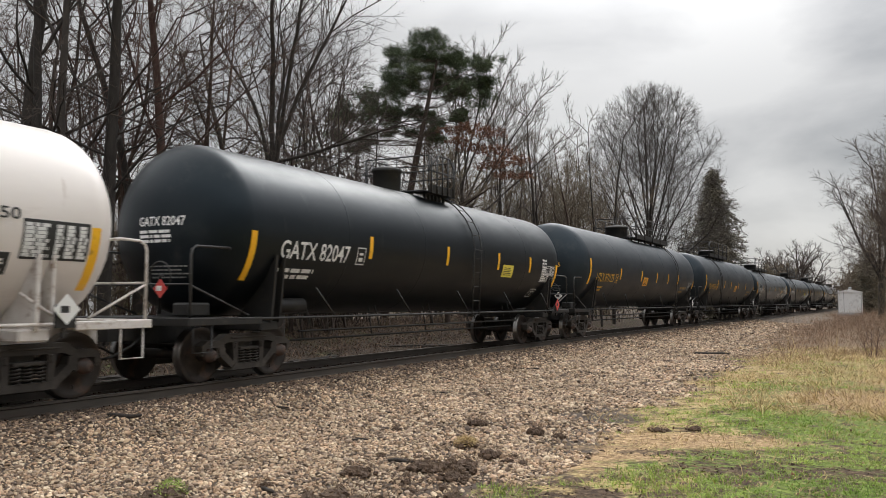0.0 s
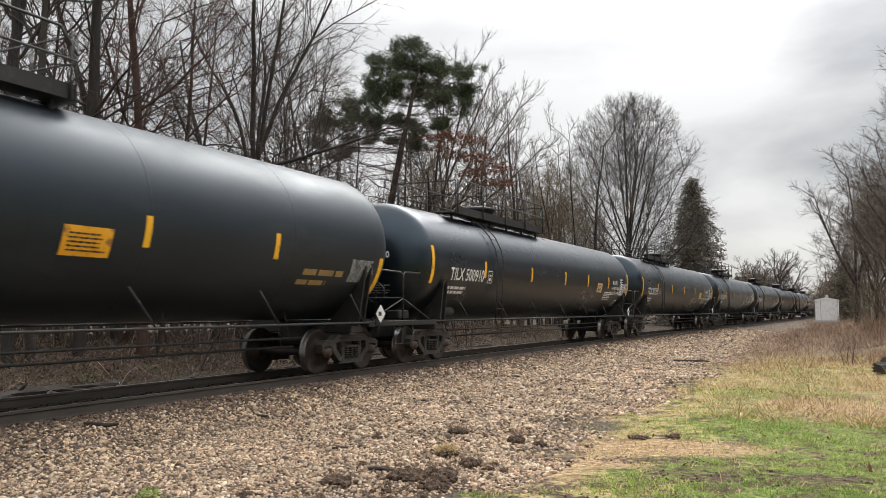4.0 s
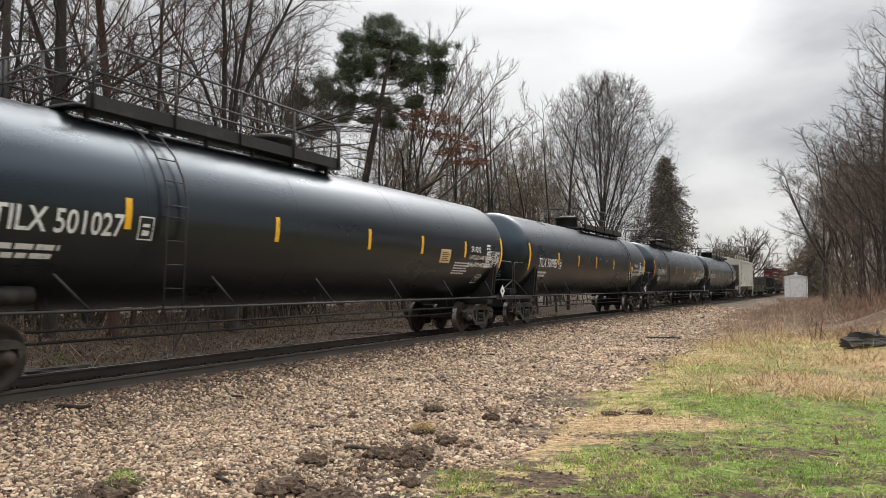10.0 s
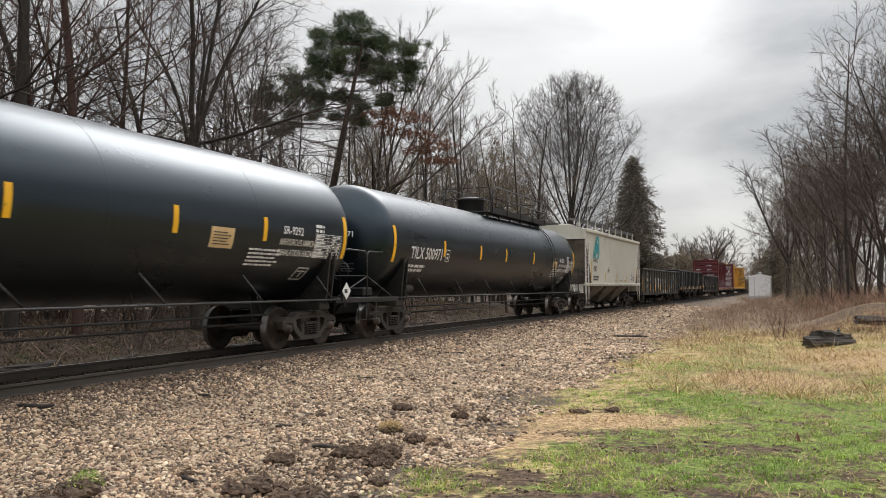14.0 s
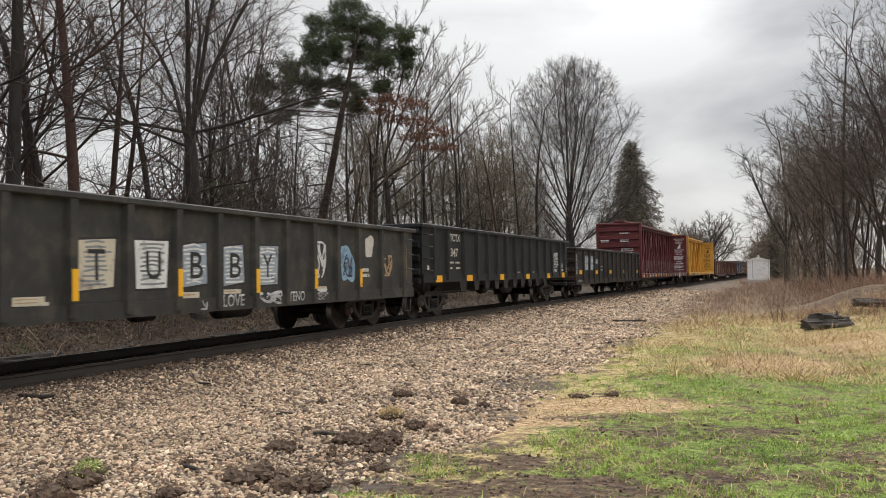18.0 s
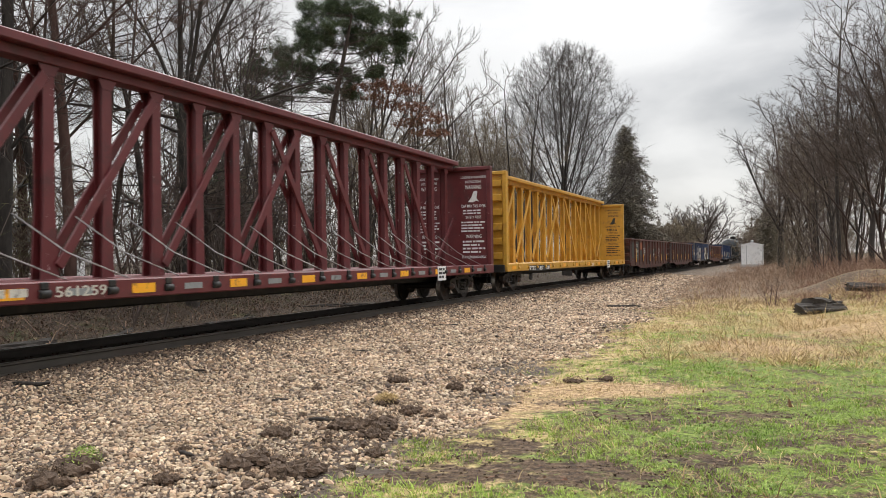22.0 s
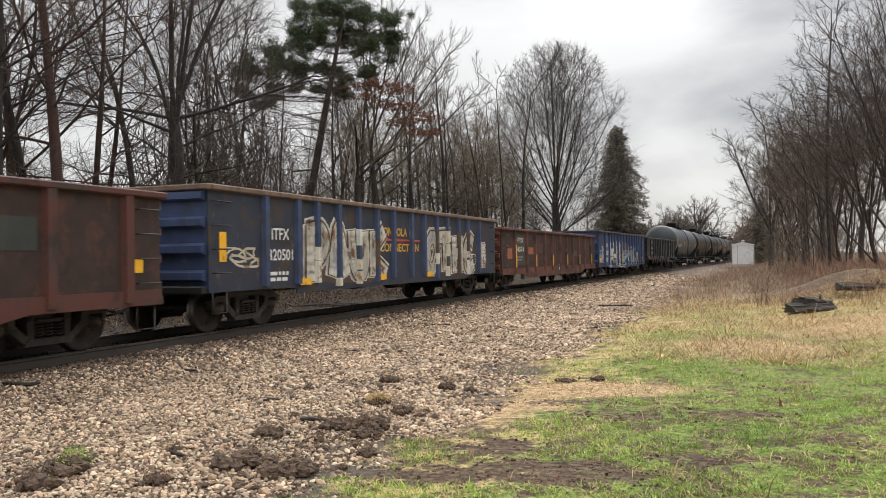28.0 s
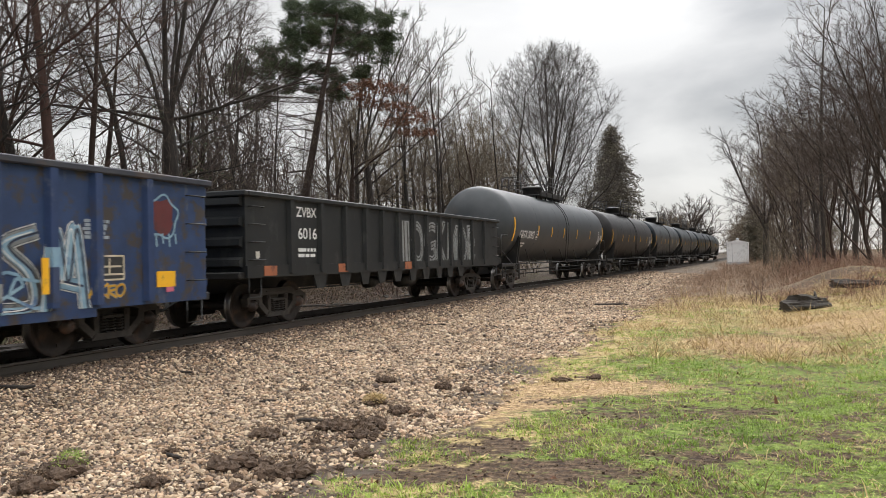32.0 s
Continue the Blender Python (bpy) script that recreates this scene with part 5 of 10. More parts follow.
# ---- gondolas ----
def gondola(s0, s1, top, bottom, paint, stakes, belly=0.0, ribs_end=4, stake_w=0.11, pan=None, cap=None, notch=False, label="", stake_paint=None, ladder=True, flush=False):
    """An open car with staked sides. stakes: places of the stakes from the leading end; belly: how much deeper the sill hangs in the middle."""
    L = s1 - s0
    mid, h = (s0 + s1) / 2, L / 2
    car = thing("gondola_car", label, "gondola car", "gondola cars of the freight train")
    body = M[paint]
    panel = M[pan or paint]
    stake_m = M[stake_paint or paint]
    X = 1.52
    # sides with thickness, one plate a bay
    cuts = [0.0] + list(stakes) + [L]
    for q in (-1, 1):
        side = None
        for a, b_ in zip(cuts[:-1], cuts[1:]):
            s = Shape()
            zb = bottom + 0.22 if not flush else bottom - (belly if a > 2.5 and b_ < L - 2.4 else 0.0)
            s.box((q * X, -h + (a + b_) / 2, (top + zb) / 2), (0.03, b_ - a, top - zb))
            part("side_panel", s, panel, car)
        for a in stakes:
            s = Shape()
            y = -h + a
            zb = bottom + 0.06
            o = [(y - stake_w, X + 0.01), (y - stake_w * 0.62, X + 0.10), (y + stake_w * 0.62, X + 0.10), (y + stake_w, X + 0.01)]
            vs = [(q * x, yy, z) for z in (zb, top - 0.05) for yy, x in o]
            f = [(0, 1, 5, 4), (1, 2, 6, 5), (2, 3, 7, 6), (0, 3, 2, 1), (4, 5, 6, 7)]
            s.add(vs, f if q > 0 else [t[::-1] for t in f])
            part("side_stake", s, stake_m, car)
        s = Shape()
        s.box((q * (X + 0.03), 0, top), (0.17, L, 0.11), bevel=0.02)
        part("top_chord", s, M[cap] if cap else body, car)
        # side sill, deeper in the middle on fish-bellied cars
        s = Shape()
        b0, b1 = bottom, bottom - belly
        o = [(-h, bottom + 0.24), (-h, b0), (-h + 2.6, b0), (-h + 3.6, b1), (h - 3.6, b1), (h - 2.6, b0), (h, b0), (h, bottom + 0.24)]
        s.prism(o if q > 0 else o, q * X - 0.035 + q * (-0.03 if flush else 0.02), q * X + 0.035 + q * (-0.03 if flush else 0.02))
        part("side_sill", s, body, car)
        if notch:
            for k in range(len(stakes) - 1):
                a, b_ = stakes[k], stakes[k + 1]
                if 2.5 < a and b_ < L - 2.5:
                    s = Shape()
                    y0, y1 = -h + a, -h + b_
                    w = (y1 - y0)
                    s.prism([(y0 - 0.28 * w, bottom + 0.02), (y0 - 0.16 * w, bottom - 0.3), (y0 + 0.16 * w, bottom - 0.3), (y0 + 0.28 * w, bottom + 0.02)], q * X - 0.02, q * X + 0.02)
                    part("sill_gusset", s, body, car)
        if ladder:
            for yy in (-h + 0.32, h - 0.32):
                for k in range(4):
                    z = bottom + 0.35 + k * (top - bottom - 0.6) / 3
                    s = Shape().tube([(q * (X + 0.02), yy - 0.22, z), (q * (X + 0.11), yy - 0.22, z), (q * (X + 0.11), yy + 0.22, z), (q * (X + 0.02), yy + 0.22, z)], 0.013, n=4)
                    part("grab_iron", s, M["pipe_black"], car)
                s = Shape().tube([(q * X, yy - 0.2, bottom + 0.05), (q * X, yy - 0.2, bottom - 0.38), (q * X, yy + 0.2, bottom - 0.38), (q * X, yy + 0.2, bottom + 0.05)], 0.016, n=5)
                part("sill_step", s, M["pipe_black"], car)
    for g in (-1, 1):
        s = Shape()
        s.box((0, g * (h - 0.03), (top + bottom) / 2 + 0.05), (2 * X, 0.05, top - bottom - 0.1))
        part("end_panel", s, body, car)
        for k in range(ribs_end):
            z = bottom + 0.3 + k * (top - bottom - 0.45) / max(1, ribs_end - 1)
            s = Shape()
            s.prism([(g * h, z - 0.11), (g * (h + 0.12), z - 0.06), (g * (h + 0.12), z + 0.06), (g * h, z + 0.11)][::g], -X * 0.97, X * 0.97)
            part("end_rib", s, body, car)
        s = Shape()
        s.box((0, g * (h + 0.02), top), (2 * X + 0.2, 0.2, 0.11), bevel=0.02)
        part("end_chord", s, M[cap] if cap else body, car)
        s = Shape()
        s.box((0, g * (h - 0.1), bottom + 0.05), (3.0, 0.5, 0.14), bevel=0.02)
        s.box((0, g * (h + 0.1), 0.88), (0.45, 0.8, 0.36), bevel=0.03)
        part("end_sill", s, M["frame_black"], car)
    s = Shape()
    s.box((0, 0, bottom + 0.30), (2 * X, L - 0.1, 0.06))
    part("floor", s, M["rust_dark"], car)
    s = Shape()
    s.box((0, 0, 0.90), (0.55, L - 0.2, 0.36), bevel=0.02)
    part("centre_sill", s, M["frame_black"], car)
    for y in np.linspace(-h + 2.6, h - 2.6, 7):
        part("cross_bearer", Shape().box((0, y, bottom + 0.16), (2.9, 0.16, 0.2), bevel=0.01), M["frame_black"], car)
    s = Shape()
    s.lathe([(-0.5, 0.0), (-0.45, 0.2), (0.45, 0.2), (0.5, 0.0)], "y", 14, (0.75, 1.2, 0.72))
    s.lathe([(-0.2, 0.0), (-0.2, 0.16), (0.2, 0.16), (0.22, 0.0)], "y", 14, (0.8, -1.3, 0.75))
    s.tube([(0.5, -h + 2.5, 0.7), (0.5, h - 2.5, 0.7)], 0.02, n=5)
    part("brake_gear", s, M["frame_black"], car)
    running_gear(car, h - 1.8, h + 0.72)
    CARS.append((car, mid, h - 1.8))
    return car


def tile(car, L, y, z, w, h_, col, x=1.542, name="reflective_tile"):
    s = Shape()
    s.box((x, -L / 2 + y + w / 2, z + h_ / 2), (0.008, w, h_))
    return part(name, s, M[col], car)


def panel_text(car, L, body, y, z, h_, w, col="letter", x=1.54):
    return on_side(text_shape(body, h_, w, h_ * 0.02), -L / 2 + y, z, x, M[col], car)


def panel_bars(car, L, y, z, w, h_, rows, col="letter", x=1.54, seed=2, fill=0.6):
    return on_side(bars_shape(w, h_, rows, seed, fill), -L / 2 + y, z, x, M[col], car, "small_print")


def blob(cy, cz_, w, h_, seed, grow=1.0, lean=0.0):
    """A rounded, uneven blot as a flat face."""
    rr = random.Random(seed)
    ph = [rr.uniform(0, 6.28) for _ in range(3)]
    bm = bmesh.new()
    pts = []
    for i in range(26):
        a = 2 * math.pi * i / 26
        q = 1 / max(abs(math.cos(a)) ** 4 + abs(math.sin(a)) ** 4, 1e-6) ** 0.25
        j = 1 + 0.10 * math.sin(2 * a + ph[0]) + 0.08 * math.sin(3 * a + ph[1]) + 0.07 * math.sin(5 * a + ph[2])
        v = h_ / 2 * grow * q * j * math.sin(a)
        pts.append((cy + w / 2 * grow * q * j * math.cos(a) + lean * v, cz_ + v))
    bm.faces.new([bm.verts.new((u, v, 0)) for u, v in pts])
    return bm


def strokes(list_of_paths, th):
    """Flat brush strokes along paths; th: half width."""
    bm = bmesh.new()
    lay = 0.0
    for pts in list_of_paths:
        for (a, b_), (c, d) in zip(pts[:-1], pts[1:]):
            lay += 2e-5
            dx, dy = c - a, d - b_
            ln = math.hypot(dx, dy)
            if ln < 1e-3:
                continue
            nx, ny = -dy / ln * th, dx / ln * th
            ex, ey = dx / ln * th * 0.35, dy / ln * th * 0.35
            bm.faces.new([bm.verts.new(p) for p in ((a - nx - ex, b_ - ny - ey, lay), (c - nx + ex, d - ny + ey, lay), (c + nx + ex, d + ny + ey, lay), (a + nx - ex, b_ + ny - ey, lay))])
    return bm


PEN = {"E": (((1, 1), (0.1, 0.95), (0, 0.5), (0.1, 0.05), (1, 0)), ((0.05, 0.5), (0.8, 0.55))), "M": (((0, 0), (0.15, 1), (0.5, 0.35), (0.85, 1), (1, 0)),), "O": (((0.5, 1), (0.05, 0.7), (0.1, 0.2), (0.6, 0), (1, 0.5), (0.8, 0.95), (0.4, 0.95)),),
       "R": (((0.1, 0), (0.15, 1)), ((0.0, 0.9), (0.8, 1), (0.95, 0.7), (0.2, 0.5), (1.1, 0))), "K": (((0.1, 0), (0.15, 1)), ((1, 1.05), (0.15, 0.45), (1.15, 0))), "T": (((-0.1, 0.95), (1.1, 1)), ((0.5, 1), (0.45, 0))),
       "A": (((0, 0), (0.5, 1), (0.95, 0)), ((-0.1, 0.3), (1.2, 0.4))), "P": (((0.15, -0.05), (0.15, 1)), ((0.0, 0.95), (0.75, 1), (1.0, 0.75), (0.7, 0.45), (0.25, 0.42))), "U": (((0.0, 1), (0.05, 0.3), (0.5, 0), (0.95, 0.3), (1, 1)),), "H": (((0.05, 0), (0.1, 1)), ((0.95, 1), (0.9, 0)), ((0.1, 0.5), (0.9, 0.55))),
       "C": (((1, 0.9), (0.5, 1), (0.05, 0.6), (0.15, 0.1), (0.6, 0), (1, 0.15)),), "S": (((1, 0.95), (0.3, 1), (0.1, 0.7), (0.85, 0.4), (0.7, 0.05), (0, 0)),)}


def pen_tag(car, L, word, y, z, w, h_, col, th, lean=0.1, x=1.543):
    """A tag written with a spray can: overlapping letters of single strokes, a soft edge under a bright line."""
    pitch = w / (len(word) - 0.1)
    paths = []
    for k, ch in enumerate(word):
        for p in PEN[ch]:
            q = [(y + pitch * (k + 1.02 * u) + lean * v * h_, z + h_ * (v + 0.07 * math.sin(2.2 * k))) for u, v in p]
            paths.append(smooth(q, 5))
    on_side(strokes(paths, th * 1.7), -L / 2, 0, x, M["spray_grey"], car, "spray_paint")
    on_side(strokes(paths, th), -L / 2, 0, x + 0.004, M[col], car, "spray_paint")


def whitewash(car, L, y, z, w, h_, seed, col, x=1.5405):
    """A worn whitewashed patch: ragged brushed bands with the paint showing between them."""
    rnd = random.Random(seed)
    n = int(h_ / 0.05)
    rows = []
    for k in range(n):
        v = z + h_ * (k + 0.5) / n
        a = y + rnd.uniform(-0.02, 0.07)
        while a < y + w - 0.05:
            b_ = min(y + w + rnd.uniform(-0.06, 0.03), a + rnd.uniform(0.15, 0.6))
            rows.append([(a, v), (b_, v + rnd.uniform(-0.012, 0.012))])
            a = b_ + rnd.uniform(0.0, 0.09)
    on_side(strokes(rows, 0.024), -L / 2, 0, x, M[col], car, "spray_paint")


def spray_piece(car, L, word, y0, y1, z0, z1, th, layers, x=1.541):
    """A wide sprayed word of swollen letters that run together: each layer covers all of them, from the halo inwards."""
    pitch = (y1 - y0) / len(word)
    paths = []
    for k, ch in enumerate(word):
        for p in PEN[ch]:
            paths.append(smooth([(y0 + pitch * (k + 0.16 + 0.68 * u) + 0.05 * math.sin(3 * v + k), z0 + th + (z1 - z0 - 2 * th) * (v + 0.05 * math.sin(2.0 * k))) for u, v in p], 6))
    for i, (grow, col) in enumerate(layers):
        bm = strokes(paths, th * grow)
        for v in bm.verts:
            v.co.y = min(max(v.co.y, z0 + 0.05 - 0.04 * grow), z1 + 0.1 * grow)
        on_side(bm, -L / 2, 0, x + 0.006 * i, M[col], car, "spray_paint")


def fat_letters(car, L, cells, z0, z1, layers, x=1.541):
    """Tall sprayed letters, one a cell: layers of (swelling, material) from the halo inwards."""
    for k, (y0, y1, ch) in enumerate(cells):
        for i, (grow, cols) in enumerate(layers):
            bm = text_shape(ch, z1 - z0, None, grow)
            xs, ys = [v.co.x for v in bm.verts], [v.co.y for v in bm.verts]
            w0, w1, h0, h1 = min(xs) + grow, max(xs) - grow, min(ys) + grow, max(ys) - grow
            for v in bm.verts:
                u, q = (v.co.x - w0) / (w1 - w0), (v.co.y - h0) / (h1 - h0)
                v.co.x = y0 + u * (y1 - y0) + 0.10 * (q - 0.5) * math.sin(k * 2.1) + 0.04 * math.sin(q * 5 + k)
                v.co.y = z0 + q * (z1 - z0) + 0.05 * math.sin(u * 4 + k * 1.7)
            on_side(bm, -L / 2, 0, x + 0.0018 * i, M[cols[k % len(cols)]], car, "spray_paint")


def letter_patch(car, L, y, z, w, h_, ch, base, streak, seed):
    """A crooked sprayed patch with rough brush streaks and one dark letter on it."""
    rnd = random.Random(seed)
    c, d = rnd.uniform(-0.09, 0.09), rnd.uniform(0.0, 0.08)
    quad = lambda g: [(y - g + c * 0.2, z - g), (y + w + g, z - g + d), (y + w + g - c, z + h_ + g), (y - g + c, z + h_ + g - d)]
    for k, (g, col) in enumerate(((0.035, "spray_black"), (0.0, base))):
        bm = bmesh.new()
        bm.faces.new([bm.verts.new((u, v, 0)) for u, v in quad(g)])
        on_side(bm, -L / 2, 0, 1.5402 + 0.0014 * k, M[col], car, "spray_paint")
    rows = [[(y + 0.05 + rnd.uniform(0, 0.1), z + 0.07 + (h_ - 0.14) * k / 9), (y + w * 0.5, z + 0.08 + (h_ - 0.14) * k / 9 + rnd.uniform(-0.02, 0.03)), (y + w - 0.04 - rnd.uniform(0, 0.15), z + 0.08 + (h_ - 0.14) * k / 9)] for k in range(10)]
    on_side(strokes(rows, 0.016), -L / 2, 0, 1.543, M[streak], car, "spray_paint")
    bm = text_shape(ch, h_ * 0.62, w * 0.5, 0.004)
    for v in bm.verts:
        v.co.x += c * 0.5 * v.co.y
    on_side(bm, -L / 2 + y + w * 0.26, z + h_ * 0.2, 1.5455, M["spray_black"], car, "spray_paint")


def smooth(pts, n=7):
    """A flowing line through the points."""
    P = [np.array(p, dtype=float) for p in [pts[0]] + list(pts) + [pts[-1]]]
    out = []
    for a, b_, c, d in zip(P, P[1:], P[2:], P[3:]):
        for q in np.linspace(0, 1, n, endpoint=False):
            out.append(tuple(0.5 * (2 * b_ + (c - a) * q + (2 * a - 5 * b_ + 4 * c - d) * q ** 2 + (3 * b_ - a - 3 * c + d) * q ** 3)))
    return out + [tuple(P[-1])]


SWIRLS = ((((0.12, 0.0), (0.25, 0.5), (0.3, 0.95)), ((0.3, 0.95), (0.75, 0.98), (0.85, 0.7), (0.6, 0.48), (0.3, 0.45)), ((0.62, 0.45), (0.7, 0.2), (0.85, 0.02))),
          (((0.1, 0.75), (0.5, 0.85), (0.95, 0.72)), ((0.5, 0.85), (0.42, 0.5), (0.2, 0.1)), ((0.85, 0.5), (0.5, 0.45), (0.35, 0.2), (0.6, 0.05), (0.85, 0.3), (0.95, 0.0))),
          (((0.15, 0.35), (0.75, 0.42), (0.6, 0.7), (0.25, 0.55), (0.2, 0.2), (0.55, 0.05), (0.95, 0.15)),),
          (((0.08, 0.0), (0.2, 0.4), (0.3, 0.7)), ((0.22, 0.4), (0.5, 0.68), (0.72, 0.55), (0.75, 0.2), (0.95, 0.0))),
          (((0.9, 0.6), (0.45, 0.55), (0.35, 0.35), (0.2, 0.05), (0.02, 0.0)), ((0.2, 0.05), (0.6, 0.1), (0.95, 0.02))),
          (((0.1, 0.05), (0.3, 0.9), (0.5, 0.35), (0.7, 0.95), (0.9, 0.0)), ((0.15, 0.4), (0.8, 0.3))),
          (((0.8, 0.9), (0.2, 0.75), (0.7, 0.45), (0.75, 0.12), (0.1, 0.08)),))


def sprayed_swirls(car, L, cells, z0, z1, tones, edge, core, th, foot, x=1.541):
    """Thick sprayed swirls: a pale edge, a dark line inside it, a fill, and a shaded core."""
    for k, (y0, y1, kind) in enumerate(cells):
        paths = [smooth([(y0 + u * (y1 - y0), z0 + 0.06 + v * (z1 - z0 - 0.1)) for u, v in p]) for p in SWIRLS[kind % len(SWIRLS)]]
        fill = tones[k % len(tones)]
        for layer, (w, col, du) in enumerate(((1.36, edge, 0.0), (1.18, core, 0.0), (1.08, fill, 0.0), (0.55, tones[(k + 1) % len(tones)], -0.3), (0.2, core, 0.62), (0.1, edge, -0.75))):
            bm = strokes([[(u + du * th, min(v, z1)) for u, v in p] for p in paths], th * w)
            for vert in bm.verts:
                vert.co.y = max(vert.co.y, foot)
            on_side(bm, -L / 2, 0, x + 0.0018 * layer, M[col], car, "spray_paint")


def spray_stakes(car, L, stakes, y0, y1, z0, z1, cols, seed):
    """The sprayed shapes run on over the stakes' faces."""
    rnd = random.Random(seed)
    for q in stakes:
        if y0 < q < y1:
            a = z0 + rnd.uniform(0, 0.15)
            while a < z1 - 0.1:
                b_ = min(z1, a + rnd.uniform(0.18, 0.5))
                col = rnd.choice(cols)
                tile(car, L, q - 0.064, a, 0.128, b_ - a, col, x=1.622, name="spray_paint")
                y = q - L / 2
                part("spray_paint", Shape().add([(1.532, y - 0.115, a), (1.625, y - 0.072, a), (1.625, y - 0.072, b_), (1.532, y - 0.115, b_)], [(0, 1, 2, 3)]), M[col], car)
                a = b_ + rnd.uniform(0.0, 0.08)


def scribble(car, L, y, z, w, h_, col, seed, x=1.543):
    """A thin sprayed tag: a few looping strokes."""
    rnd = random.Random(seed)
    bm = bmesh.new()
    for k in range(6):
        u0, v0 = y + w * rnd.random(), z + h_ * rnd.random()
        pts = [(u0 + w * 0.35 * math.cos(a * 1.7 + k) * rnd.uniform(0.5, 1), v0 + h_ * 0.4 * math.sin(a * 1.3 + 2 * k)) for a in np.linspace(0, 3.6, 9)]
        pts = [(min(max(u, y), y + w), min(max(v, z), z + h_)) for u, v in pts]
        th = 0.022
        for (a, b_), (c, d) in zip(pts[:-1], pts[1:]):
            dx, dy = c - a, d - b_
            ln = math.hypot(dx, dy)
            if ln < 1e-3:
                continue
            nx, ny = -dy / ln * th, dx / ln * th
            bm.faces.new([bm.verts.new(p) for p in ((a - nx, b_ - ny, 0), (c - nx, d - ny, 0), (c + nx, d + ny, 0), (a + nx, b_ + ny, 0))])
    on_side(bm, -L / 2, 0, x, M[col], car, "spray_paint")


# ---- centre-beam flat cars ----
def centerbeam(s0, s1, paint, posts, label, ink):
    L = s1 - s0
    mid, h = (s0 + s1) / 2, L / 2
    P = M[paint]
    car = thing("centerbeam_car", label, "flat car", "centre-beam flat cars of the freight train")
    deck_z, top, crest = 1.12, 4.56, 4.84
    for q in (-1, 1):
        s = Shape()
        s.box((q * 1.50, 0, deck_z - 0.14), (0.12, L, 0.30), bevel=0.02)
        part("side_sill", s, P, car)
        # strap winches along the sill
        for k in range(18):
            y = -h + 1.3 + k * 1.212
            s = Shape()
            s.tube([(q * 1.56, y - 0.09, deck_z - 0.16), (q * 1.56, y + 0.09, deck_z - 0.16)], 0.06, n=8)
            s.box((q * 1.56, y, deck_z - 0.05), (0.05, 0.14, 0.1), bevel=0.01)
            part("strap_winch", s, M["frame_black"] if paint == "cb_red" else P, car)
    s = Shape()
    s.box((0, 0, deck_z - 0.05), (3.0, L - 0.2, 0.08))
    for y in np.linspace(-h + 1.0, h - 1.0, 18):
        s.box((0, y, deck_z - 0.16), (2.9, 0.1, 0.16))
    part("deck", s, P, car)
    s = Shape()
    s.box((0, 0, 0.82), (0.6, L - 0.6, 0.42), bevel=0.03)
    part("centre_sill", s, M["frame_black"], car)
    # the beam: top chord, posts, diagonals
    s = Shape()
    s.box((0, 0, crest - 0.08), (0.72, L - 0.5, 0.16), bevel=0.02)
    s.box((0, 0, crest - 0.24), (0.34, L - 0.6, 0.16), bevel=0.01)
    part("top_chord", s, P, car)
    ys = [-h + 1.5 + 1.21 * k for k in range(posts)]
    for k, y in enumerate(ys):
        s = Shape()
        z0, z1 = deck_z, crest - 0.3
        s.box((0, y, (z0 + z1) / 2), (0.16, 0.05, z1 - z0))
        for q in (-1, 1):
            # flanges broaden towards the deck; every second one is heavier
            a, b_ = (0.17, 0.105) if k % 2 else (0.13, 0.10)
            s.prism([(y - a, z0), (y + a, z0), (y + b_, z0 + 1.2), (y + b_, z1), (y - b_, z1), (y - b_, z0 + 1.2)], q * 0.10 - 0.015, q * 0.10 + 0.015)
        part("post", s, P, car)
        for q in (-1, 1):
            part("gusset", Shape().prism([(y - 0.2, crest - 0.33), (y + 0.2, crest - 0.33), (y + 0.11, crest - 0.5), (y - 0.11, crest - 0.5)], q * 0.118 - 0.008, q * 0.118 + 0.008), P, car)
    # braces rise towards the middle from both ends and cross there
    for a, b_ in ((1, 3), (3, 5), (5, 7), (7, 9), (10, 8), (12, 10), (14, 12), (16, 14)):
        g = 1 if b_ > a else -1
        y0, y1, z0, z1 = ys[a] + g * 0.14, ys[b_] - g * 0.1, deck_z + 0.2, crest - 0.5
        d = Vector((0, y1 - y0, z1 - z0))
        turn = Vector((0, 0, 1)).rotation_difference(d).to_matrix()
        for q in (-0.145, 0.145):
            part("diagonal_brace", Shape().box((q, (y0 + y1) / 2, (z0 + z1) / 2), (0.05, 0.17, d.length), turn, bevel=0.01), P, car)
    for y0, y1 in ((ys[-2] + 0.15, h - 0.25), (ys[1] - 0.15, -h + 0.25)):
        d = Vector((0, y1 - y0, 1.5))
        turn = Vector((0, 0, 1)).rotation_difference(d).to_matrix()
        part("diagonal_brace", Shape().box((0.145, (y0 + y1) / 2, deck_z + 0.9), (0.05, 0.13, d.length), turn, bevel=0.01), P, car)
    # slack tie-down cables from the top chord to the sill
    if paint == "cb_red":
        for k in range(18):
            y = -h + 1.5 + k * (L - 3.0) / 17
            s = Shape()
            s.tube([(0.32, y - 0.75, deck_z + 1.0), (0.9, y - 0.3, deck_z + 0.42), (1.45, y + 0.35, deck_z + 0.02)], 0.012, n=4)
            part("tie_down_cable", s, M["cable"], car)
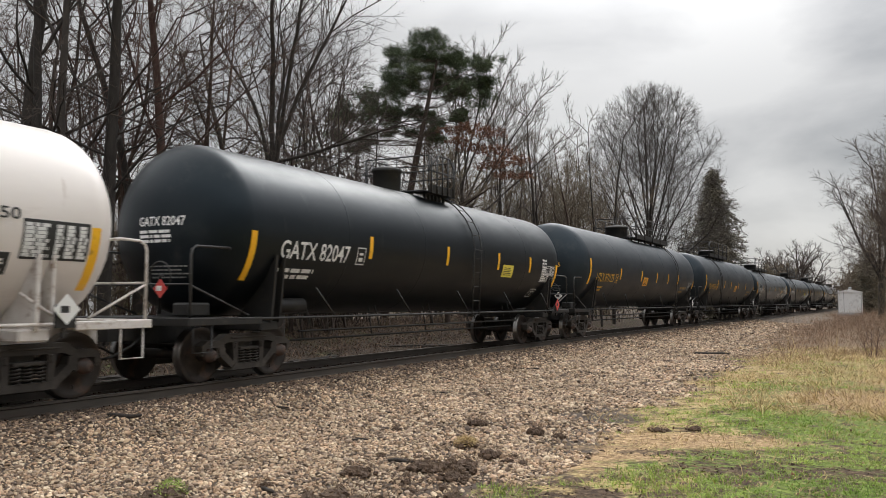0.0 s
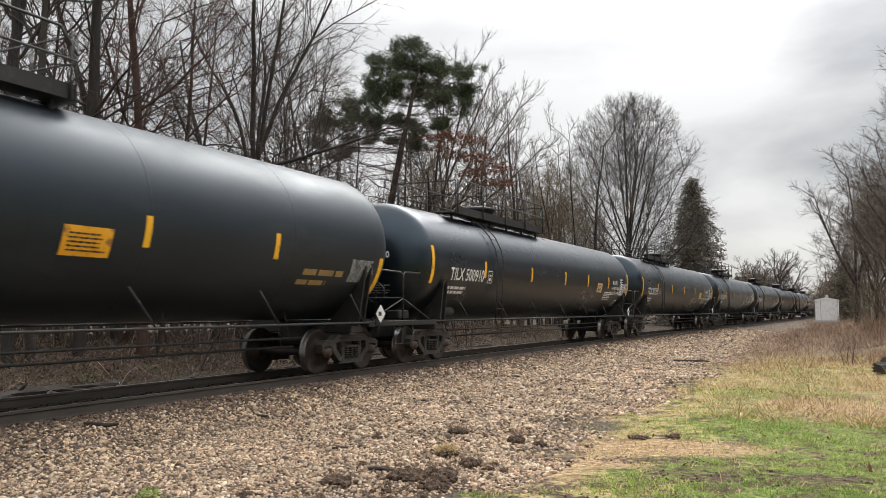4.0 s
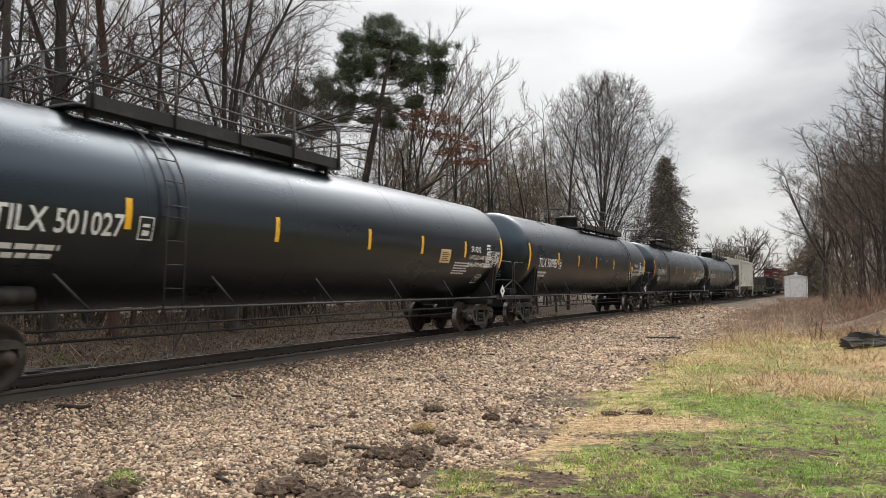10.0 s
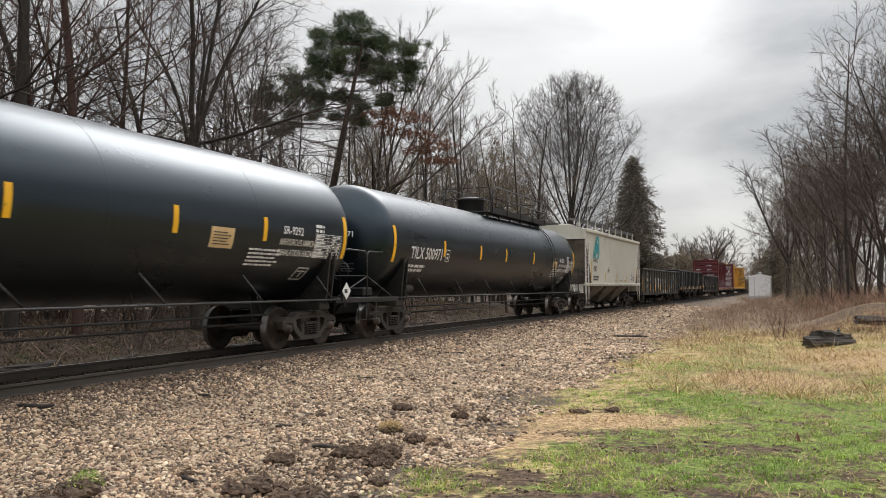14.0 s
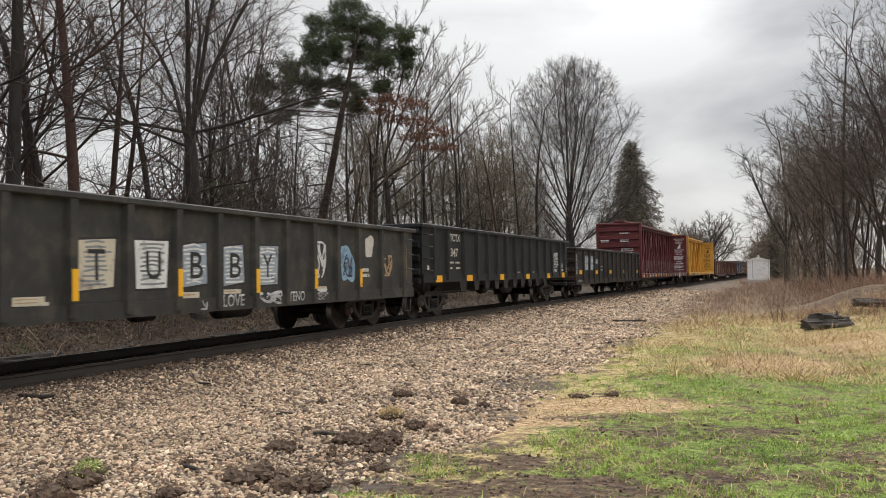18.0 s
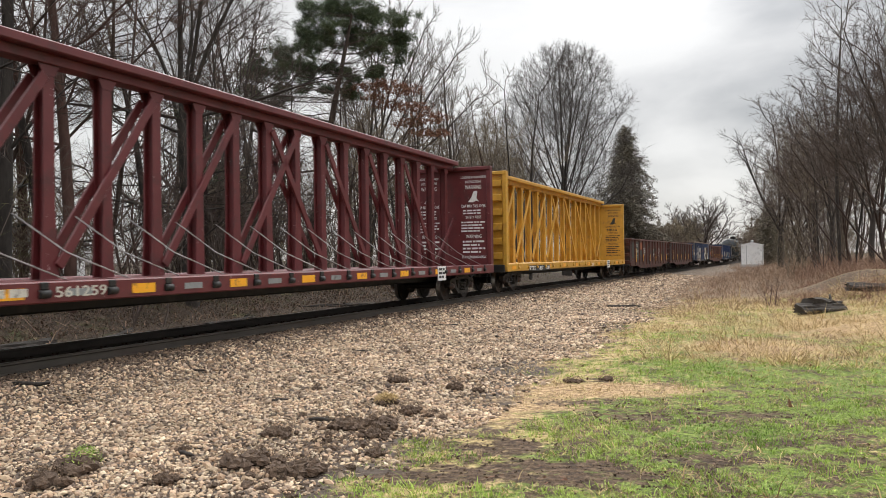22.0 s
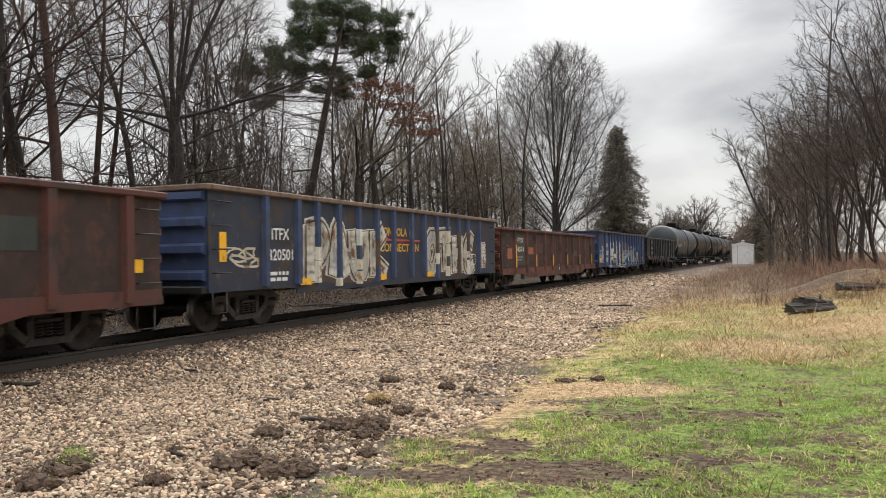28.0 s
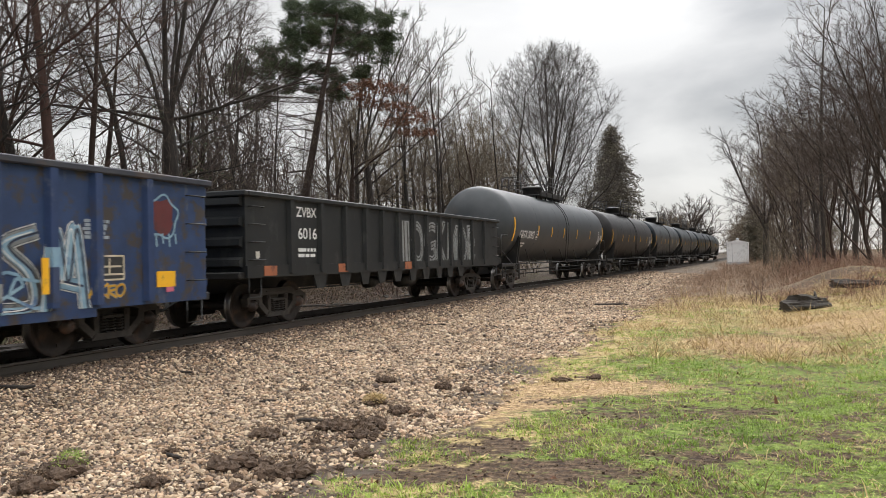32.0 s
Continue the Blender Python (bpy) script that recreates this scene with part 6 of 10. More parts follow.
    # bulkheads
    for g in (-1, 1):
        yb = g * (h - 0.10)
        b = Shape()
        b.box((0, yb, (deck_z + top + 0.06) / 2 - 0.05), (2.9, 0.06, top - deck_z + 0.1))
        part("bulkhead_plate", b, P, car)
        for q in (-1, 1):
            s = Shape()
            s.box((q * 1.46, yb, (1.0 + top + 0.05) / 2), (0.16, 0.26, top + 0.05 - 1.0), bevel=0.02)
            part("bulkhead_post", s, P, car)
        s = Shape()
        s.box((0, yb, top + 0.0), (3.08, 0.30, 0.14), bevel=0.02)
        part("bulkhead_cap", s, P, car)
        for k in range(6):
            z = deck_z + 0.3 + k * 0.55
            s = Shape()
            s.prism([(yb + g * 0.03, z - 0.16), (yb + g * 0.17, z - 0.10), (yb + g * 0.17, z + 0.10), (yb + g * 0.03, z + 0.16)][::g], -1.36, 1.36)
            part("bulkhead_rib", s, P, car)
        s = Shape()
        for o in (0.35, 0.8):
            s.tube([(o, yb + g * 0.24, 1.0), (o, yb + g * 0.24, deck_z + 2.2)], 0.018, n=5)
        for k in range(7):
            s.tube([(0.35, yb + g * 0.24, 1.15 + k * 0.33), (0.8, yb + g * 0.24, 1.15 + k * 0.33)], 0.014, n=4)
        part("ladder", s, M["pipe_black"] if paint == "cb_red" else P, car)
        s = Shape()
        s.box((0, g * (h - 0.1), 0.95), (2.9, 0.4, 0.3), bevel=0.02)
        s.box((0, g * (h + 0.15), 0.86), (0.45, 0.7, 0.36), bevel=0.03)
        part("end_sill", s, M["frame_black"], car)
        for q in (-1, 1):
            s = Shape()
            s.tube([(q * 1.5, g * (h - 0.2), 1.0), (q * 1.5, g * (h - 0.2), 0.45), (q * 1.5, g * (h - 0.62), 0.45), (q * 1.5, g * (h - 0.62), 1.0)], 0.018, n=5)
            part("sill_step", s, M["pipe_black"], car)
    # loading instructions on the inner face of the trailing bulkhead, on both halves
    yf = h - 0.136
    for x0 in (0.36, -1.36):
        for body, z, hh, w in (("LOADING & UNLOADING", 4.22, 0.09, 0.95), ("INSTRUCTIONS", 4.06, 0.09, 0.62), ("WARNING", 3.84, 0.14, 0.62), ("CAR MAY FALL OVER", 3.18, 0.11, 0.92), ("SAFETY FIRST", 2.78, 0.10, 0.6),
                               ("WARNING", 2.08, 0.13, 0.6), ("BETWEEN BULKHEADS", 1.36, 0.09, 0.9)):
            bm = text_shape(body, hh, w, 0.002)
            for v in bm.verts:
                v.co = Vector((x0 + (1.0 - w) / 2 + v.co.x, yf, z + v.co.y))
            finish(bm, "lettering", M[ink], car)
        for z, hh, rows, w in ((2.92, 0.2, 2, 0.8), (2.28, 0.42, 4, 0.95), (1.52, 0.5, 4, 0.85)):
            bm = bars_shape(w, hh, rows, int(z * 10), 0.5)
            for v in bm.verts:
                v.co = Vector((x0 + (1.0 - w) / 2 + v.co.x, yf, z + v.co.y))
            finish(bm, "small_print", M[ink], car)
        bm = bmesh.new()
        for pts in (((0.42, 3.52), (0.52, 3.76), (0.66, 3.76), (0.62, 3.5)), ((0.3, 3.38), (0.42, 3.52), (0.62, 3.5), (0.72, 3.38), (0.6, 3.42), (0.5, 3.36))):
            bm.faces.new([bm.verts.new((x0 + u, yf, v)) for u, v in pts])
        finish(bm, "pictogram", M[ink], car)
    # printing on the leading bulkhead's outer face
    for x0, z, w, hh, rows in ((0.1, 3.85, 0.7, 0.14, 1), (0.15, 3.3, 0.6, 0.2, 2), (0.2, 2.55, 0.9, 0.34, 3), (-1.2, 3.3, 0.6, 0.2, 2)):
        bm = bars_shape(w, hh, rows, int(z * 7), 0.5)
        for v in bm.verts:
            v.co = Vector((x0 + v.co.x, -h - 0.09, z + v.co.y))
        finish(bm, "small_print", M[ink], car)
    for k in range(9):
        y = 0.48 + 2.43 * k
        tile(car, L, y, deck_z - 0.22, 0.5, 0.15, "amber", x=1.566)
        if paint == "cb_red":
            tile(car, L, y + 1.2, deck_z - 0.2, 0.45, 0.1, "spray_grey", x=1.566, name="stencil")
    s = Shape().box((1.575, h - 5.0, deck_z - 0.2), (0.02, 0.6, 0.42))
    pl = part("data_plate", s, M["letter"], car, "white framed data plate")
    panel_bars(pl, 0, h - 5.25, deck_z - 0.36, 0.5, 0.34, 3, "letter_black", 1.588, 5)
    running_gear(car, h - 1.95, h + 0.72)
    CARS.append((car, mid, h - 1.95))
    return car, L


# ---- covered hopper ----
def hopper_car(s0, s1):
    L = s1 - s0
    mid, h = (s0 + s1) / 2, L / 2
    car = thing("hopper_car", "cream covered hopper car with dirty outlet gates", "hopper car")
    B = M["hopper"]
    X = 1.58
    z_sill, z_eave, top = 1.50, 4.14, 4.46
    # the body in cross section; its ends rake in towards the bottom outlet bays
    sec = [(-X, z_sill), (-X, z_eave), (-X + 0.22, z_eave + 0.14), (-0.75, top), (0.75, top), (X - 0.22, z_eave + 0.14), (X, z_eave), (X, z_sill)]
    rake = lambda z: 1.35 * max(0.0, (3.6 - z)) / (3.6 - z_sill) + 0.12
    s = Shape()
    zs = [z_sill, 2.1, 2.7, 3.2, 3.6, z_eave]
    ys = [-1, 1]
    for q in (-1, 1):
        vs, n = [], 15
        for z in zs:
            hh = h - rake(z) ** 0.8 * 0.95
            for i in range(n):
                t = -1 + 2 * i / (n - 1)
                ribbing = 0.015 * math.cos(t * math.pi * 4)
                vs.append((q * (X + ribbing), t * hh, z))
        fs = [(r * n + i, r * n + i + 1, (r + 1) * n + i + 1, (r + 1) * n + i) for r in range(len(zs) - 1) for i in range(n - 1)]
        s.add(vs, fs if q > 0 else [f[::-1] for f in fs], True)
    part("side_sheet", s, B, car)
    s = Shape()
    for g in (-1, 1):
        vs = []
        for z in zs:
            hh = h - rake(z) ** 0.8 * 0.95
            vs += [(-X, g * hh, z), (X, g * hh, z)]
        fs = [(2 * r, 2 * r + 1, 2 * r + 3, 2 * r + 2) for r in range(len(zs) - 1)]
        s.add(vs, fs if g < 0 else [f[::-1] for f in fs])
    part("slope_sheet", s, M["hopper_dirty"], car)
    s = Shape()
    roof = sec[1:7]
    s.prism([(x, z) for x, z in roof], -h + 0.1, h - 0.1, axis="y")
    part("roof", s, B, car)
    for q in (-1, 1):
        s = Shape()
        s.box((q * (X + 0.03), 0, z_eave + 0.02), (0.12, L, 0.17), bevel=0.02)
        part("eave_chord", s, B, car)
        s = Shape()
        s.box((q * (X + 0.0), 0, z_sill - 0.06), (0.16, L, 0.16), bevel=0.02)
        part("side_sill", s, B, car)
        for g in (-1, 1):
            s = Shape()
            for o in (0.06, 0.62):
                s.box((q * (X + 0.02), g * (h - o), (0.95 + z_eave) / 2 - (0.3 if o > 0.5 else 0)), (0.07, 0.06, z_eave - 0.95 - (0.6 if o > 0.5 else 0)), bevel=0.008)
            for k in range(8):
                z = 0.75 + k * 0.36
                s.tube([(q * (X + 0.03), g * (h - 0.06), z), (q * (X + 0.03), g * (h - 0.62), z)], 0.016, n=5)
            for o in (0.06, 0.62):
                s.tube([(q * (X + 0.03), g * (h - o), 1.0), (q * (X + 0.03), g * (h - o), 0.42)], 0.018, n=5)
            part("ladder", s, M["pipe_white"], car)
    for g in (-1, 1):
        part("end_sheet", Shape().box((0, g * (h - 0.03), z_eave - 0.18), (2 * X, 0.05, 0.5)), B, car)
        part("end_deck", Shape().box((0, g * (h - 0.35), 1.42), (2 * X, 0.7, 0.05)), B, car)
        part("end_sill", Shape().box((0, g * (h - 0.1), 1.2), (2.9, 0.16, 0.4), bevel=0.02), B, car)
        s = Shape()
        s.box((0, g * (h - 0.9), 1.0), (0.6, 2.2, 0.5), bevel=0.03)
        s.box((0, g * (h - 1.9), 1.15), (2.6, 0.5, 0.35), bevel=0.02)
        part("bolster_sill", s, M["hopper_dirty"], car)
    # outlet bays
    for k in range(3):
        y = (k - 1) * 3.25
        s = Shape()
        a, b_ = 1.55, 0.45
        top_v = [(-1.5, y - a, z_sill), (1.5, y - a, z_sill), (1.5, y + a, z_sill), (-1.5, y + a, z_sill)]
        low_v = [(-0.5, y - b_, 0.42), (0.5, y - b_, 0.42), (0.5, y + b_, 0.42), (-0.5, y + b_, 0.42)]
        s.add(top_v + low_v, [(0, 4, 5, 1), (1, 5, 6, 2), (2, 6, 7, 3), (3, 7, 4, 0), (4, 7, 6, 5)])
        bay = part("outlet_bay", s, M["hopper_dirty"], car)
        s = Shape()
        s.box((0.55, y, 0.36), (0.9, 1.25, 0.10), bevel=0.02)
        s.tube([(0.9, y - 0.3, 0.42), (1.05, y - 0.3, 0.42)], 0.05, n=8)
        part("outlet_gate", s, M["frame_black"], bay)
    # running boards on stands
    for q in (-1, 1):
        s = Shape()
        s.box((q * 0.95, 0, top + 0.30), (0.55, L + 0.3, 0.05))
        s.box((q * 1.22, 0, top + 0.24), (0.03, L + 0.3, 0.16))
        part("running_board", s, M["roof_walk"], car)
        for k in range(9):
            s = Shape()
            s.box((q * 1.22, -h + 0.3 + k * (L - 0.6) / 8, top + 0.10), (0.07, 0.09, 0.42), bevel=0.01)
            part("board_stand", s, B, car)
    s = Shape()
    for k in range(4):
        s.lathe([(0.0, 0.4), (0.12, 0.4), (0.16, 0.3), (0.17, 0.0)], "z", 16, (0, -h + 2 + k * (L - 4) / 3, top))
    part("roof_hatches", s, B, car)
    # markings
    for y, z, hh, ln in ((1.06, 1.62, 1.05, 0.16), (4.2, 1.55, 0.5, 0.13), (7.0, 1.55, 0.45, 0.13), (9.9, 1.55, 0.4, 0.13), (13.0, 1.6, 0.9, 0.12)):
        bm = bmesh.new()
        bm.faces.new([bm.verts.new(p) for p in ((y, z, 0), (y + ln, z, 0), (y + ln + 0.2 * hh, z + hh, 0), (y + 0.2 * hh, z + hh, 0))])
        on_side(bm, -h, 0, X + 0.022, M["strip_gold"], car, "reflective_strip")
    for k in range(38):
        tile(car, L, 0.75 + 0.34 * k, 1.385, 0.11, 0.055, "frame_black", x=X + 0.083, name="sill_slot")
    tile(car, L, 11.45, 1.72, 0.36, 0.36, "letter_black", x=X + 0.02, name="test_panel")
    panel_bars(car, L, 11.5, 1.76, 0.26, 0.28, 3, "letter", X + 0.026, 5, 0.8)
    panel_text(car, L, "ASHX", 1.72, 2.58, 0.29, 0.9, "letter_black", X + 0.02)
    panel_text(car, L, "1087", 1.64, 2.12, 0.29, 0.75, "letter_black", X + 0.02)
    panel_bars(car, L, 1.66, 1.62, 1.15, 0.3, 2, "letter_black", X + 0.02)
    for y, z, w, hh in ((5.0, 2.35, 0.3, 0.02), (5.0, 2.07, 0.3, 0.02), (5.0, 2.07, 0.02, 0.3), (5.28, 2.07, 0.02, 0.3), (5.08, 2.18, 0.14, 0.08)):
        tile(car, L, y, z, w, hh, "letter_black", x=X + 0.022, name="class_box")
    for y, w in ((6.9, 0.4), (8.0, 0.9), (9.3, 0.7)):
        panel_bars(car, L, y, 1.62, w, 0.09, 1, "spray_tan", X + 0.02, int(y * 3), 0.7)
    panel_bars(car, L, 12.0, 1.65, 0.5, 0.3, 3, "letter_black", X + 0.02, 7)
    legs = (((1.74, 2.96), (2.1, 3.42), (2.42, 3.84), (2.62, 4.0), (2.8, 3.98), (2.88, 3.75), (2.9, 3.3), (2.86, 3.02), (2.76, 2.97)), ((2.08, 2.98), (2.35, 3.32), (2.55, 3.6), (2.62, 3.55), (2.6, 3.2)))
    on_side(strokes([smooth(p) for p in legs], 0.1), -h, -0.1, X + 0.022, M["teal"], car, "painted_emblem", "teal painted triangular emblem")
    running_gear(car, h - 1.35, h + 0.45)
    CARS.append((car, mid, h - 1.35))
    return car


CARS = []


# ---- trees ----
class Skeleton:
    """Grows a bare tree: stems drawn first, then shoots that spread until they have filled the crown's volume."""

    def __init__(self, seed):
        self.rs = np.random.RandomState(seed)
        self.p, self.par = [], []

    def stem(self, start, direction, length, wander=0.1, lift=0.0, step=0.5, parent=-1, bend=(0, 0, 0)):
        """A wandering stem; start is a point, or None to go on from node number parent."""
        d = np.array(direction, dtype=float)
        d /= np.linalg.norm(d)
        if parent < 0:
            self.p.append(np.array(start, dtype=float))
            self.par.append(-1)
            parent = len(self.p) - 1
        ids = [parent]
        p = self.p[parent]
        for _ in range(max(1, int(length / step))):
            d = d + self.rs.normal(0, wander, 3) + np.array((0, 0, lift)) + np.array(bend)
            d /= np.linalg.norm(d)
            p = p + d * step
            self.p.append(p)
            self.par.append(ids[-1])
            ids.append(len(self.p) - 1)
        return ids

    def fill(self, goals, step=0.4, reach=3.0, kill=0.6, rounds=60, keep=0.7, lift=0.05, jitter=0.12, ahead=-0.4, fan=0.0):
        """Shoots grow towards the free goals nearest to them."""
        P, par = np.array(self.p), list(self.par)
        D = np.zeros_like(P)
        for i in range(len(P)):
            D[i] = P[i] - P[par[i]] if par[i] >= 0 else (0, 0, 1)
        D /= np.linalg.norm(D, axis=1, keepdims=True) + 1e-9
        G = np.array(goals)
        best, who = np.full(len(G), 1e9), np.zeros(len(G), dtype=int)
        fresh = np.arange(len(P))
        for _ in range(rounds):
            for c in range(0, len(fresh), 400):
                ids = fresh[c:c + 400]
                d2 = ((G[:, None] - P[None, ids]) ** 2).sum(-1)
                k = d2.argmin(1)
                m = d2[np.arange(len(G)), k]
                up = m < best
                best[up], who[up] = m[up], ids[k[up]]
            alive = best > kill * kill
            G, best, who = G[alive], best[alive], who[alive]
            act = best < reach * reach
            if not act.any():
                break
            v = G[act] - P[who[act]]
            v /= np.linalg.norm(v, axis=1, keepdims=True)
            ok = (v * D[who[act]]).sum(1) > ahead
            if not ok.any():
                break
            act[np.where(act)[0][~ok]] = False
            v = v[ok]
            acc = np.zeros_like(P)
            np.add.at(acc, who[act], v)
            ids = np.unique(who[act])
            a = acc[ids] / (np.linalg.norm(acc[ids], axis=1, keepdims=True) + 1e-9)
            out = P[ids] - np.array((0, 0, 2.0))
            a = a + keep * D[ids] + fan * out / np.linalg.norm(out, axis=1, keepdims=True) + np.array((0, 0, lift)) + self.rs.normal(0, jitter, a.shape)
            a /= np.linalg.norm(a, axis=1, keepdims=True) + 1e-9
            q = P[ids] + a * step
            fresh = np.arange(len(P), len(P) + len(q))
            P, D = np.concatenate([P, q]), np.concatenate([D, a])
            par += list(ids)
        self.p, self.par, self.d = P, np.array(par), D

    def close(self):
        """Ends the growth: directions of all nodes."""
        self.p, self.par = np.array(self.p), np.array(self.par)
        self.d = self.p - self.p[np.maximum(self.par, 0)]
        self.d /= np.linalg.norm(self.d, axis=1, keepdims=True) + 1e-9

    def build(self, thick, thin, twig_len=0.5, twig_r=0.005, per=2.0, fine=4, droop=0.0):
        """Two shapes: the trunk with its limbs, and the crown of shoots and twigs."""
        P, par = self.p, self.par
        n = len(P)
        kids = [[] for _ in range(n)]
        for i in range(n):
            if par[i] >= 0:
                kids[par[i]].append(i)
        leaves = np.zeros(n)
        for i in range(n - 1, -1, -1):
            if not kids[i]:
                leaves[i] = 1
            if par[i] >= 0:
                leaves[par[i]] += leaves[i]
        R = thin + (thick - thin) * ((leaves - 1) / leaves.max()) ** 0.6
        wood, crown = Shape(), Shape()
        todo = [[i] for i in range(n) if par[i] < 0]
        while todo:
            ch = todo.pop()
            i = ch[-1]
            while kids[i]:
                big = max(kids[i], key=lambda j: leaves[j])
                for j in kids[i]:
                    if j != big:
                        todo.append([i, j])
                ch.append(big)
                i = big
            r = [float(R[j]) for j in ch]
            r[0] = min(r[0], r[1] * 1.15) if len(ch) > 1 and par[ch[0]] >= 0 else r[0]
            if len(ch) < 2:
                continue
            ch_p, ch_r = [P[j] for j in ch], r
            if r[0] < 0.03 and len(ch) > 3:
                sel = sorted(set(list(range(0, len(ch), 2)) + [len(ch) - 1]))
                ch_p, ch_r = [ch_p[k] for k in sel], [r[k] for k in sel]
            ch_r[-1] *= 0.55
            s = 10 if r[0] > 0.12 else 6 if r[0] > 0.05 else 4 if r[0] > 0.02 else 3
            (wood if r[0] > 0.03 else crown).tube(ch_p, ch_r, s, caps=False)
        src = np.where(leaves <= fine)[0]
        src = np.repeat(src, int(math.ceil(per)))
        src = src[self.rs.rand(len(src)) < per / math.ceil(per)]
        m = len(src)
        if m:
            d = self.d[src] + self.rs.normal(0, 0.55, (m, 3)) + np.array((0, 0, 0.1 - droop))
            d /= np.linalg.norm(d, axis=1, keepdims=True)
            u = np.cross(d, self.rs.normal(size=(m, 3)))
            u /= np.linalg.norm(u, axis=1, keepdims=True) + 1e-9
            w = np.cross(d, u)
            o = P[src]
            ring = [o + twig_r * (math.cos(a) * u + math.sin(a) * w) for a in (0, 2.094, 4.189)]
            tip = o + d * (twig_len * self.rs.uniform(0.4, 1.25, (m, 1)))
            self.twig_v = np.stack(ring + [tip], 1).reshape(-1, 3)
            self.twig_f = (np.arange(m)[:, None, None] * 4 + np.array([(0, 1, 3), (1, 2, 3), (2, 0, 3)])[None]).reshape(-1, 3)
        return wood, crown


def egg(rs, n, centre, size, floor=-99.0, shell=0.0):
    """n points in an egg; shell pushes them towards its skin."""
    d = rs.normal(size=(n, 3))
    d /= np.linalg.norm(d, axis=1, keepdims=True)
    r = rs.rand(n, 1) ** (1 / 3.0)
    r = shell + (1 - shell) * r
    g = d * r * np.array(size) + np.array(centre)
    return g[g[:, 2] > floor]


def tree_thing(name, sk, wood, twig, label, category="tree", **build):
    w, c = sk.build(**build)
    t = thing(name, label, category)
    part("trunk", w if w.f else c, M[wood], t)
    c2 = c if w.f else Shape()
    k = len(c2.v)
    c2.v += [tuple(p) for p in sk.twig_v]
    c2.f += [tuple(k + int(i) for i in f) for f in sk.twig_f]
    c2.s += [False] * len(sk.twig_f)
    c2.m += [0] * len(sk.twig_f)
    part("crown", c2, M[twig], t)
    return t


def ramify(sk, node, d, length, level, plan, inside=None):
    """A limb and its side branches: each order is shorter, finer and set off at an angle, and bends back up towards the light."""
    rs = sk.rs
    count, angle, ratio, wander, lift = plan[level]
    if inside is not None:
        q = 0.0
        p = np.array(sk.p[node])
        dn = np.array(d, dtype=float) / np.linalg.norm(d)
        while q < length and inside(p + dn * q):
            q += 0.3
        length = q
    if length < 0.45:
        return
    step = max(0.22, length / (7 if inside else 15, 5 if inside else 8, 4, 3)[min(level, 3)])
    ids = sk.stem(None, d, length, wander, lift, step, node)
    if level + 1 >= len(plan):
        return
    n = max(2, int(round(count * rs.uniform(0.8, 1.2))))
    spin = rs.uniform(0, 6.28)
    for j in range(n):
        u = 0.22 + 0.76 * (j + rs.rand()) / n
        k = min(len(ids) - 1, max(1, int(round(u * (len(ids) - 1)))))
        t = np.array(sk.p[ids[k]]) - np.array(sk.p[ids[k - 1]])
        t /= np.linalg.norm(t) + 1e-9
        a = np.cross(t, (0.0, 0.0, 1.0) if abs(t[2]) < 0.95 else (1.0, 0.0, 0.0))
        a /= np.linalg.norm(a)
        b = np.cross(t, a)
        spin += 2.4 + rs.uniform(-0.4, 0.4)
        off = radians(angle * rs.uniform(0.7, 1.3))
        dd = t * math.cos(off) + (a * math.cos(spin) + b * math.sin(spin)) * math.sin(off)
        ramify(sk, ids[k], dd, length * ratio * (1.25 - 0.75 * u) * rs.uniform(0.7, 1.25), level + 1, plan, inside)


def round_tree(h, wide, seed):
    """A short trunk that breaks into many rising limbs whose twigs end at a dome."""
    sk = Skeleton(seed)
    rs = sk.rs

    def inside(p):
        x, y, z = p
        a = math.atan2(y, x)
        w = wide * (1 + 0.06 * math.sin(3 * a + 1) + 0.05 * math.sin(7 * a))
        r = w * (math.sqrt(max(0.0, 1 - ((z / h - 0.56) / 0.44) ** 2)) if z > 0.56 * h else min(1.0, max(0.14, (z / h - 0.02) / 0.34)))
        return x * x + y * y < r * r

    tr = sk.stem((0, 0, -0.3), (0, 0, 1), h * 0.5, 0.015, 0.0)
    plan = ((9, 34, 0.46, 0.035, 0.028), (6, 38, 0.46, 0.05, 0.03), (4, 40, 0.5, 0.06, 0.03), (0, 0, 0, 0.07, 0.03))
    k = 32
    for i in range(k):
        u = (i + rs.rand()) / k
        a, spin = radians(66 - 58 * u + rs.uniform(-8, 8)), 2.4 * i + rs.uniform(-0.4, 0.4)
        base = tr[int((len(tr) - 1) * (0.26 + 0.72 * u ** 1.1))]
        ramify(sk, base, (math.sin(a) * math.cos(spin), math.sin(a) * math.sin(spin), math.cos(a)), h * 0.8, 0, plan, inside)
    sk.close()
    return sk


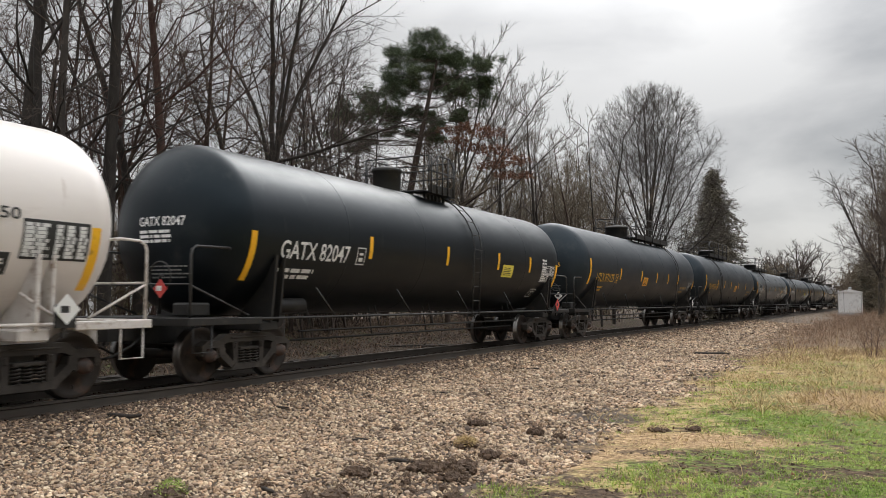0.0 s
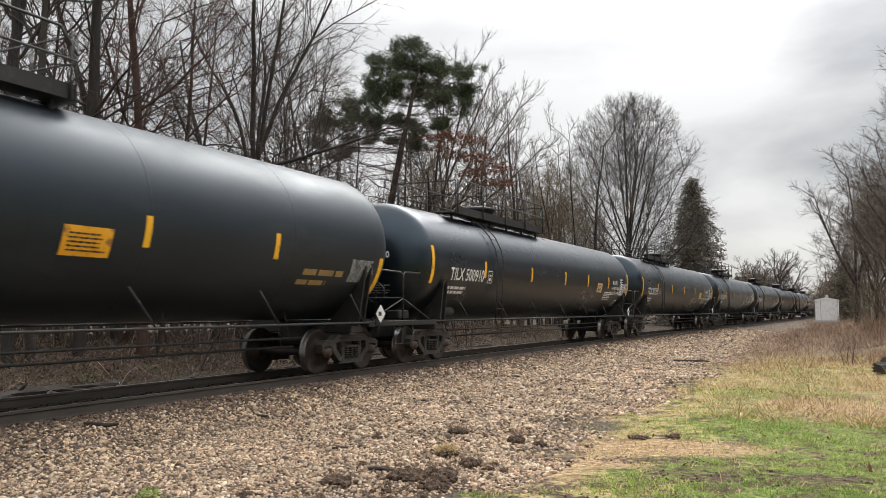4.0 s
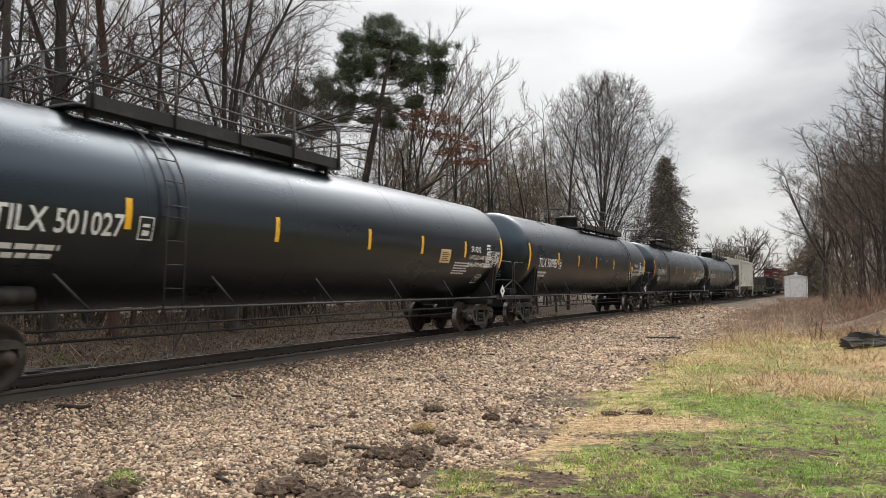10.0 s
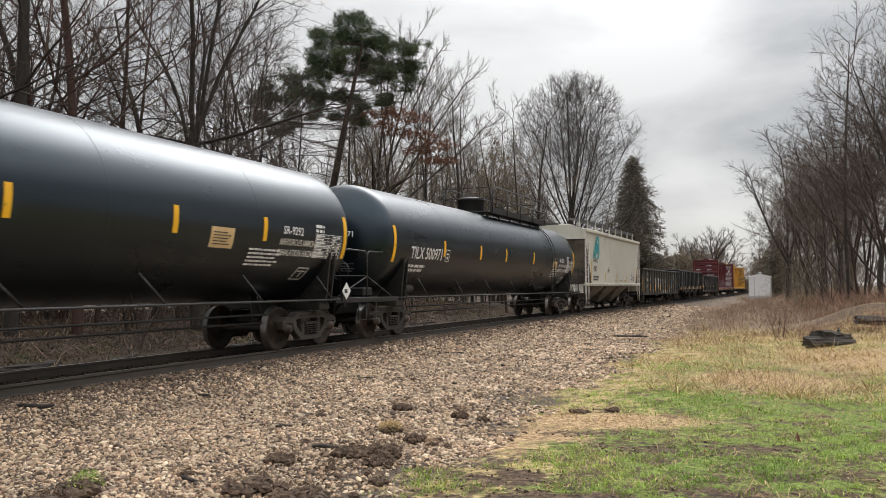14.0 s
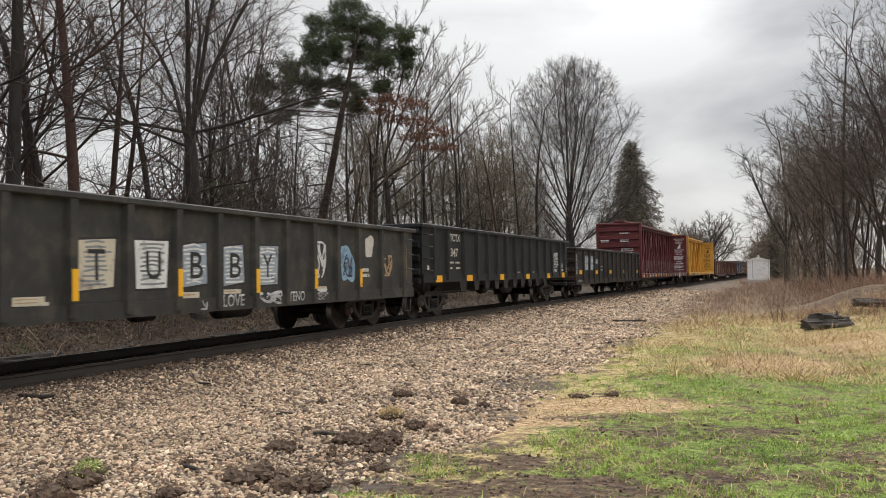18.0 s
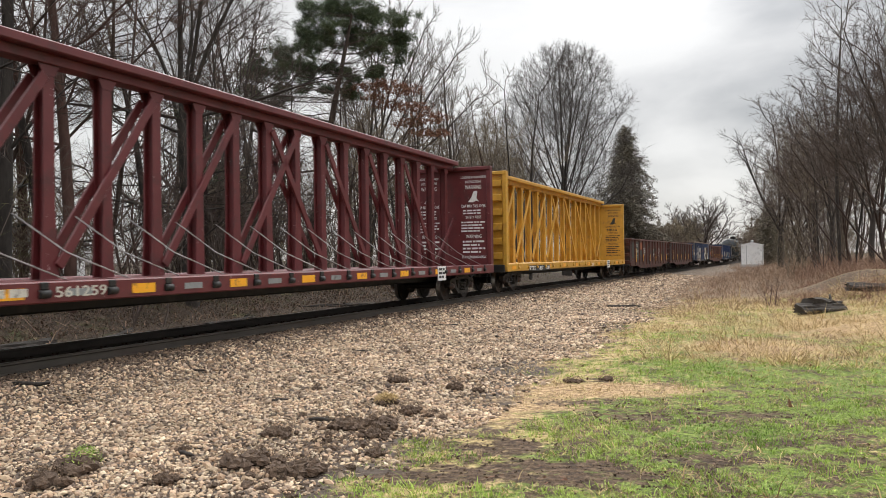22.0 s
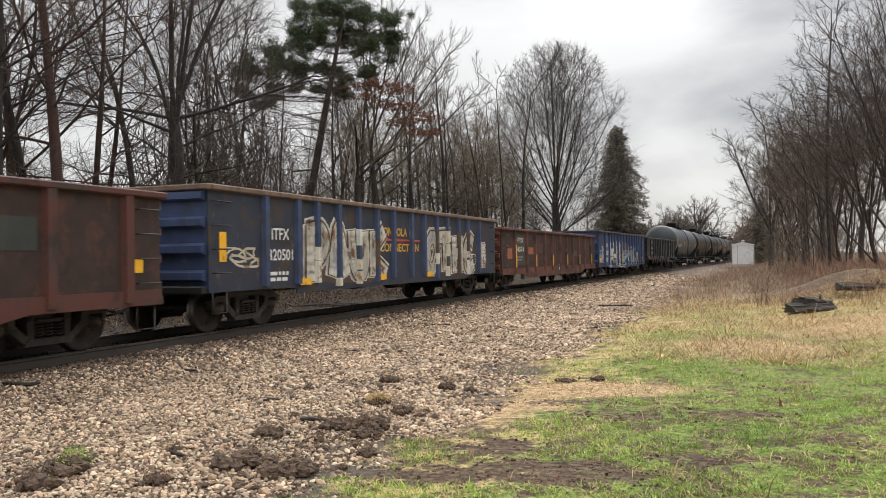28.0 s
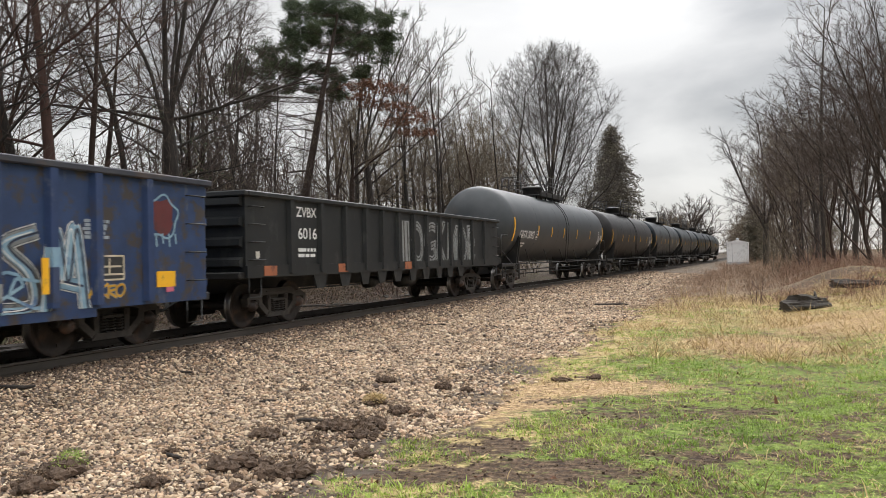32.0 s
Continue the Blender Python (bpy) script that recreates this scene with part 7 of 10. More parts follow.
def wood_tree(h, seed, low=0.3, spread=0.17, lean=(0, 0), limbs=10, twist=0.03, fine=(5, 4), rise=0.9):
    """A slim wood-edge tree: one leader with side limbs all the way up."""
    sk = Skeleton(seed)
    rs = sk.rs
    tr = sk.stem((0, 0, -0.3), (lean[0], lean[1], 1), h * 0.96, twist, 0.006)
    plan = ((fine[0], 42, 0.5, 0.09, 0.03), (fine[1], 42, 0.5, 0.1, 0.03), (0, 0, 0, 0.12, 0.03))
    for i in range(limbs):
        u = (i + rs.rand()) / limbs
        j = int(len(tr) * (low + (0.97 - low) * u))
        a, el = 2.4 * i + rs.uniform(-0.5, 0.5), rs.uniform(0.05, 0.6) + rise * u - 0.3 * (rise < 0.5)
        ramify(sk, tr[min(j, len(tr) - 1)], (math.cos(a), math.sin(a), el), h * spread * rs.uniform(0.75, 1.35) * (1.35 - 0.75 * u), 0, plan)
    sk.close()
    return sk


def forked_tree(h, seed, fork=0.3, stems=5, lean=24, trunk_lean=(0, 0), sway=0.05, drift=(0, 0), limbs=(), fine=(7, 5, 3), reach=0.4):
    """A trunk that divides into several rising stems, each branching on."""
    sk = Skeleton(seed)
    rs = sk.rs
    tr = sk.stem((0, 0, -0.3), (*trunk_lean, 1), h * fork, 0.02, 0.005)
    plan = ((fine[0], 36, reach, sway, 0.012), (fine[1], 40, 0.5, 0.08, 0.03), (fine[2], 42, 0.5, 0.1, 0.03), (0, 0, 0, 0.12, 0.02))
    for i in range(stems):
        a, spin = radians(lean * rs.uniform(0.35, 1.3)), 2 * math.pi * (i + rs.uniform(-0.25, 0.25)) / stems
        d = (math.sin(a) * math.cos(spin) + trunk_lean[0] + drift[0], math.sin(a) * math.sin(spin) + trunk_lean[1] + drift[1], math.cos(a))
        ramify(sk, tr[-1 - i % 3], d, h * (0.98 - fork) * rs.uniform(0.75, 1.05), 0, plan)
    for z, d, ln in limbs:
        ramify(sk, tr[min(len(tr) - 1, int((z + 0.3) / 0.5))], d, ln, 0, plan)
    sk.close()
    return sk


def thicket(h, stems, seed, n=420, wide=1.3):
    sk = Skeleton(seed)
    for i in range(stems):
        a, spin = radians(sk.rs.uniform(3, 38)), sk.rs.uniform(0, 6.28)
        sk.stem((sk.rs.uniform(-0.6, 0.6), sk.rs.uniform(-0.6, 0.6), -0.15), (math.sin(a) * math.cos(spin), math.sin(a) * math.sin(spin), math.cos(a)), h * sk.rs.uniform(0.4, 0.8), 0.13, 0.0, 0.3)
    sk.fill(egg(sk.rs, n, (0, 0, h * 0.55), (wide, wide, h * 0.47), 0.1), 0.3, 2.0, 0.32, 30, 0.6, 0.04, 0.25)
    return sk


def needle_clumps(centres, per, length, seed, wide=0.006, up=0.8):
    """Tufts of needles: thin three-cornered blades that point up and outwards from each centre."""
    rs = np.random.RandomState(seed)
    C = np.repeat(np.array(centres), per, axis=0)
    n = len(C)
    d = rs.normal(size=(n, 3))
    d[:, 2] = np.abs(d[:, 2]) * up + 0.1 * rs.normal(size=n)
    d /= np.linalg.norm(d, axis=1, keepdims=True)
    s = np.cross(d, rs.normal(size=(n, 3)))
    s /= np.linalg.norm(s, axis=1, keepdims=True) + 1e-9
    ln = length * rs.uniform(0.55, 1.2, (n, 1))
    o = C + rs.normal(size=(n, 3)) * length * 0.35
    w = wide * rs.uniform(0.7, 1.4, (n, 1))
    v = np.stack([o - s * w, o + s * w, o + d * ln], 1).reshape(-1, 3)
    return v, np.arange(3 * n).reshape(-1, 3)


def pine_tree(seed):
    """A pine with a leaning bare trunk, dead lower limbs and foliage in uneven plates."""
    sk = Skeleton(seed)
    rs = sk.rs
    t = thing("pine_tree", "tall leaning pine with plates of green needles", "tree")
    tr = sk.stem((0, 0, -0.3), (0.16, 0, 1), 14.0, 0.014, 0.0, 0.5, bend=(0.004, 0, 0))
    plates = ((2.3, 0.0, 14.3, 1.1), (1.2, 0.6, 13.5, 1.0), (3.2, -0.5, 13.4, 0.9), (2.0, -0.9, 13.0, 0.9), (4.3, 0.4, 13.6, 0.8), (5.0, -0.3, 13.0, 0.85), (4.0, 0.8, 12.4, 0.85), (5.2, 0.5, 12.0, 0.7), (3.6, -1.0, 11.6, 0.7), (4.7, -0.6, 11.1, 0.6), (1.6, 0, 12.2, 0.7), (2.9, 0.3, 11.9, 0.6), (0.9, -0.3, 11.7, 0.6),
              (-0.3, 0.2, 11.8, 0.8), (-1.3, -0.5, 11.0, 1.0), (0.3, -0.8, 10.7, 0.8), (-0.4, 0.9, 9.8, 0.75), (-2.1, 0.3, 10.1, 0.75), (0.9, 1.1, 9.9, 0.6), (-2.6, -0.4, 9.3, 0.5), (3.9, -0.7, 10.4, 0.4), (1.6, 0.4, 10.6, 0.6), (2.6, -0.4, 10.0, 0.55), (0.4, 0.3, 12.8, 0.7), (2.9, 0.5, 9.3, 0.45), (-1.2, 0.2, 9.0, 0.5))
    plates = [(x + rs.uniform(-1.15, 1.15) * r * (k > 0), y + rs.uniform(-0.9, 0.9) * r * (k > 0), z * 1.03 + rs.uniform(-0.9, 0.8) * r * (k > 0), r * (0.62, 0.46, 0.42, 0.36, 0.3, 0.3)[k]) for x, y, z, r in plates for k in range(6)]
    pts = np.array(sk.p)
    for x, y, z, r in plates:
        j = int(np.argmin(np.abs(pts[:len(tr), 2] - (z - 0.6 - 0.22 * abs(x - 1.7)))))
        a = pts[j]
        v = np.array((x, y, z - 0.2)) - a
        ln = np.linalg.norm(v)
        sk.stem(None, v + np.array((0, 0, -0.12 * ln)), ln, 0.05, 0.012, 0.35, j)
    goals = np.concatenate([egg(rs, int(55 * r * r), (x, y, z), (r * 1.05, r * 1.05, r * 0.45)) for x, y, z, r in plates])
    # dead limbs below the foliage
    for i in range(22):
        j = 6 + int(15 * i / 22)
        a = 2.4 * i
        sk.stem(None, (math.cos(a), math.sin(a), rs.uniform(-0.25, 0.35)), rs.uniform(1.4, 3.4), 0.13, 0.02, 0.3, tr[j])
    dead = egg(rs, 380, (1.0, 0, 7.0), (3.4, 3.0, 3.2))
    sk.fill(np.concatenate([goals, dead]), 0.3, 2.0, 0.28, 40, 0.5, 0.03, 0.25)
    w, c = sk.build(0.21, 0.010, 0.45, 0.007, 0.5, 3)
    part("trunk", w, M["bark_brown"], t)
    c.v += [tuple(p) for p in sk.twig_v]
    k = len(c.v) - len(sk.twig_v)
    c.f += [tuple(k + int(i) for i in f) for f in sk.twig_f]
    c.s += [False] * len(sk.twig_f)
    c.m += [0] * len(sk.twig_f)
    part("deadwood", c, M["twig"], t)["kind"] = "stuff"
    cs = []
    for x, y, z, r in plates:
        g = egg(rs, int(20 + 230 * r ** 1.7), (x, y, z), (r * 1.65, r * 1.65, r * 0.72), shell=0.2)
        keep = np.sin(g[:, 0] * 4.1 + x) + np.sin(g[:, 1] * 4.7 + y) + np.sin(g[:, 2] * 6.0) > -0.7
        cs.append(g[keep])
    v, f = needle_clumps(np.concatenate(cs), 14, 0.24, seed, 0.014)
    ob = new("foliage", arrays_mesh("foliage", v, f, M["needle"]))
    ob.parent = t
    return t


def spruce_tree(h, seed, wide=0.40):
    """A dense, slightly ragged cone of drooping boughs."""
    rs = np.random.RandomState(seed)
    t = thing("spruce_tree", "dark conical spruce with drooping ragged boughs", "tree")
    s = Shape().tube([(0, 0, -0.2), (0.05, 0, h * 0.5), (0, 0.05, h)], [0.25, 0.14, 0.02], 8, caps=False)
    cs = []
    n = int(h * 20)
    for k in range(n):
        z = h * (0.04 + 0.95 * (k + rs.rand()) / n)
        u = z / h
        a = 2.4 * k + rs.uniform(-0.5, 0.5)
        ln = h * wide * (1 - u) ** 0.72 * rs.uniform(0.45, 1.2) * (1 + 0.16 * math.sin(3 * a + 9 * u)) + 0.12
        at_ = lambda q: (math.cos(a) * ln * q, math.sin(a) * ln * q, z - ln * 0.42 * q * q + ln * 0.12 * q)
        s.tube([at_(q) for q in (0, 0.5, 1.0)], [0.03, 0.02, 0.008], 3, caps=False)
        m = max(2, int(ln * 5))
        for i in range(m):
            q = (i + 0.8) / m
            p = at_(q)
            w = ln * 0.2 * (1.15 - q) + 0.08
            for o in (-1, 0, 1):
                cs.append((p[0] - math.sin(a) * w * o + rs.normal(0, 0.08), p[1] + math.cos(a) * w * o + rs.normal(0, 0.08), p[2] - 0.1 - abs(o) * 0.08 + rs.normal(0, 0.08)))
    part("trunk", s, M["bark"], t)
    v, f = needle_clumps(cs, 4, 0.42, seed, 0.05, 0.5)
    v = v.reshape(-1, 3, 3)
    v[:, 2, 2] -= 0.22
    ob = new("foliage", arrays_mesh("foliage", v.reshape(-1, 3), f, M["needle_dark"]))
    ob.parent = t
    return t


def at(az, dist):
    x, y = dist * math.sin(radians(az)), dist * math.cos(radians(az))
    return x, y, float(ground_z(x, y))


def put(t, az, dist, spin=0.0, scale=1.0):
    x, y, z = at(az, dist)
    t.matrix_basis = pose(x, y, z, 0, 0, spin) @ Matrix.Scale(scale, 4)
    return t


def plant(pattern, az, dist, spin, scale):
    """A copy of a pattern tree at that bearing and distance from the camera."""
    x, y, z = at(az, dist)
    off = x - track_x(y)
    if y > 0 and abs(off) < 5.0:
        # nothing grows within the line's clearance
        x = track_x(y) + math.copysign(5.0 + 2.5 * rt.random(), off)
        z = float(ground_z(x, y))
    c = copy_thing(pattern, pose(x, y, z, 0, 0, spin))
    c.scale = (scale, scale, scale * rt.uniform(0.92, 1.08))
    return c


rt = random.Random(11)
# the trees that stand out, along the far side of the track
put(pine_tree(7), -30.9, 42, 30.9)
dome_tree = tree_thing("bare_tree", round_tree(21.8, 7.0, 5), "bark", "twig_dome", "large leafless tree with a round dome of fine branches", thick=0.5, thin=0.0085, twig_len=0.8, twig_r=0.009, per=1.4, fine=1)
put(dome_tree, -12.1, 77, 10)
put(spruce_tree(16.9, 3, 0.34), -8.0, 94)
sk = forked_tree(17.0, 21, 0.40, 5, 17, sway=0.055, fine=(10, 6, 5), reach=0.46, limbs=((7.4, (1, -0.2, 0.25), 6.5), (7.0, (-1, 0.3, 0.2), 6.5), (3.6, (0.9, 0.2, 0.05), 5.0), (3.4, (-0.9, -0.3, 0.1), 4.5), (6.0, (-1, 0.1, 0.45), 6.0), (5.6, (1, 0.3, 0.5), 5.0), (4.6, (0.8, -0.5, 0.3), 4.2), (5.0, (-0.8, -0.4, 0.5), 4.5)))
fork = tree_thing("bare_tree", sk, "bark", "twig", "large leafless tree whose trunk forks into upright stems", thick=0.25, thin=0.0055, twig_len=0.5, twig_r=0.005, per=1.4, fine=2)
put(fork, -38.2, 28, 38.2)
sk = Skeleton(33)
tr = sk.stem((0, 0, -0.3), (0.03, 0, 1), 8.6, 0.02, 0.0)
plan = ((9, 30, 0.36, 0.03, 0.014), (6, 30, 0.45, 0.05, 0.07), (0, 0, 0, 0.06, 0.07))
for z, d, ln in ((5.2, (1.25, 0.1, 0.95), 8.8), (6.0, (0.7, -0.2, 1), 8.4), (6.6, (0.38, 0.3, 1), 9.4), (7.2, (0.12, -0.2, 1), 8.8), (7.6, (-0.12, 0.2, 1), 8.2), (8.0, (0.5, 0.1, 1), 7.6), (6.2, (-0.4, -0.3, 1), 5.5), (7.0, (0.95, 0.4, 1), 6.4)):
    ramify(sk, tr[int((z + 0.3) / 0.5)], d, ln, 0, plan)
sk.close()
fan = tree_thing("bare_tree", sk, "bark", "twig_pale", "leafless tree with pale upswept branches", thick=0.17, thin=0.009, twig_len=0.55, twig_r=0.009, per=3.0, fine=2, droop=-0.45)
put(fan, -25.0, 46, 25)
# patterns for the rest of the wood
BUILD = dict(thick=0.125, thin=0.007, twig_len=0.6, twig_r=0.0065, per=2.8, fine=2)
slim_a = tree_thing("bare_tree", wood_tree(15.0, 41), "bark", "twig", "slender leafless tree at the wood's edge", **BUILD)
slim_b = tree_thing("bare_tree", wood_tree(13.0, 42, 0.35, 0.16, (0.08, 0), 9), "bark_brown", "twig_brown", "slender leaning leafless tree at the wood's edge", **dict(BUILD, thick=0.09))
slim_c = tree_thing("bare_tree", wood_tree(17.0, 43, 0.22, 0.2, limbs=15, twist=0.012), "bark_red", "twig_red", "tall leafless tree with reddish bark", **dict(BUILD, thick=0.16))
wide_a = tree_thing("bare_tree", forked_tree(14.0, 44, 0.25, 5, 20, fine=(7, 5, 3)), "bark", "twig", "leafless branching tree in the wood", **BUILD)
wide_b = tree_thing("bare_tree", forked_tree(12.5, 48, 0.12, 7, 19, fine=(8, 5, 3)), "bark_brown", "twig_brown", "leafless tree with a wide brownish crown", **dict(BUILD, thick=0.11, thin=0.008, per=2.0))
wide_c = tree_thing("bare_tree", forked_tree(13.5, 49, 0.2, 5, 28, sway=0.08, fine=(6, 4, 3)), "bark_brown", "twig_red", "leafless branching tree with reddish twigs", **BUILD)
slim_d = tree_thing("bare_tree", wood_tree(14.5, 54, 0.3, 0.14, limbs=11, twist=0.018), "bark", "twig_brown", "straight slim leafless tree in the wood", **dict(BUILD, thick=0.08, thin=0.009, twig_r=0.009, per=3.4))
BRUSH = dict(thick=0.03, thin=0.0075, twig_len=0.5, twig_r=0.006, per=1.6, fine=4)
stout = tree_thing("bare_tree", wood_tree(17.5, 83, 0.22, 0.2, (0.02, 0), 15, 0.014), "bark", "twig", "stout dark leafless tree with spreading limbs", **dict(BUILD, thick=0.18, thin=0.006, per=2.0))
put(stout, -49.5, 24, 0)
limby = tree_thing("bare_tree", wood_tree(15.0, 84, 0.12, 0.36, (0.03, 0.02), 15, 0.02, (7, 5), 0.35), "bark", "twig", "dark leafless tree with long level limbs", **dict(BUILD, thick=0.15, thin=0.0055, twig_r=0.005, per=1.4))
put(limby, -47.4, 27, 40)
for az, dist, sc in ((-41.0, 29, 0.85), (-33.2, 40, 0.9)):
    x, y, z = at(az, dist)
    copy_thing(limby, pose(x, y, z, 0, 0, az * 53)).scale = (sc, sc, sc)
for az, dist, sc in ((-55.0, 23, 1.0),):
    x, y, z = at(az, dist)
    copy_thing(stout, pose(x, y, z, 0, 0, az * 37)).scale = (sc, sc, sc)
brush_a = tree_thing("shrub", thicket(4.2, 8, 45), "twig", "twig", "tangled leafless shrub at the wood's edge", "shrub", **BRUSH)
brush_b = tree_thing("shrub", thicket(3.2, 8, 46), "twig_red", "twig_red", "leafless shrub with thin reddish stems", "shrub", **BRUSH)
brush_c = tree_thing("shrub", thicket(3.6, 7, 47), "twig_brown", "bud", "tangled shrub with pale budding twigs", "shrub", **BRUSH)
brush_d = tree_thing("shrub", thicket(4.0, 7, 50, 420, 1.6), "twig_brown", "twig_brown", "brown tangled leafless shrub in the thicket", "shrub", **BRUSH)
put(brush_d, 3.2, 60)
put(slim_a, -53.6, 22.5, 0, 1.05)
put(slim_b, -43.9, 30, 30)
put(slim_c, -45.7, 25, 60)
put(slim_d, -21.6, 55, 60)
put(wide_a, -34.8, 38, 0)
put(wide_b, 3.9, 66, 0)
put(wide_c, -50.8, 27, 80)
put(brush_a, -41, 24)
put(brush_b, -24, 38)
put(brush_c, -20, 46)
PATTERN = (slim_a, slim_b, slim_c, wide_a, wide_b, wide_c, slim_d)
WOOD = ((0, -52.3, 23, 1.0), (2, -48.4, 31, 1.0), (5, -55.5, 26, 1.0), (1, -57.5, 24, 1.0), (3, -36.2, 36, 0.95), (1, -44.6, 27, 0.95), (0, -33.4, 44, 0.85), (6, -32.2, 40, 0.8),
        (1, -28.6, 42, 0.85), (1, -27.4, 40, 0.95), (0, -26.2, 46, 0.9), (6, -26.8, 50, 0.9), (6, -23.9, 50, 0.95), (6, -23.0, 54, 1.0), (0, -22.4, 50, 0.85), (1, -21.0, 56, 0.95), (6, -20.4, 58, 0.95), (6, -19.7, 55, 0.95), (0, -19.2, 60, 0.9),
        (6, -18.6, 62, 0.95), (6, -18.0, 58, 0.85), (0, -17.4, 66, 0.88), (6, -16.9, 64, 0.82), (1, -16.4, 70, 0.85), (0, -15.9, 74, 0.75), (6, -15.2, 80, 0.7), (4, -17.8, 72, 0.95), (4, -20.0, 66, 1.0), (4, -15.4, 86, 0.8),
        (0, -10.2, 100, 0.7), (3, -14.0, 95, 0.6), (4, -9.6, 104, 0.6), (4, -7.0, 118, 0.6))
for k, az, dist, sc in WOOD:
    plant(PATTERN[k], az, dist, rt.uniform(0, 360), sc * rt.uniform(0.94, 1.05) * (1.1 if az > -27 else 1.0))
for k in range(20):
    az = -27.5 + 13.0 * (k + rt.random()) / 20
    plant(PATTERN[rt.choice((6, 6, 0, 4, 1))], az, rt.uniform(50, 66), rt.uniform(0, 360), rt.uniform(0.98, 1.14))
# deeper rows
for k in range(22):
    az = -60 + 46 * (k + rt.random()) / 22
    dist = (24 + rt.uniform(12, 34)) / max(0.42, math.sin(radians(-az)))
    if -53 < az < -36:
        continue
    plant(PATTERN[rt.choice((1, 3, 4, 5, 6, 6))], az, min(dist, 110), rt.uniform(0, 360), rt.uniform(0.75, 1.0))
for k, az, dist in ((5, -51.6, 28), (0, -52.6, 33)):
    plant(PATTERN[k], az, dist, rt.uniform(0, 360), 1.0)
# thin saplings between the trunks
for k in range(34):
    az = -58 + 43 * (k + rt.random()) / 34
    lat = rt.uniform(18, 34)
    if -48.5 < az < -41:
        continue
    plant(rt.choice((slim_d, slim_d, slim_b)), az, lat / math.sin(radians(-az)), rt.uniform(0, 360), rt.uniform(0.45, 0.75))
sapling = tree_thing("sapling", wood_tree(11.0, 71, 0.3, 0.13, limbs=7, twist=0.03, fine=(4, 3)), "bark", "twig", "thin leafless sapling in the wood", **dict(BUILD, thick=0.06, thin=0.008, per=1.6))
put(sapling, -37.2, 33)
for k in range(48):
    az = -40.5 + 23.5 * (k + rt.random()) / 48
    plant(sapling, az, rt.uniform(19, 40) / math.sin(radians(max(19, -az))), rt.uniform(0, 360), rt.uniform(0.5, 1.1))
for k in range(12):
    plant(brush_a, -39.0 + 5.5 * (k + rt.random()) / 12, rt.uniform(30, 38), rt.uniform(0, 360), rt.uniform(1.5, 2.2))
# undergrowth along the far side
for k in range(76):
    az = -60 + 53 * (k + rt.random()) / 76
    lat = rt.uniform(15.5, 24)
    dist = lat / math.sin(radians(-az))
    y = dist * math.cos(radians(az))
    x = track_x(y) - rt.uniform(8.0, 16)
    c = copy_thing(rt.choice((brush_a, brush_b, brush_c, brush_d)), pose(x, y, float(ground_z(x, y)), 0, 0, rt.uniform(0, 360)))
    sc = rt.uniform(0.6, 1.5)
    c.scale = (sc * 1.15, sc * 1.15, sc)
# a tangle of tall brush deep in the wood
for k in range(44):
    az = -56 + 42 * (k + rt.random()) / 44
    if -50 < az < -38:
        continue
    c = plant(rt.choice((brush_a, brush_d, brush_a, brush_c)), az, rt.uniform(27, 42) / math.sin(radians(max(20, -az))), rt.uniform(0, 360), rt.uniform(1.5, 2.3))
# far trees at the end of the line
far_a = tree_thing("bare_tree", forked_tree(13.0, 58, 0.3, 6, 36, sway=0.1, fine=(7, 5, 3)), "bark_brown", "twig_pale", "large leafless tree far down the line", **dict(BUILD, thick=0.3, thin=0.022, twig_r=0.022, twig_len=0.7, per=2.0))
far_b = tree_thing("bare_tree", forked_tree(9.0, 59, 0.2, 8, 30, sway=0.08, fine=(7, 5, 3)), "bark_brown", "twig_brown", "leafless brown tree far down the line", **dict(BUILD, thick=0.14, thin=0.02, twig_r=0.03, twig_len=0.8, per=3.0))
far_bush = tree_thing("shrub", thicket(4.6, 8, 57, 420, 2.0), "twig_red", "twig_brown", "brown thicket far down the line", "shrub", **dict(BRUSH, thin=0.02, twig_r=0.026, per=2.2))
put(far_a, -2.9, 138, 30, 0.98)
put(far_b, -5.6, 128, 0, 0.85)
put(far_bush, -6.2, 122, 0, 1.3)
for az, dist, sc in ((-3.9, 150, 0.9), (-2.1, 165, 1.0), (-1.0, 190, 0.9), (-0.3, 200, 0.95)):
    plant(far_a, az, dist, rt.uniform(0, 360), sc)
for k in range(11):
    plant(far_b, -6.6 + 6.2 * (k + rt.random()) / 11, rt.uniform(126, 160), rt.uniform(0, 360), rt.uniform(0.7, 0.95))
for k in range(18):
    plant(far_bush, -7.0 + 6.8 * (k + rt.random()) / 18, rt.uniform(120, 150), rt.uniform(0, 360), rt.uniform(1.0, 1.5))
# the wood on the near side of the line
sk = forked_tree(16.4, 52, 0.26, 4, 24, trunk_lean=(-0.01, 0), sway=0.04, limbs=((3.6, (-0.7, 0, 1.0), 3.0), (4.4, (-0.5, 0.2, 1.0), 4.0)))
lean_tree = tree_thing("bare_tree", sk, "bark", "twig", "leafless forked tree beside the white shed", thick=0.27, thin=0.009, twig_len=0.7, twig_r=0.008, per=2.4, fine=2)
put(lean_tree, 1.9, 80, 60)
tall_right = tree_thing("bare_tree", wood_tree(17.0, 53, 0.35, 0.13, limbs=15, twist=0.012), "bark", "twig_brown", "tall slender leafless tree above the thicket", **dict(BUILD, thick=0.10, thin=0.009))
put(tall_right, 5.4, 52, 0)
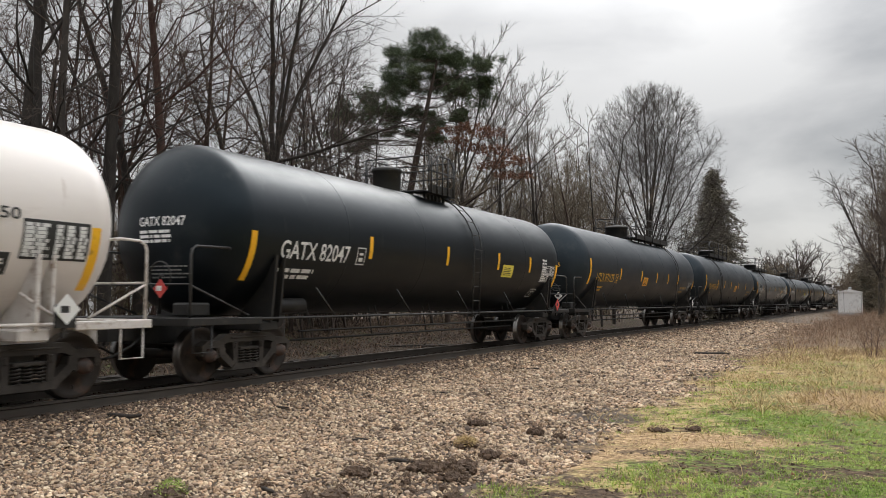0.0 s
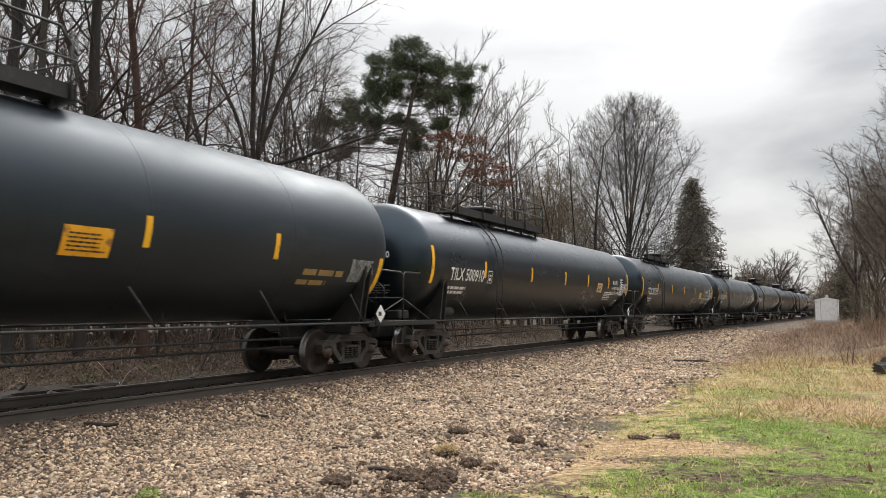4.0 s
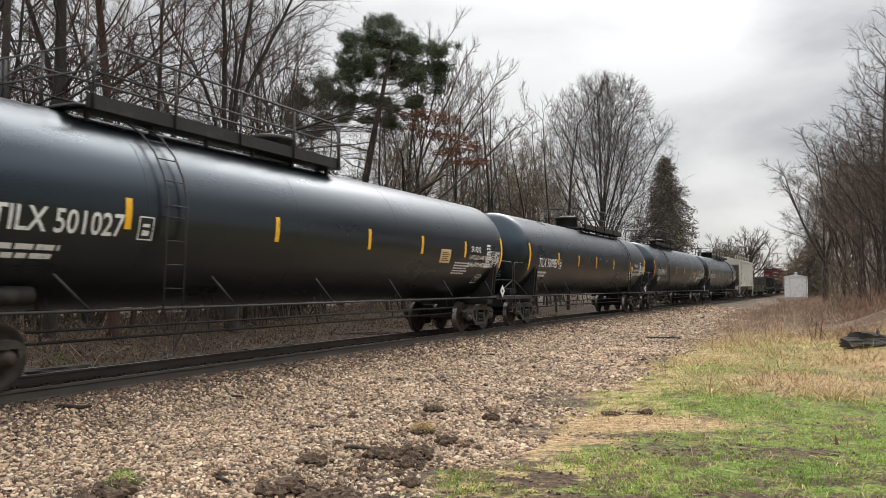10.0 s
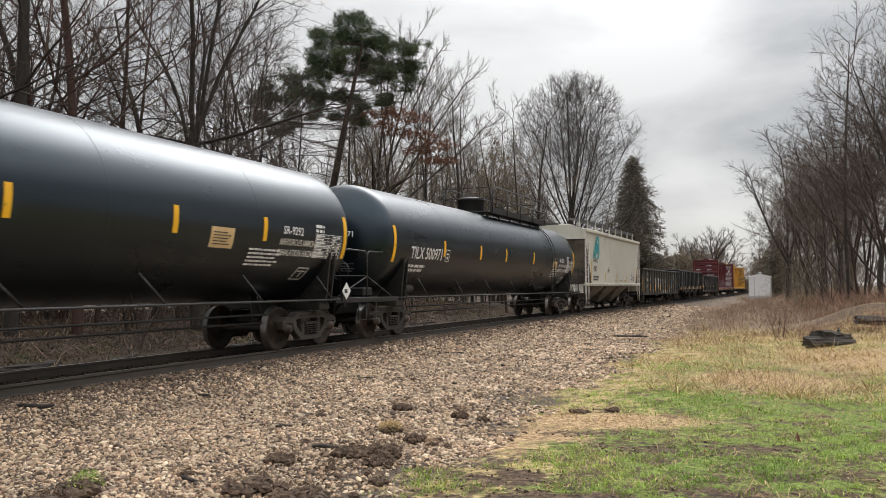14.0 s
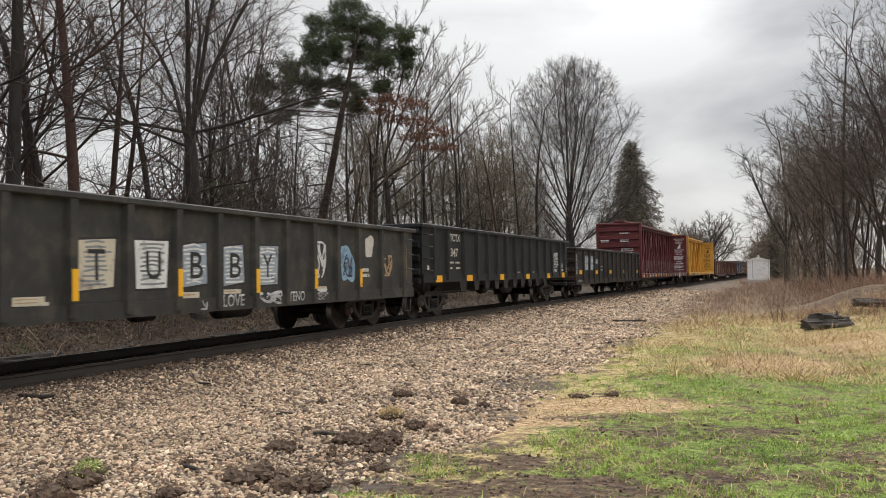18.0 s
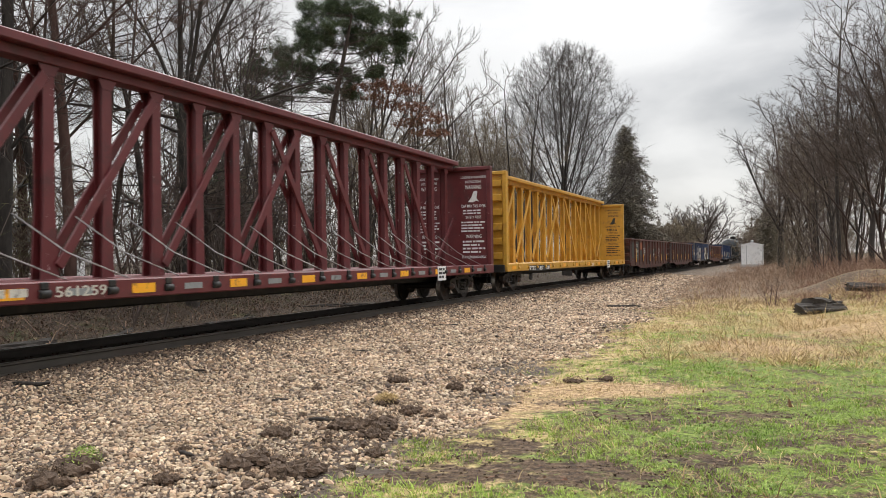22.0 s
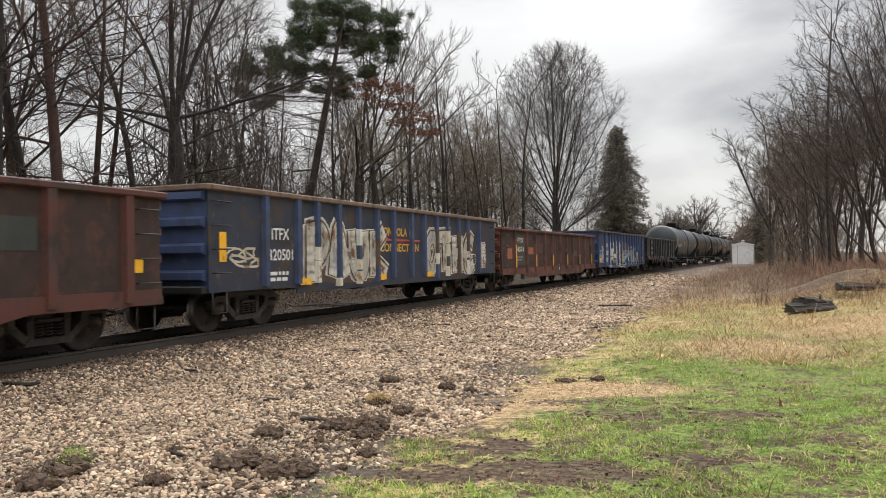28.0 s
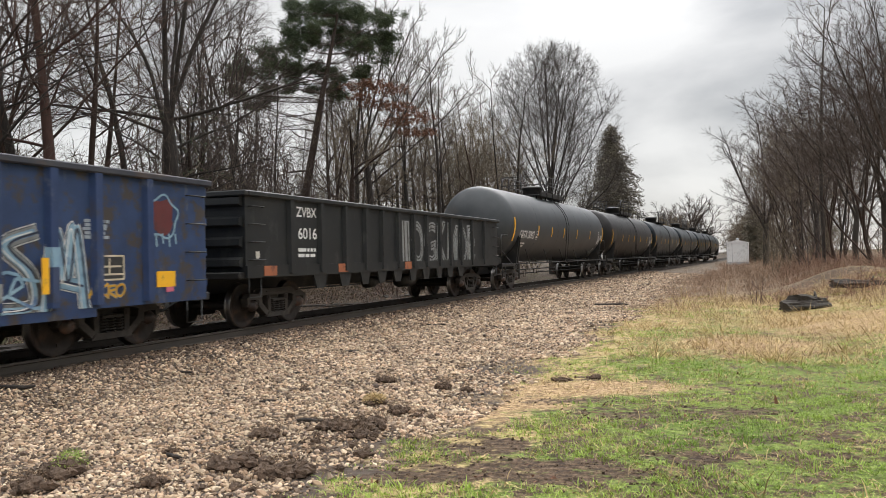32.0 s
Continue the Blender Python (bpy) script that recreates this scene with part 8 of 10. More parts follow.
crown_a = tree_thing("bare_tree", forked_tree(13.0, 66, 0.3, 5, 34, sway=0.09, fine=(8, 5, 4), reach=0.48), "bark", "twig_pale", "leafless tree with a spreading crown on the bank", **dict(BUILD, thick=0.17, thin=0.0085, twig_r=0.008, per=2.2))
crown_b = tree_thing("bare_tree", forked_tree(11.5, 67, 0.16, 5, 30, trunk_lean=(-0.25, 0), sway=0.09, fine=(9, 6, 4), reach=0.46), "bark_brown", "twig", "leafless tree leaning out over the bank", **dict(BUILD, thick=0.14, thin=0.0085, twig_r=0.008, per=2.2))
put(crown_a, 4.0, 70, 0, 0.95)
put(crown_b, 8.2, 46, 10, 0.95)
NEAR_SIDE = (crown_a, crown_b, wide_a, wide_b, slim_d, slim_b)
for k, az, dist, sc in ((0, 3.0, 78, 1.0), (1, 3.5, 72, 0.9), (0, 5.0, 62, 1.0), (1, 6.1, 56, 0.95), (0, 7.2, 52, 1.0), (0, 8.9, 48, 1.05), (2, 9.9, 42, 1.0), (1, 10.8, 42, 1.05), (0, 11.5, 48, 1.1), (3, 4.8, 74, 1.0), (3, 6.6, 64, 1.0),
                        (0, 2.3, 104, 1.0), (2, 3.9, 92, 1.1), (0, 5.6, 82, 1.1), (4, 4.2, 62, 0.9), (4, 6.3, 54, 0.9), (3, 2.6, 90, 0.95)):
    plant(NEAR_SIDE[k], az, dist, rt.uniform(-40, 40) if k == 1 else rt.uniform(0, 360), sc)
for k in range(26):
    az = 1.7 + 9 * rt.random()
    dist = rt.uniform(52, 100) - az * 1.4
    plant(rt.choice((brush_c, brush_d, brush_d, brush_c, brush_a)), az, dist, rt.uniform(0, 360), rt.uniform(0.7, 1.35))
put(spruce_tree(7.5, 9, 0.3), 1.3, 103)
# a belt of scrub where the line leaves the view
for k in range(16):
    az = -0.2 + 12 * k / 15
    plant(brush_a, az, rt.uniform(150, 185) if az < 2 else rt.uniform(112, 130), rt.uniform(0, 360), rt.uniform(2.2, 3.0))
# unseen woods round the clearing behind the camera, added to darken the tanks' low reflections
for k in range(26):
    az = 38 + 200 * (k + rt.random()) / 26
    plant(PATTERN[rt.choice((3, 4, 5, 2))], az, rt.uniform(20, 32), rt.uniform(0, 360), rt.uniform(0.9, 1.15))

# a thin evergreen among the bare trunks
sk = wood_tree(8.6, 62, 0.35, 0.26, limbs=12, fine=(4, 3), rise=0.3)
evergreen = tree_thing("evergreen_tree", sk, "bark_brown", "twig_brown", "thin young evergreen with sparse green sprays", **dict(BUILD, thick=0.09, per=0.6))
put(evergreen, -37.3, 30, 37)
outer = sk.p[(np.hypot(sk.p[:, 0], sk.p[:, 1]) > 0.7)]
v, f = needle_clumps(outer[sk.rs.rand(len(outer)) < 0.6], 5, 0.16, 6, 0.01, 0.5)
sprays = new("foliage", arrays_mesh("foliage", v, f, M["needle"]))
sprays.parent = evergreen

# russet leaves that still hang on a young oak beside the pine
sk = forked_tree(10.6, 61, 0.6, 5, 48, drift=(0.35, 0), sway=0.08)
oak = tree_thing("young_oak", sk, "bark_brown", "twig_brown", "young oak that still holds russet dead leaves", **dict(BUILD, thick=0.14))
put(oak, -26.3, 41, 25)
sprays = [egg(sk.rs, int(150 * r), (x, y, z), (r * 1.25, r * 1.1, r * 0.3)) for x, y, z, r in ((0.3, 0, 9.9, 0.8), (1.2, 0.3, 10.1, 0.8), (2.0, -0.3, 9.7, 0.9), (1.2, 0.4, 9.1, 0.8), (2.5, 0.2, 8.9, 0.9), (3.3, -0.2, 8.3, 0.9),
                                                                                            (2.2, 0.1, 8.1, 0.7), (0.5, -0.4, 9.3, 0.6), (3.8, 0.2, 7.6, 0.6), (2.9, -0.3, 7.5, 0.6))]
v, f = needle_clumps(np.concatenate(sprays), 5, 0.13, 4, 0.03, 0.4)
leaves = new("leaves", arrays_mesh("leaves", v, f, M["dead_leaf"]))
leaves.parent = oak



# ---- ties ----
def tie_mesh():
    s = Shape()
    s.box((0, 0, -0.27), (2.6, 0.23, 0.18), bevel=0.012)
    return s.mesh("tie", M["tie"])


def plate_mesh():
    s = Shape()
    for q in (-0.755, 0.755):
        s.box((q, 0, -0.182), (0.36, 0.19, 0.02), bevel=0.006)
        for o in (-0.1, 0.1):
            s.box((q + o, 0.05, -0.165), (0.03, 0.03, 0.03))
            s.box((q + o, -0.05, -0.165), (0.03, 0.03, 0.03))
    return s.mesh("tie_plate", M["plate"])


tie_me, plate_me = tie_mesh(), plate_mesh()
y = -12.0
for k in range(300):
    a = track_dir(y)
    t = part("tie", tie_me, None, track, m=pose(track_x(y), y, 0, 0, 0, -math.degrees(a) + 0.6 * math.sin(k * 1.7)))
    if y < 45:
        part("tie_plate", plate_me, None, t)
    y += 0.535


# ---- stones of the ballast ----
def stones(name, n, seed, place, size, material, label):
    rs = np.random.RandomState(seed)
    x, y = place(rs, n)
    n = len(x)
    cube = np.array([(a, b, c) for a in (-1, 1) for b in (-1, 1) for c in (-1, 1)], dtype=float)
    v = cube[None] * (1 + rs.uniform(-0.42, 0.28, (n, 8, 3)))
    s = size * np.exp(rs.normal(0, 0.33, (n, 1, 1)))
    v = v * s * np.stack([rs.uniform(0.7, 1.25, n), rs.uniform(0.7, 1.25, n), rs.uniform(0.45, 0.85, n)], -1)[:, None]
    q = rs.normal(size=(n, 4))
    q[:, 1:3] *= 0.55
    q /= np.linalg.norm(q, axis=1, keepdims=True)
    w, i, j, k = q.T
    R = np.stack([1 - 2 * (j * j + k * k), 2 * (i * j - k * w), 2 * (i * k + j * w), 2 * (i * j + k * w), 1 - 2 * (i * i + k * k), 2 * (j * k - i * w),
                  2 * (i * k - j * w), 2 * (j * k + i * w), 1 - 2 * (i * i + j * j)], -1).reshape(n, 3, 3)
    v = np.einsum("nij,nkj->nki", R, v)
    z = ground_z(x, y) + s[:, 0, 0] * rs.uniform(-0.3, 0.4, n)
    v += np.stack([x, y, z], -1)[:, None]
    fs = np.array([(0, 1, 3, 2), (4, 6, 7, 5), (0, 4, 5, 1), (2, 3, 7, 6), (1, 5, 7, 3)])
    f = (np.arange(n)[:, None, None] * 8 + fs[None]).reshape(-1, 4)
    ob = new(name, arrays_mesh(name, v.reshape(-1, 3), f, material))
    return tagged(ob, label, "gravel", kind="stuff")


def edge_x(y):
    """Where the gravel gives way to grass."""
    return -3.1 + 0.55 * np.sin(y * 0.9) + 0.35 * np.sin(y * 2.3 + 1) + 0.25 * np.sin(y * 5.1)


def pebbles(name, seed, y0, y1, d0, d1, pitch, size, grimy, material, label):
    """Rounded broken stones packed side by side between two distances from the track's line; grimy: the share kept at each place."""
    rs = np.random.RandomState(seed)
    gy_, gd = np.meshgrid(np.arange(y0, y1, pitch * 0.9), np.arange(d0, d1, pitch), indexing="ij")
    y = gy_.ravel() + rs.uniform(-0.5, 0.5, gy_.size) * pitch
    x = track_x_np(y) + gd.ravel() + rs.uniform(-0.55, 0.55, gy_.size) * pitch
    d = x - track_x_np(y)
    edge = edge_x(y) + rs.normal(0, 0.3, len(x)) - 0.25 * wave(x, y, 0.4, 0.7)
    keep = (x < edge) & (rs.rand(len(x)) < grimy(d, x, y)) & (x > -1.6 * y - 0.4)
    # the packed layer thins out here and there and bares the darkened ground
    keep &= wave(x, y, 0.22, 3.1) + 0.6 * wave(x, y, 0.6, 0.4) + 0.7 * rs.normal(size=len(x)) > -1.55
    x, y = x[keep], y[keep]
    n = len(x)
    ring = [(math.cos(a) * 0.894, math.sin(a) * 0.894, 0.447) for a in np.arange(5) * 1.2566] + [(math.cos(a) * 0.894, math.sin(a) * 0.894, -0.447) for a in np.arange(5) * 1.2566 + 0.6283]
    ico = np.array([(0, 0, 1.0)] + ring)
    v = ico[None] * (1 + rs.uniform(-0.30, 0.26, (n, 11, 1))) + rs.uniform(-0.13, 0.13, (n, 11, 3))
    s = size * np.exp(rs.normal(0, 0.27, (n, 1, 1)))
    v = v * s * np.stack([rs.uniform(0.8, 1.45, n), rs.uniform(0.7, 1.05, n), rs.uniform(0.5, 0.9, n)], -1)[:, None]
    q = np.stack([np.ones(n), rs.normal(0, 0.16, n), rs.normal(0, 0.16, n), 0 * x], -1)
    t = rs.uniform(0, np.pi, n)
    w, i, j, k = q[:, 0] * np.cos(t), q[:, 1] * np.cos(t) + q[:, 2] * np.sin(t), q[:, 2] * np.cos(t) - q[:, 1] * np.sin(t), q[:, 0] * np.sin(t)
    ln = np.sqrt(w * w + i * i + j * j + k * k)
    w, i, j, k = w / ln, i / ln, j / ln, k / ln
    R = np.stack([1 - 2 * (j * j + k * k), 2 * (i * j - k * w), 2 * (i * k + j * w), 2 * (i * j + k * w), 1 - 2 * (i * i + k * k), 2 * (j * k - i * w),
                  2 * (i * k - j * w), 2 * (j * k + i * w), 1 - 2 * (i * i + j * j)], -1).reshape(n, 3, 3)
    v = np.einsum("nij,nkj->nki", R, v)
    z = ground_z(x, y) + s[:, 0, 0] * rs.uniform(-0.1, 0.55, n)
    v += np.stack([x, y, z], -1)[:, None]
    fs = [(0, 1 + a, 1 + (a + 1) % 5) for a in range(5)] + [(1 + a, 6 + a, 1 + (a + 1) % 5) for a in range(5)] + [(1 + (a + 1) % 5, 6 + a, 6 + (a + 1) % 5) for a in range(5)]
    f = (np.arange(n)[:, None, None] * 11 + np.array(fs)[None]).reshape(-1, 3)
    return tagged(new(name, arrays_mesh(name, v.reshape(-1, 3), f, material)), label, "gravel", kind="stuff")


def grime(d, x, y):
    """Share of oily stones: nearly all of them close beside the rail, few beyond the shoulder."""
    return np.clip(0.95 - 0.78 * smooth01(1.0, 2.6, d) + 0.14 * wave(x, y, 0.8, 1.4), 0.0, 1.0)


def clean(d, x, y):
    return 1.0 - grime(d, x, y)


for y0, y1, pitch, size, seed in ((3.2, 9.5, 0.0385, 0.0195, 1), (9.5, 17, 0.048, 0.024, 2), (17, 30, 0.062, 0.031, 3), (30, 43, 0.078, 0.038, 4), (43, 54, 0.098, 0.046, 5), (54, 70, 0.125, 0.056, 6)):
    pebbles("gravel", seed, y0, y1, 0.86, 7.8, pitch, size, clean, M["stone"], "pale pinkish crushed stone ballast")
    pebbles("gravel", seed + 10, y0, y1, 0.86, 7.8, pitch, size, grime, M["stone_dark"], "grimy dark ballast beside the rails")
# between the rails all stones take the dark colour
pebbles("gravel", 31, 1.0, 34, -2.3, 0.66, 0.10, 0.036, lambda d, x, y: np.where((np.abs(d + 0.755) < 0.1), 0.0, 1.0), M["stone_dark"], "dark ballast between the rails")


def crumb_place(rs, n):
    y = 4.5 + 8.0 * rs.rand(n)
    x = -4.6 + 6.0 * rs.rand(n)
    keep = (in_spots(SOIL_SPOTS, x, y) > -0.6) | ((np.abs(x + 3.75) < 0.6) & (y < 9))
    return x[keep], y[keep]


stones("soil_crumbs", 4500, 4, crumb_place, 0.008, M["soil"], "dark crumbs of bare soil among the grass")


# ---- grass, straw and weeds ----
def blades(name, n, seed, place, h, w, material, label, lean=0.5, category="grass"):
    rs = np.random.RandomState(seed)
    x, y = place(rs, n)
    n = len(x)
    z = ground_z(x, y) - 0.01
    hh = h * np.exp(rs.normal(0, 0.35, n))
    a = rs.uniform(0, 2 * np.pi, n)
    l = lean * rs.rand(n)
    side = np.stack([np.cos(a), np.sin(a), 0 * a], -1) * (w * rs.uniform(0.6, 1.3, n))[:, None]
    b = rs.uniform(0, 2 * np.pi, n)
    d = np.stack([np.cos(b) * l, np.sin(b) * l, np.sqrt(np.maximum(0.05, 1 - l * l))], -1) * hh[:, None]
    o = np.stack([x, y, z], -1)
    m = o + d * 0.55
    tip = o + d * 1.0 + np.stack([np.cos(b) * l, np.sin(b) * l, -0.35 * l], -1) * (hh * 0.35)[:, None]
    v = np.stack([o - side, o + side, m + side * 0.7, m - side * 0.7, tip], 1).reshape(-1, 3)
    k = np.arange(n)[:, None] * 5
    f = np.concatenate([k + np.array([[0, 1, 2]]), k + np.array([[0, 2, 3]]), k + np.array([[3, 2, 4]])])
    ob = new(name, arrays_mesh(name, v, f, material))
    return tagged(ob, label, category, kind="stuff")


def tufts(name, centres, per, radius, h, w, material, label, lean=0.5, category="grass", seed=1, vary=0.3):
    """Clumps of blades that fan out from each centre; the clumps differ in height and lean."""
    rs = np.random.RandomState(seed)
    cx, cy = centres
    m = len(cx)
    hh = np.repeat(h * np.exp(rs.normal(0, vary, m)), per) * np.exp(rs.normal(0, 0.3, m * per))
    tx, ty = np.repeat(rs.normal(0, 0.35, m), per), np.repeat(rs.normal(0, 0.35, m), per)
    x0, y0 = np.repeat(cx, per), np.repeat(cy, per)
    n = m * per
    dx, dy = rs.normal(0, 1, n), rs.normal(0, 1, n)
    x, y = x0 + dx * radius, y0 + dy * radius
    z = ground_z(x, y) - 0.01
    lx, ly = lean * (0.45 * dx + tx + rs.normal(0, 0.35, n)), lean * (0.45 * dy + ty + rs.normal(0, 0.35, n))
    d = np.stack([lx, ly, np.ones(n)], -1)
    d /= np.linalg.norm(d, axis=1, keepdims=True)
    a = rs.uniform(0, 2 * np.pi, n)
    side = np.stack([np.cos(a), np.sin(a), 0 * a], -1) * (w * rs.uniform(0.6, 1.3, n))[:, None]
    o = np.stack([x, y, z], -1)
    mid = o + d * (hh * 0.55)[:, None]
    tip = o + d * hh[:, None] + np.stack([lx, ly, -0.4 * np.hypot(lx, ly)], -1) * (hh * 0.4)[:, None]
    v = np.stack([o - side, o + side, mid + side * 0.7, mid - side * 0.7, tip], 1).reshape(-1, 3)
    k = np.arange(n)[:, None] * 5
    f = np.concatenate([k + np.array([[0, 1, 2]]), k + np.array([[0, 2, 3]]), k + np.array([[3, 2, 4]])])
    ob = new(name, arrays_mesh(name, v, f, material))
    return tagged(ob, label, category, kind="stuff")


def scatter(seed, n, x0, x1, y0, y1, keep, power=1.0):
    rs = np.random.RandomState(seed)
    y = y0 + (y1 - y0) * rs.rand(n) ** power
    x = x0 + (x1 - x0) * rs.rand(n)
    k = keep(x, y, rs)
    return x[k], y[k]


def on_lawn(x, y):
    return x > edge_x(y) + 0.25


def green_keep(x, y, rs):
    p = wave(x, y, 0.9, 0.4) + 0.8 * wave(x, y, 0.31, 1.9) + 0.6 * wave(x, y, 0.12, 0.6)
    return on_lawn(x, y) & (in_spots(STRAW_SPOTS, x, y) < -0.1 + 0.5 * rs.rand(len(x)) ** 3) & (in_spots(SOIL_SPOTS, x, y) < 0.1) & (p + 0.4 * rs.normal(size=len(x)) > 0.05 * np.clip(y - 11.5, -9, 14) - 0.05)


def straw_keep(x, y, rs):
    return on_lawn(x, y) & ((in_spots(STRAW_SPOTS, x, y) > -0.2) | (rs.rand(len(x)) < 0.34 + 0.35 * wave(x, y, 0.5, 2.6) + 0.045 * np.clip(y - 10, 0, 15))) & (in_spots(SOIL_SPOTS, x, y) < 0.0)


def mat_keep(x, y, rs):
    return (x > edge_x(y) + 0.9 - 0.03 * (y - 13)) & (wave(x, y, 1.3, 0.9) + 0.7 * wave(x, y, 0.5, 3.0) + 0.3 * rs.normal(size=len(x)) > -0.05)


def weed_keep(x, y, rs):
    d = x - track_x_np(y)
    p = wave(x, y, 1.9, 1.0) + 0.5 * wave(x, y, 0.7, 2.2) + 0.35 * rs.normal(size=len(x))
    return (d > 5.6 + 0.7 * np.sin(y * 0.4)) & (x > edge_x(y) + 0.4) & (p > 0.25 - 0.03 * (y - 20)) & (in_spots(SOIL_SPOTS, x, y) < 0)


def bramble_keep(x, y, rs):
    return (x > 1.2 + 0.05 * (y - 24)) & (wave(x, y, 1.7, 2.0) + 0.4 * rs.normal(size=len(x)) > -0.1) & (in_spots(SOIL_SPOTS, x, y) < 0.2)


tufts("grass", scatter(11, 52000, -3.2, 6.5, 4.2, 32, green_keep, 1.6), 8, 0.045, 0.036, 0.0048, M["grass"], "short bright green spring grass", 0.8, seed=11)
tufts("dry_grass", scatter(12, 14000, -3.6, 6.5, 4.5, 30, straw_keep, 1.2), 9, 0.06, 0.065, 0.005, M["dry_grass"], "matted straw-coloured dead grass", 2.2, seed=12)
tufts("dry_grass", scatter(16, 3800, -3.6, 8.5, 13, 32, mat_keep, 1.25), 12, 0.11, 0.16, 0.007, M["dry_grass"], "long tan dead grass lying over", 1.9, seed=16, vary=0.5)
tufts("dead_weeds", scatter(13, 4200, -3.6, 9.5, 22, 92, weed_keep, 1.0), 14, 0.17, 0.36, 0.0055, M["weed"], "thin brown dead weed stalks", 1.0, "weeds", 13, 0.5)
tufts("brambles", scatter(14, 1800, 0.5, 11, 24, 60, bramble_keep), 16, 0.24, 0.46, 0.0065, M["weed_red"], "reddish-brown bramble stems on the bank", 1.4, "weeds", 14, 0.5)
tufts("dead_weeds", scatter(17, 90, -0.9, 1.8, 13.6, 17.2, straw_keep), 14, 0.09, 0.1, 0.004, M["weed"], "low brown weed stalks in the lawn", 1.2, "weeds", 17, 0.4)
tufts("dead_leaves", scatter(18, 2600, -3.4, 6.5, 4.5, 26, lambda x, y, rs: on_lawn(x, y) & (wave(x, y, 0.8, 4.0) + 0.8 * rs.normal(size=len(x)) > 0.35), 1.2), 2, 0.05, 0.05, 0.018, M["dead_leaf"], "brown dead leaves lying in the grass", 3.0, "leaves", 18)
bush = copy_thing(brush_b, pose(0.63, 26.6, float(ground_z(0.63, 26.6)), 0, 0, 40))
bush.scale = (0.34, 0.34, 0.32)
bush = copy_thing(brush_b, pose(-2.25, 15.5, float(ground_z(-2.25, 15.5)), 0, 0, 10))
bush.scale = (0.07, 0.07, 0.14)


def litter_place(rs, n):
    y = 2.0 + 50 * rs.rand(n) ** 1.3
    x = track_x_np(y) - rs.uniform(2.6, 14, n)
    return x, y


blades("leaf_litter", 60000, 15, litter_place, 0.075, 0.03, M["litter"], "brown leaf litter and twigs under the trees", 0.98, "leaf litter")


def bank_place(seed, n, d0, d1, power=1.3):
    rs = np.random.RandomState(seed)
    y = 2.0 + 46 * rs.rand(n) ** power
    return track_x_np(y) - rs.uniform(d0, d1, n), y


tufts("fallen_twigs", bank_place(21, 5200, 3.2, 11), 3, 0.3, 0.42, 0.008, M["twig"], "dark fallen twigs on the far bank", 4.5, "twigs", 21, 0.5)
tufts("fallen_twigs", bank_place(22, 2200, 3.4, 11), 3, 0.3, 0.4, 0.009, M["weed"], "pale fallen twigs on the far bank", 4.0, "twigs", 22, 0.5)
tufts("ground_ivy", bank_place(23, 2600, 4.5, 11), 7, 0.14, 0.06, 0.014, M["bud"], "low green growth among the leaf litter", 1.6, "weeds", 23, 0.4)


# ---- clods, sticks and logs ----
def clod(x, y, r, seed, tuft=None, label="dark clod of soil torn from the verge", flat=0.55):
    """A ragged heap of lumps with torn roots on it."""
    rnd = random.Random(seed)
    lumps = [(0, 0, 0, 0.45)] if r > 0.06 else [(0, 0, 0, 0.95)]
    if r > 0.06:
        for k in range(9 + int(r * 70)):
            a, q = rnd.uniform(0, 6.28), rnd.uniform(0.15, 1.0) ** 0.7
            lumps.append((q * math.cos(a) * r, q * math.sin(a) * r, rnd.uniform(-0.35, 0.5) * (1 - q) * r * flat, rnd.uniform(0.1, 0.3)))
    t = thing("dirt_clod", label, "soil clod", "clods along the gravel's edge", m=pose(x, y, float(ground_z(x, y)) + r * flat * 0.45, 0, 0, seed * 47))
    n, m = 8, 5
    for k, (lx, ly, lz, size) in enumerate(lumps):
        s, vs = Shape(), []
        for i in range(m):
            th = math.pi * (i + 0.5) / m
            for j in range(n):
                a = 2 * math.pi * j / n
                p = Vector((math.sin(th) * math.cos(a), math.sin(th) * math.sin(a), math.cos(th)))
                g = size * r * (1 + 0.5 * noise.noise(p * 2.4 + Vector((seed, k, 0))) + rnd.uniform(-0.2, 0.2))
                vs.append((lx + p.x * g, ly + p.y * g, lz + p.z * g * (0.5 + 0.5 * flat)))
        fs = [(i * n + j, (i + 1) * n + j, (i + 1) * n + (j + 1) % n, i * n + (j + 1) % n) for i in range(m - 1) for j in range(n)]
        fs += [tuple(range(n)), tuple(range((m - 1) * n, m * n))[::-1]]
        part("soil_lump", s.add(vs, fs), M["soil"], t)
    rs = np.random.RandomState(seed)
    k = int((25 + 260 * r) * (6 if tuft == "dry_grass" else 1))
    a = rs.uniform(0, 6.28, k)
    q = r * np.sqrt(rs.rand(k))
    o = np.stack([q * np.cos(a), q * np.sin(a), r * flat * np.sqrt(np.maximum(0, 1 - (q / r) ** 2))], -1)
    v, f = needle_clumps(o * np.array((0.6, 0.6, 1.0)) if tuft == "grass" else o, 3, 0.02 + r * 0.12, seed, 0.003)
    ob = new("root_tuft", arrays_mesh("root_tuft", v, f, M[tuft or "root"]))
    ob["kind"] = "stuff"
    ob.parent = t
    return t


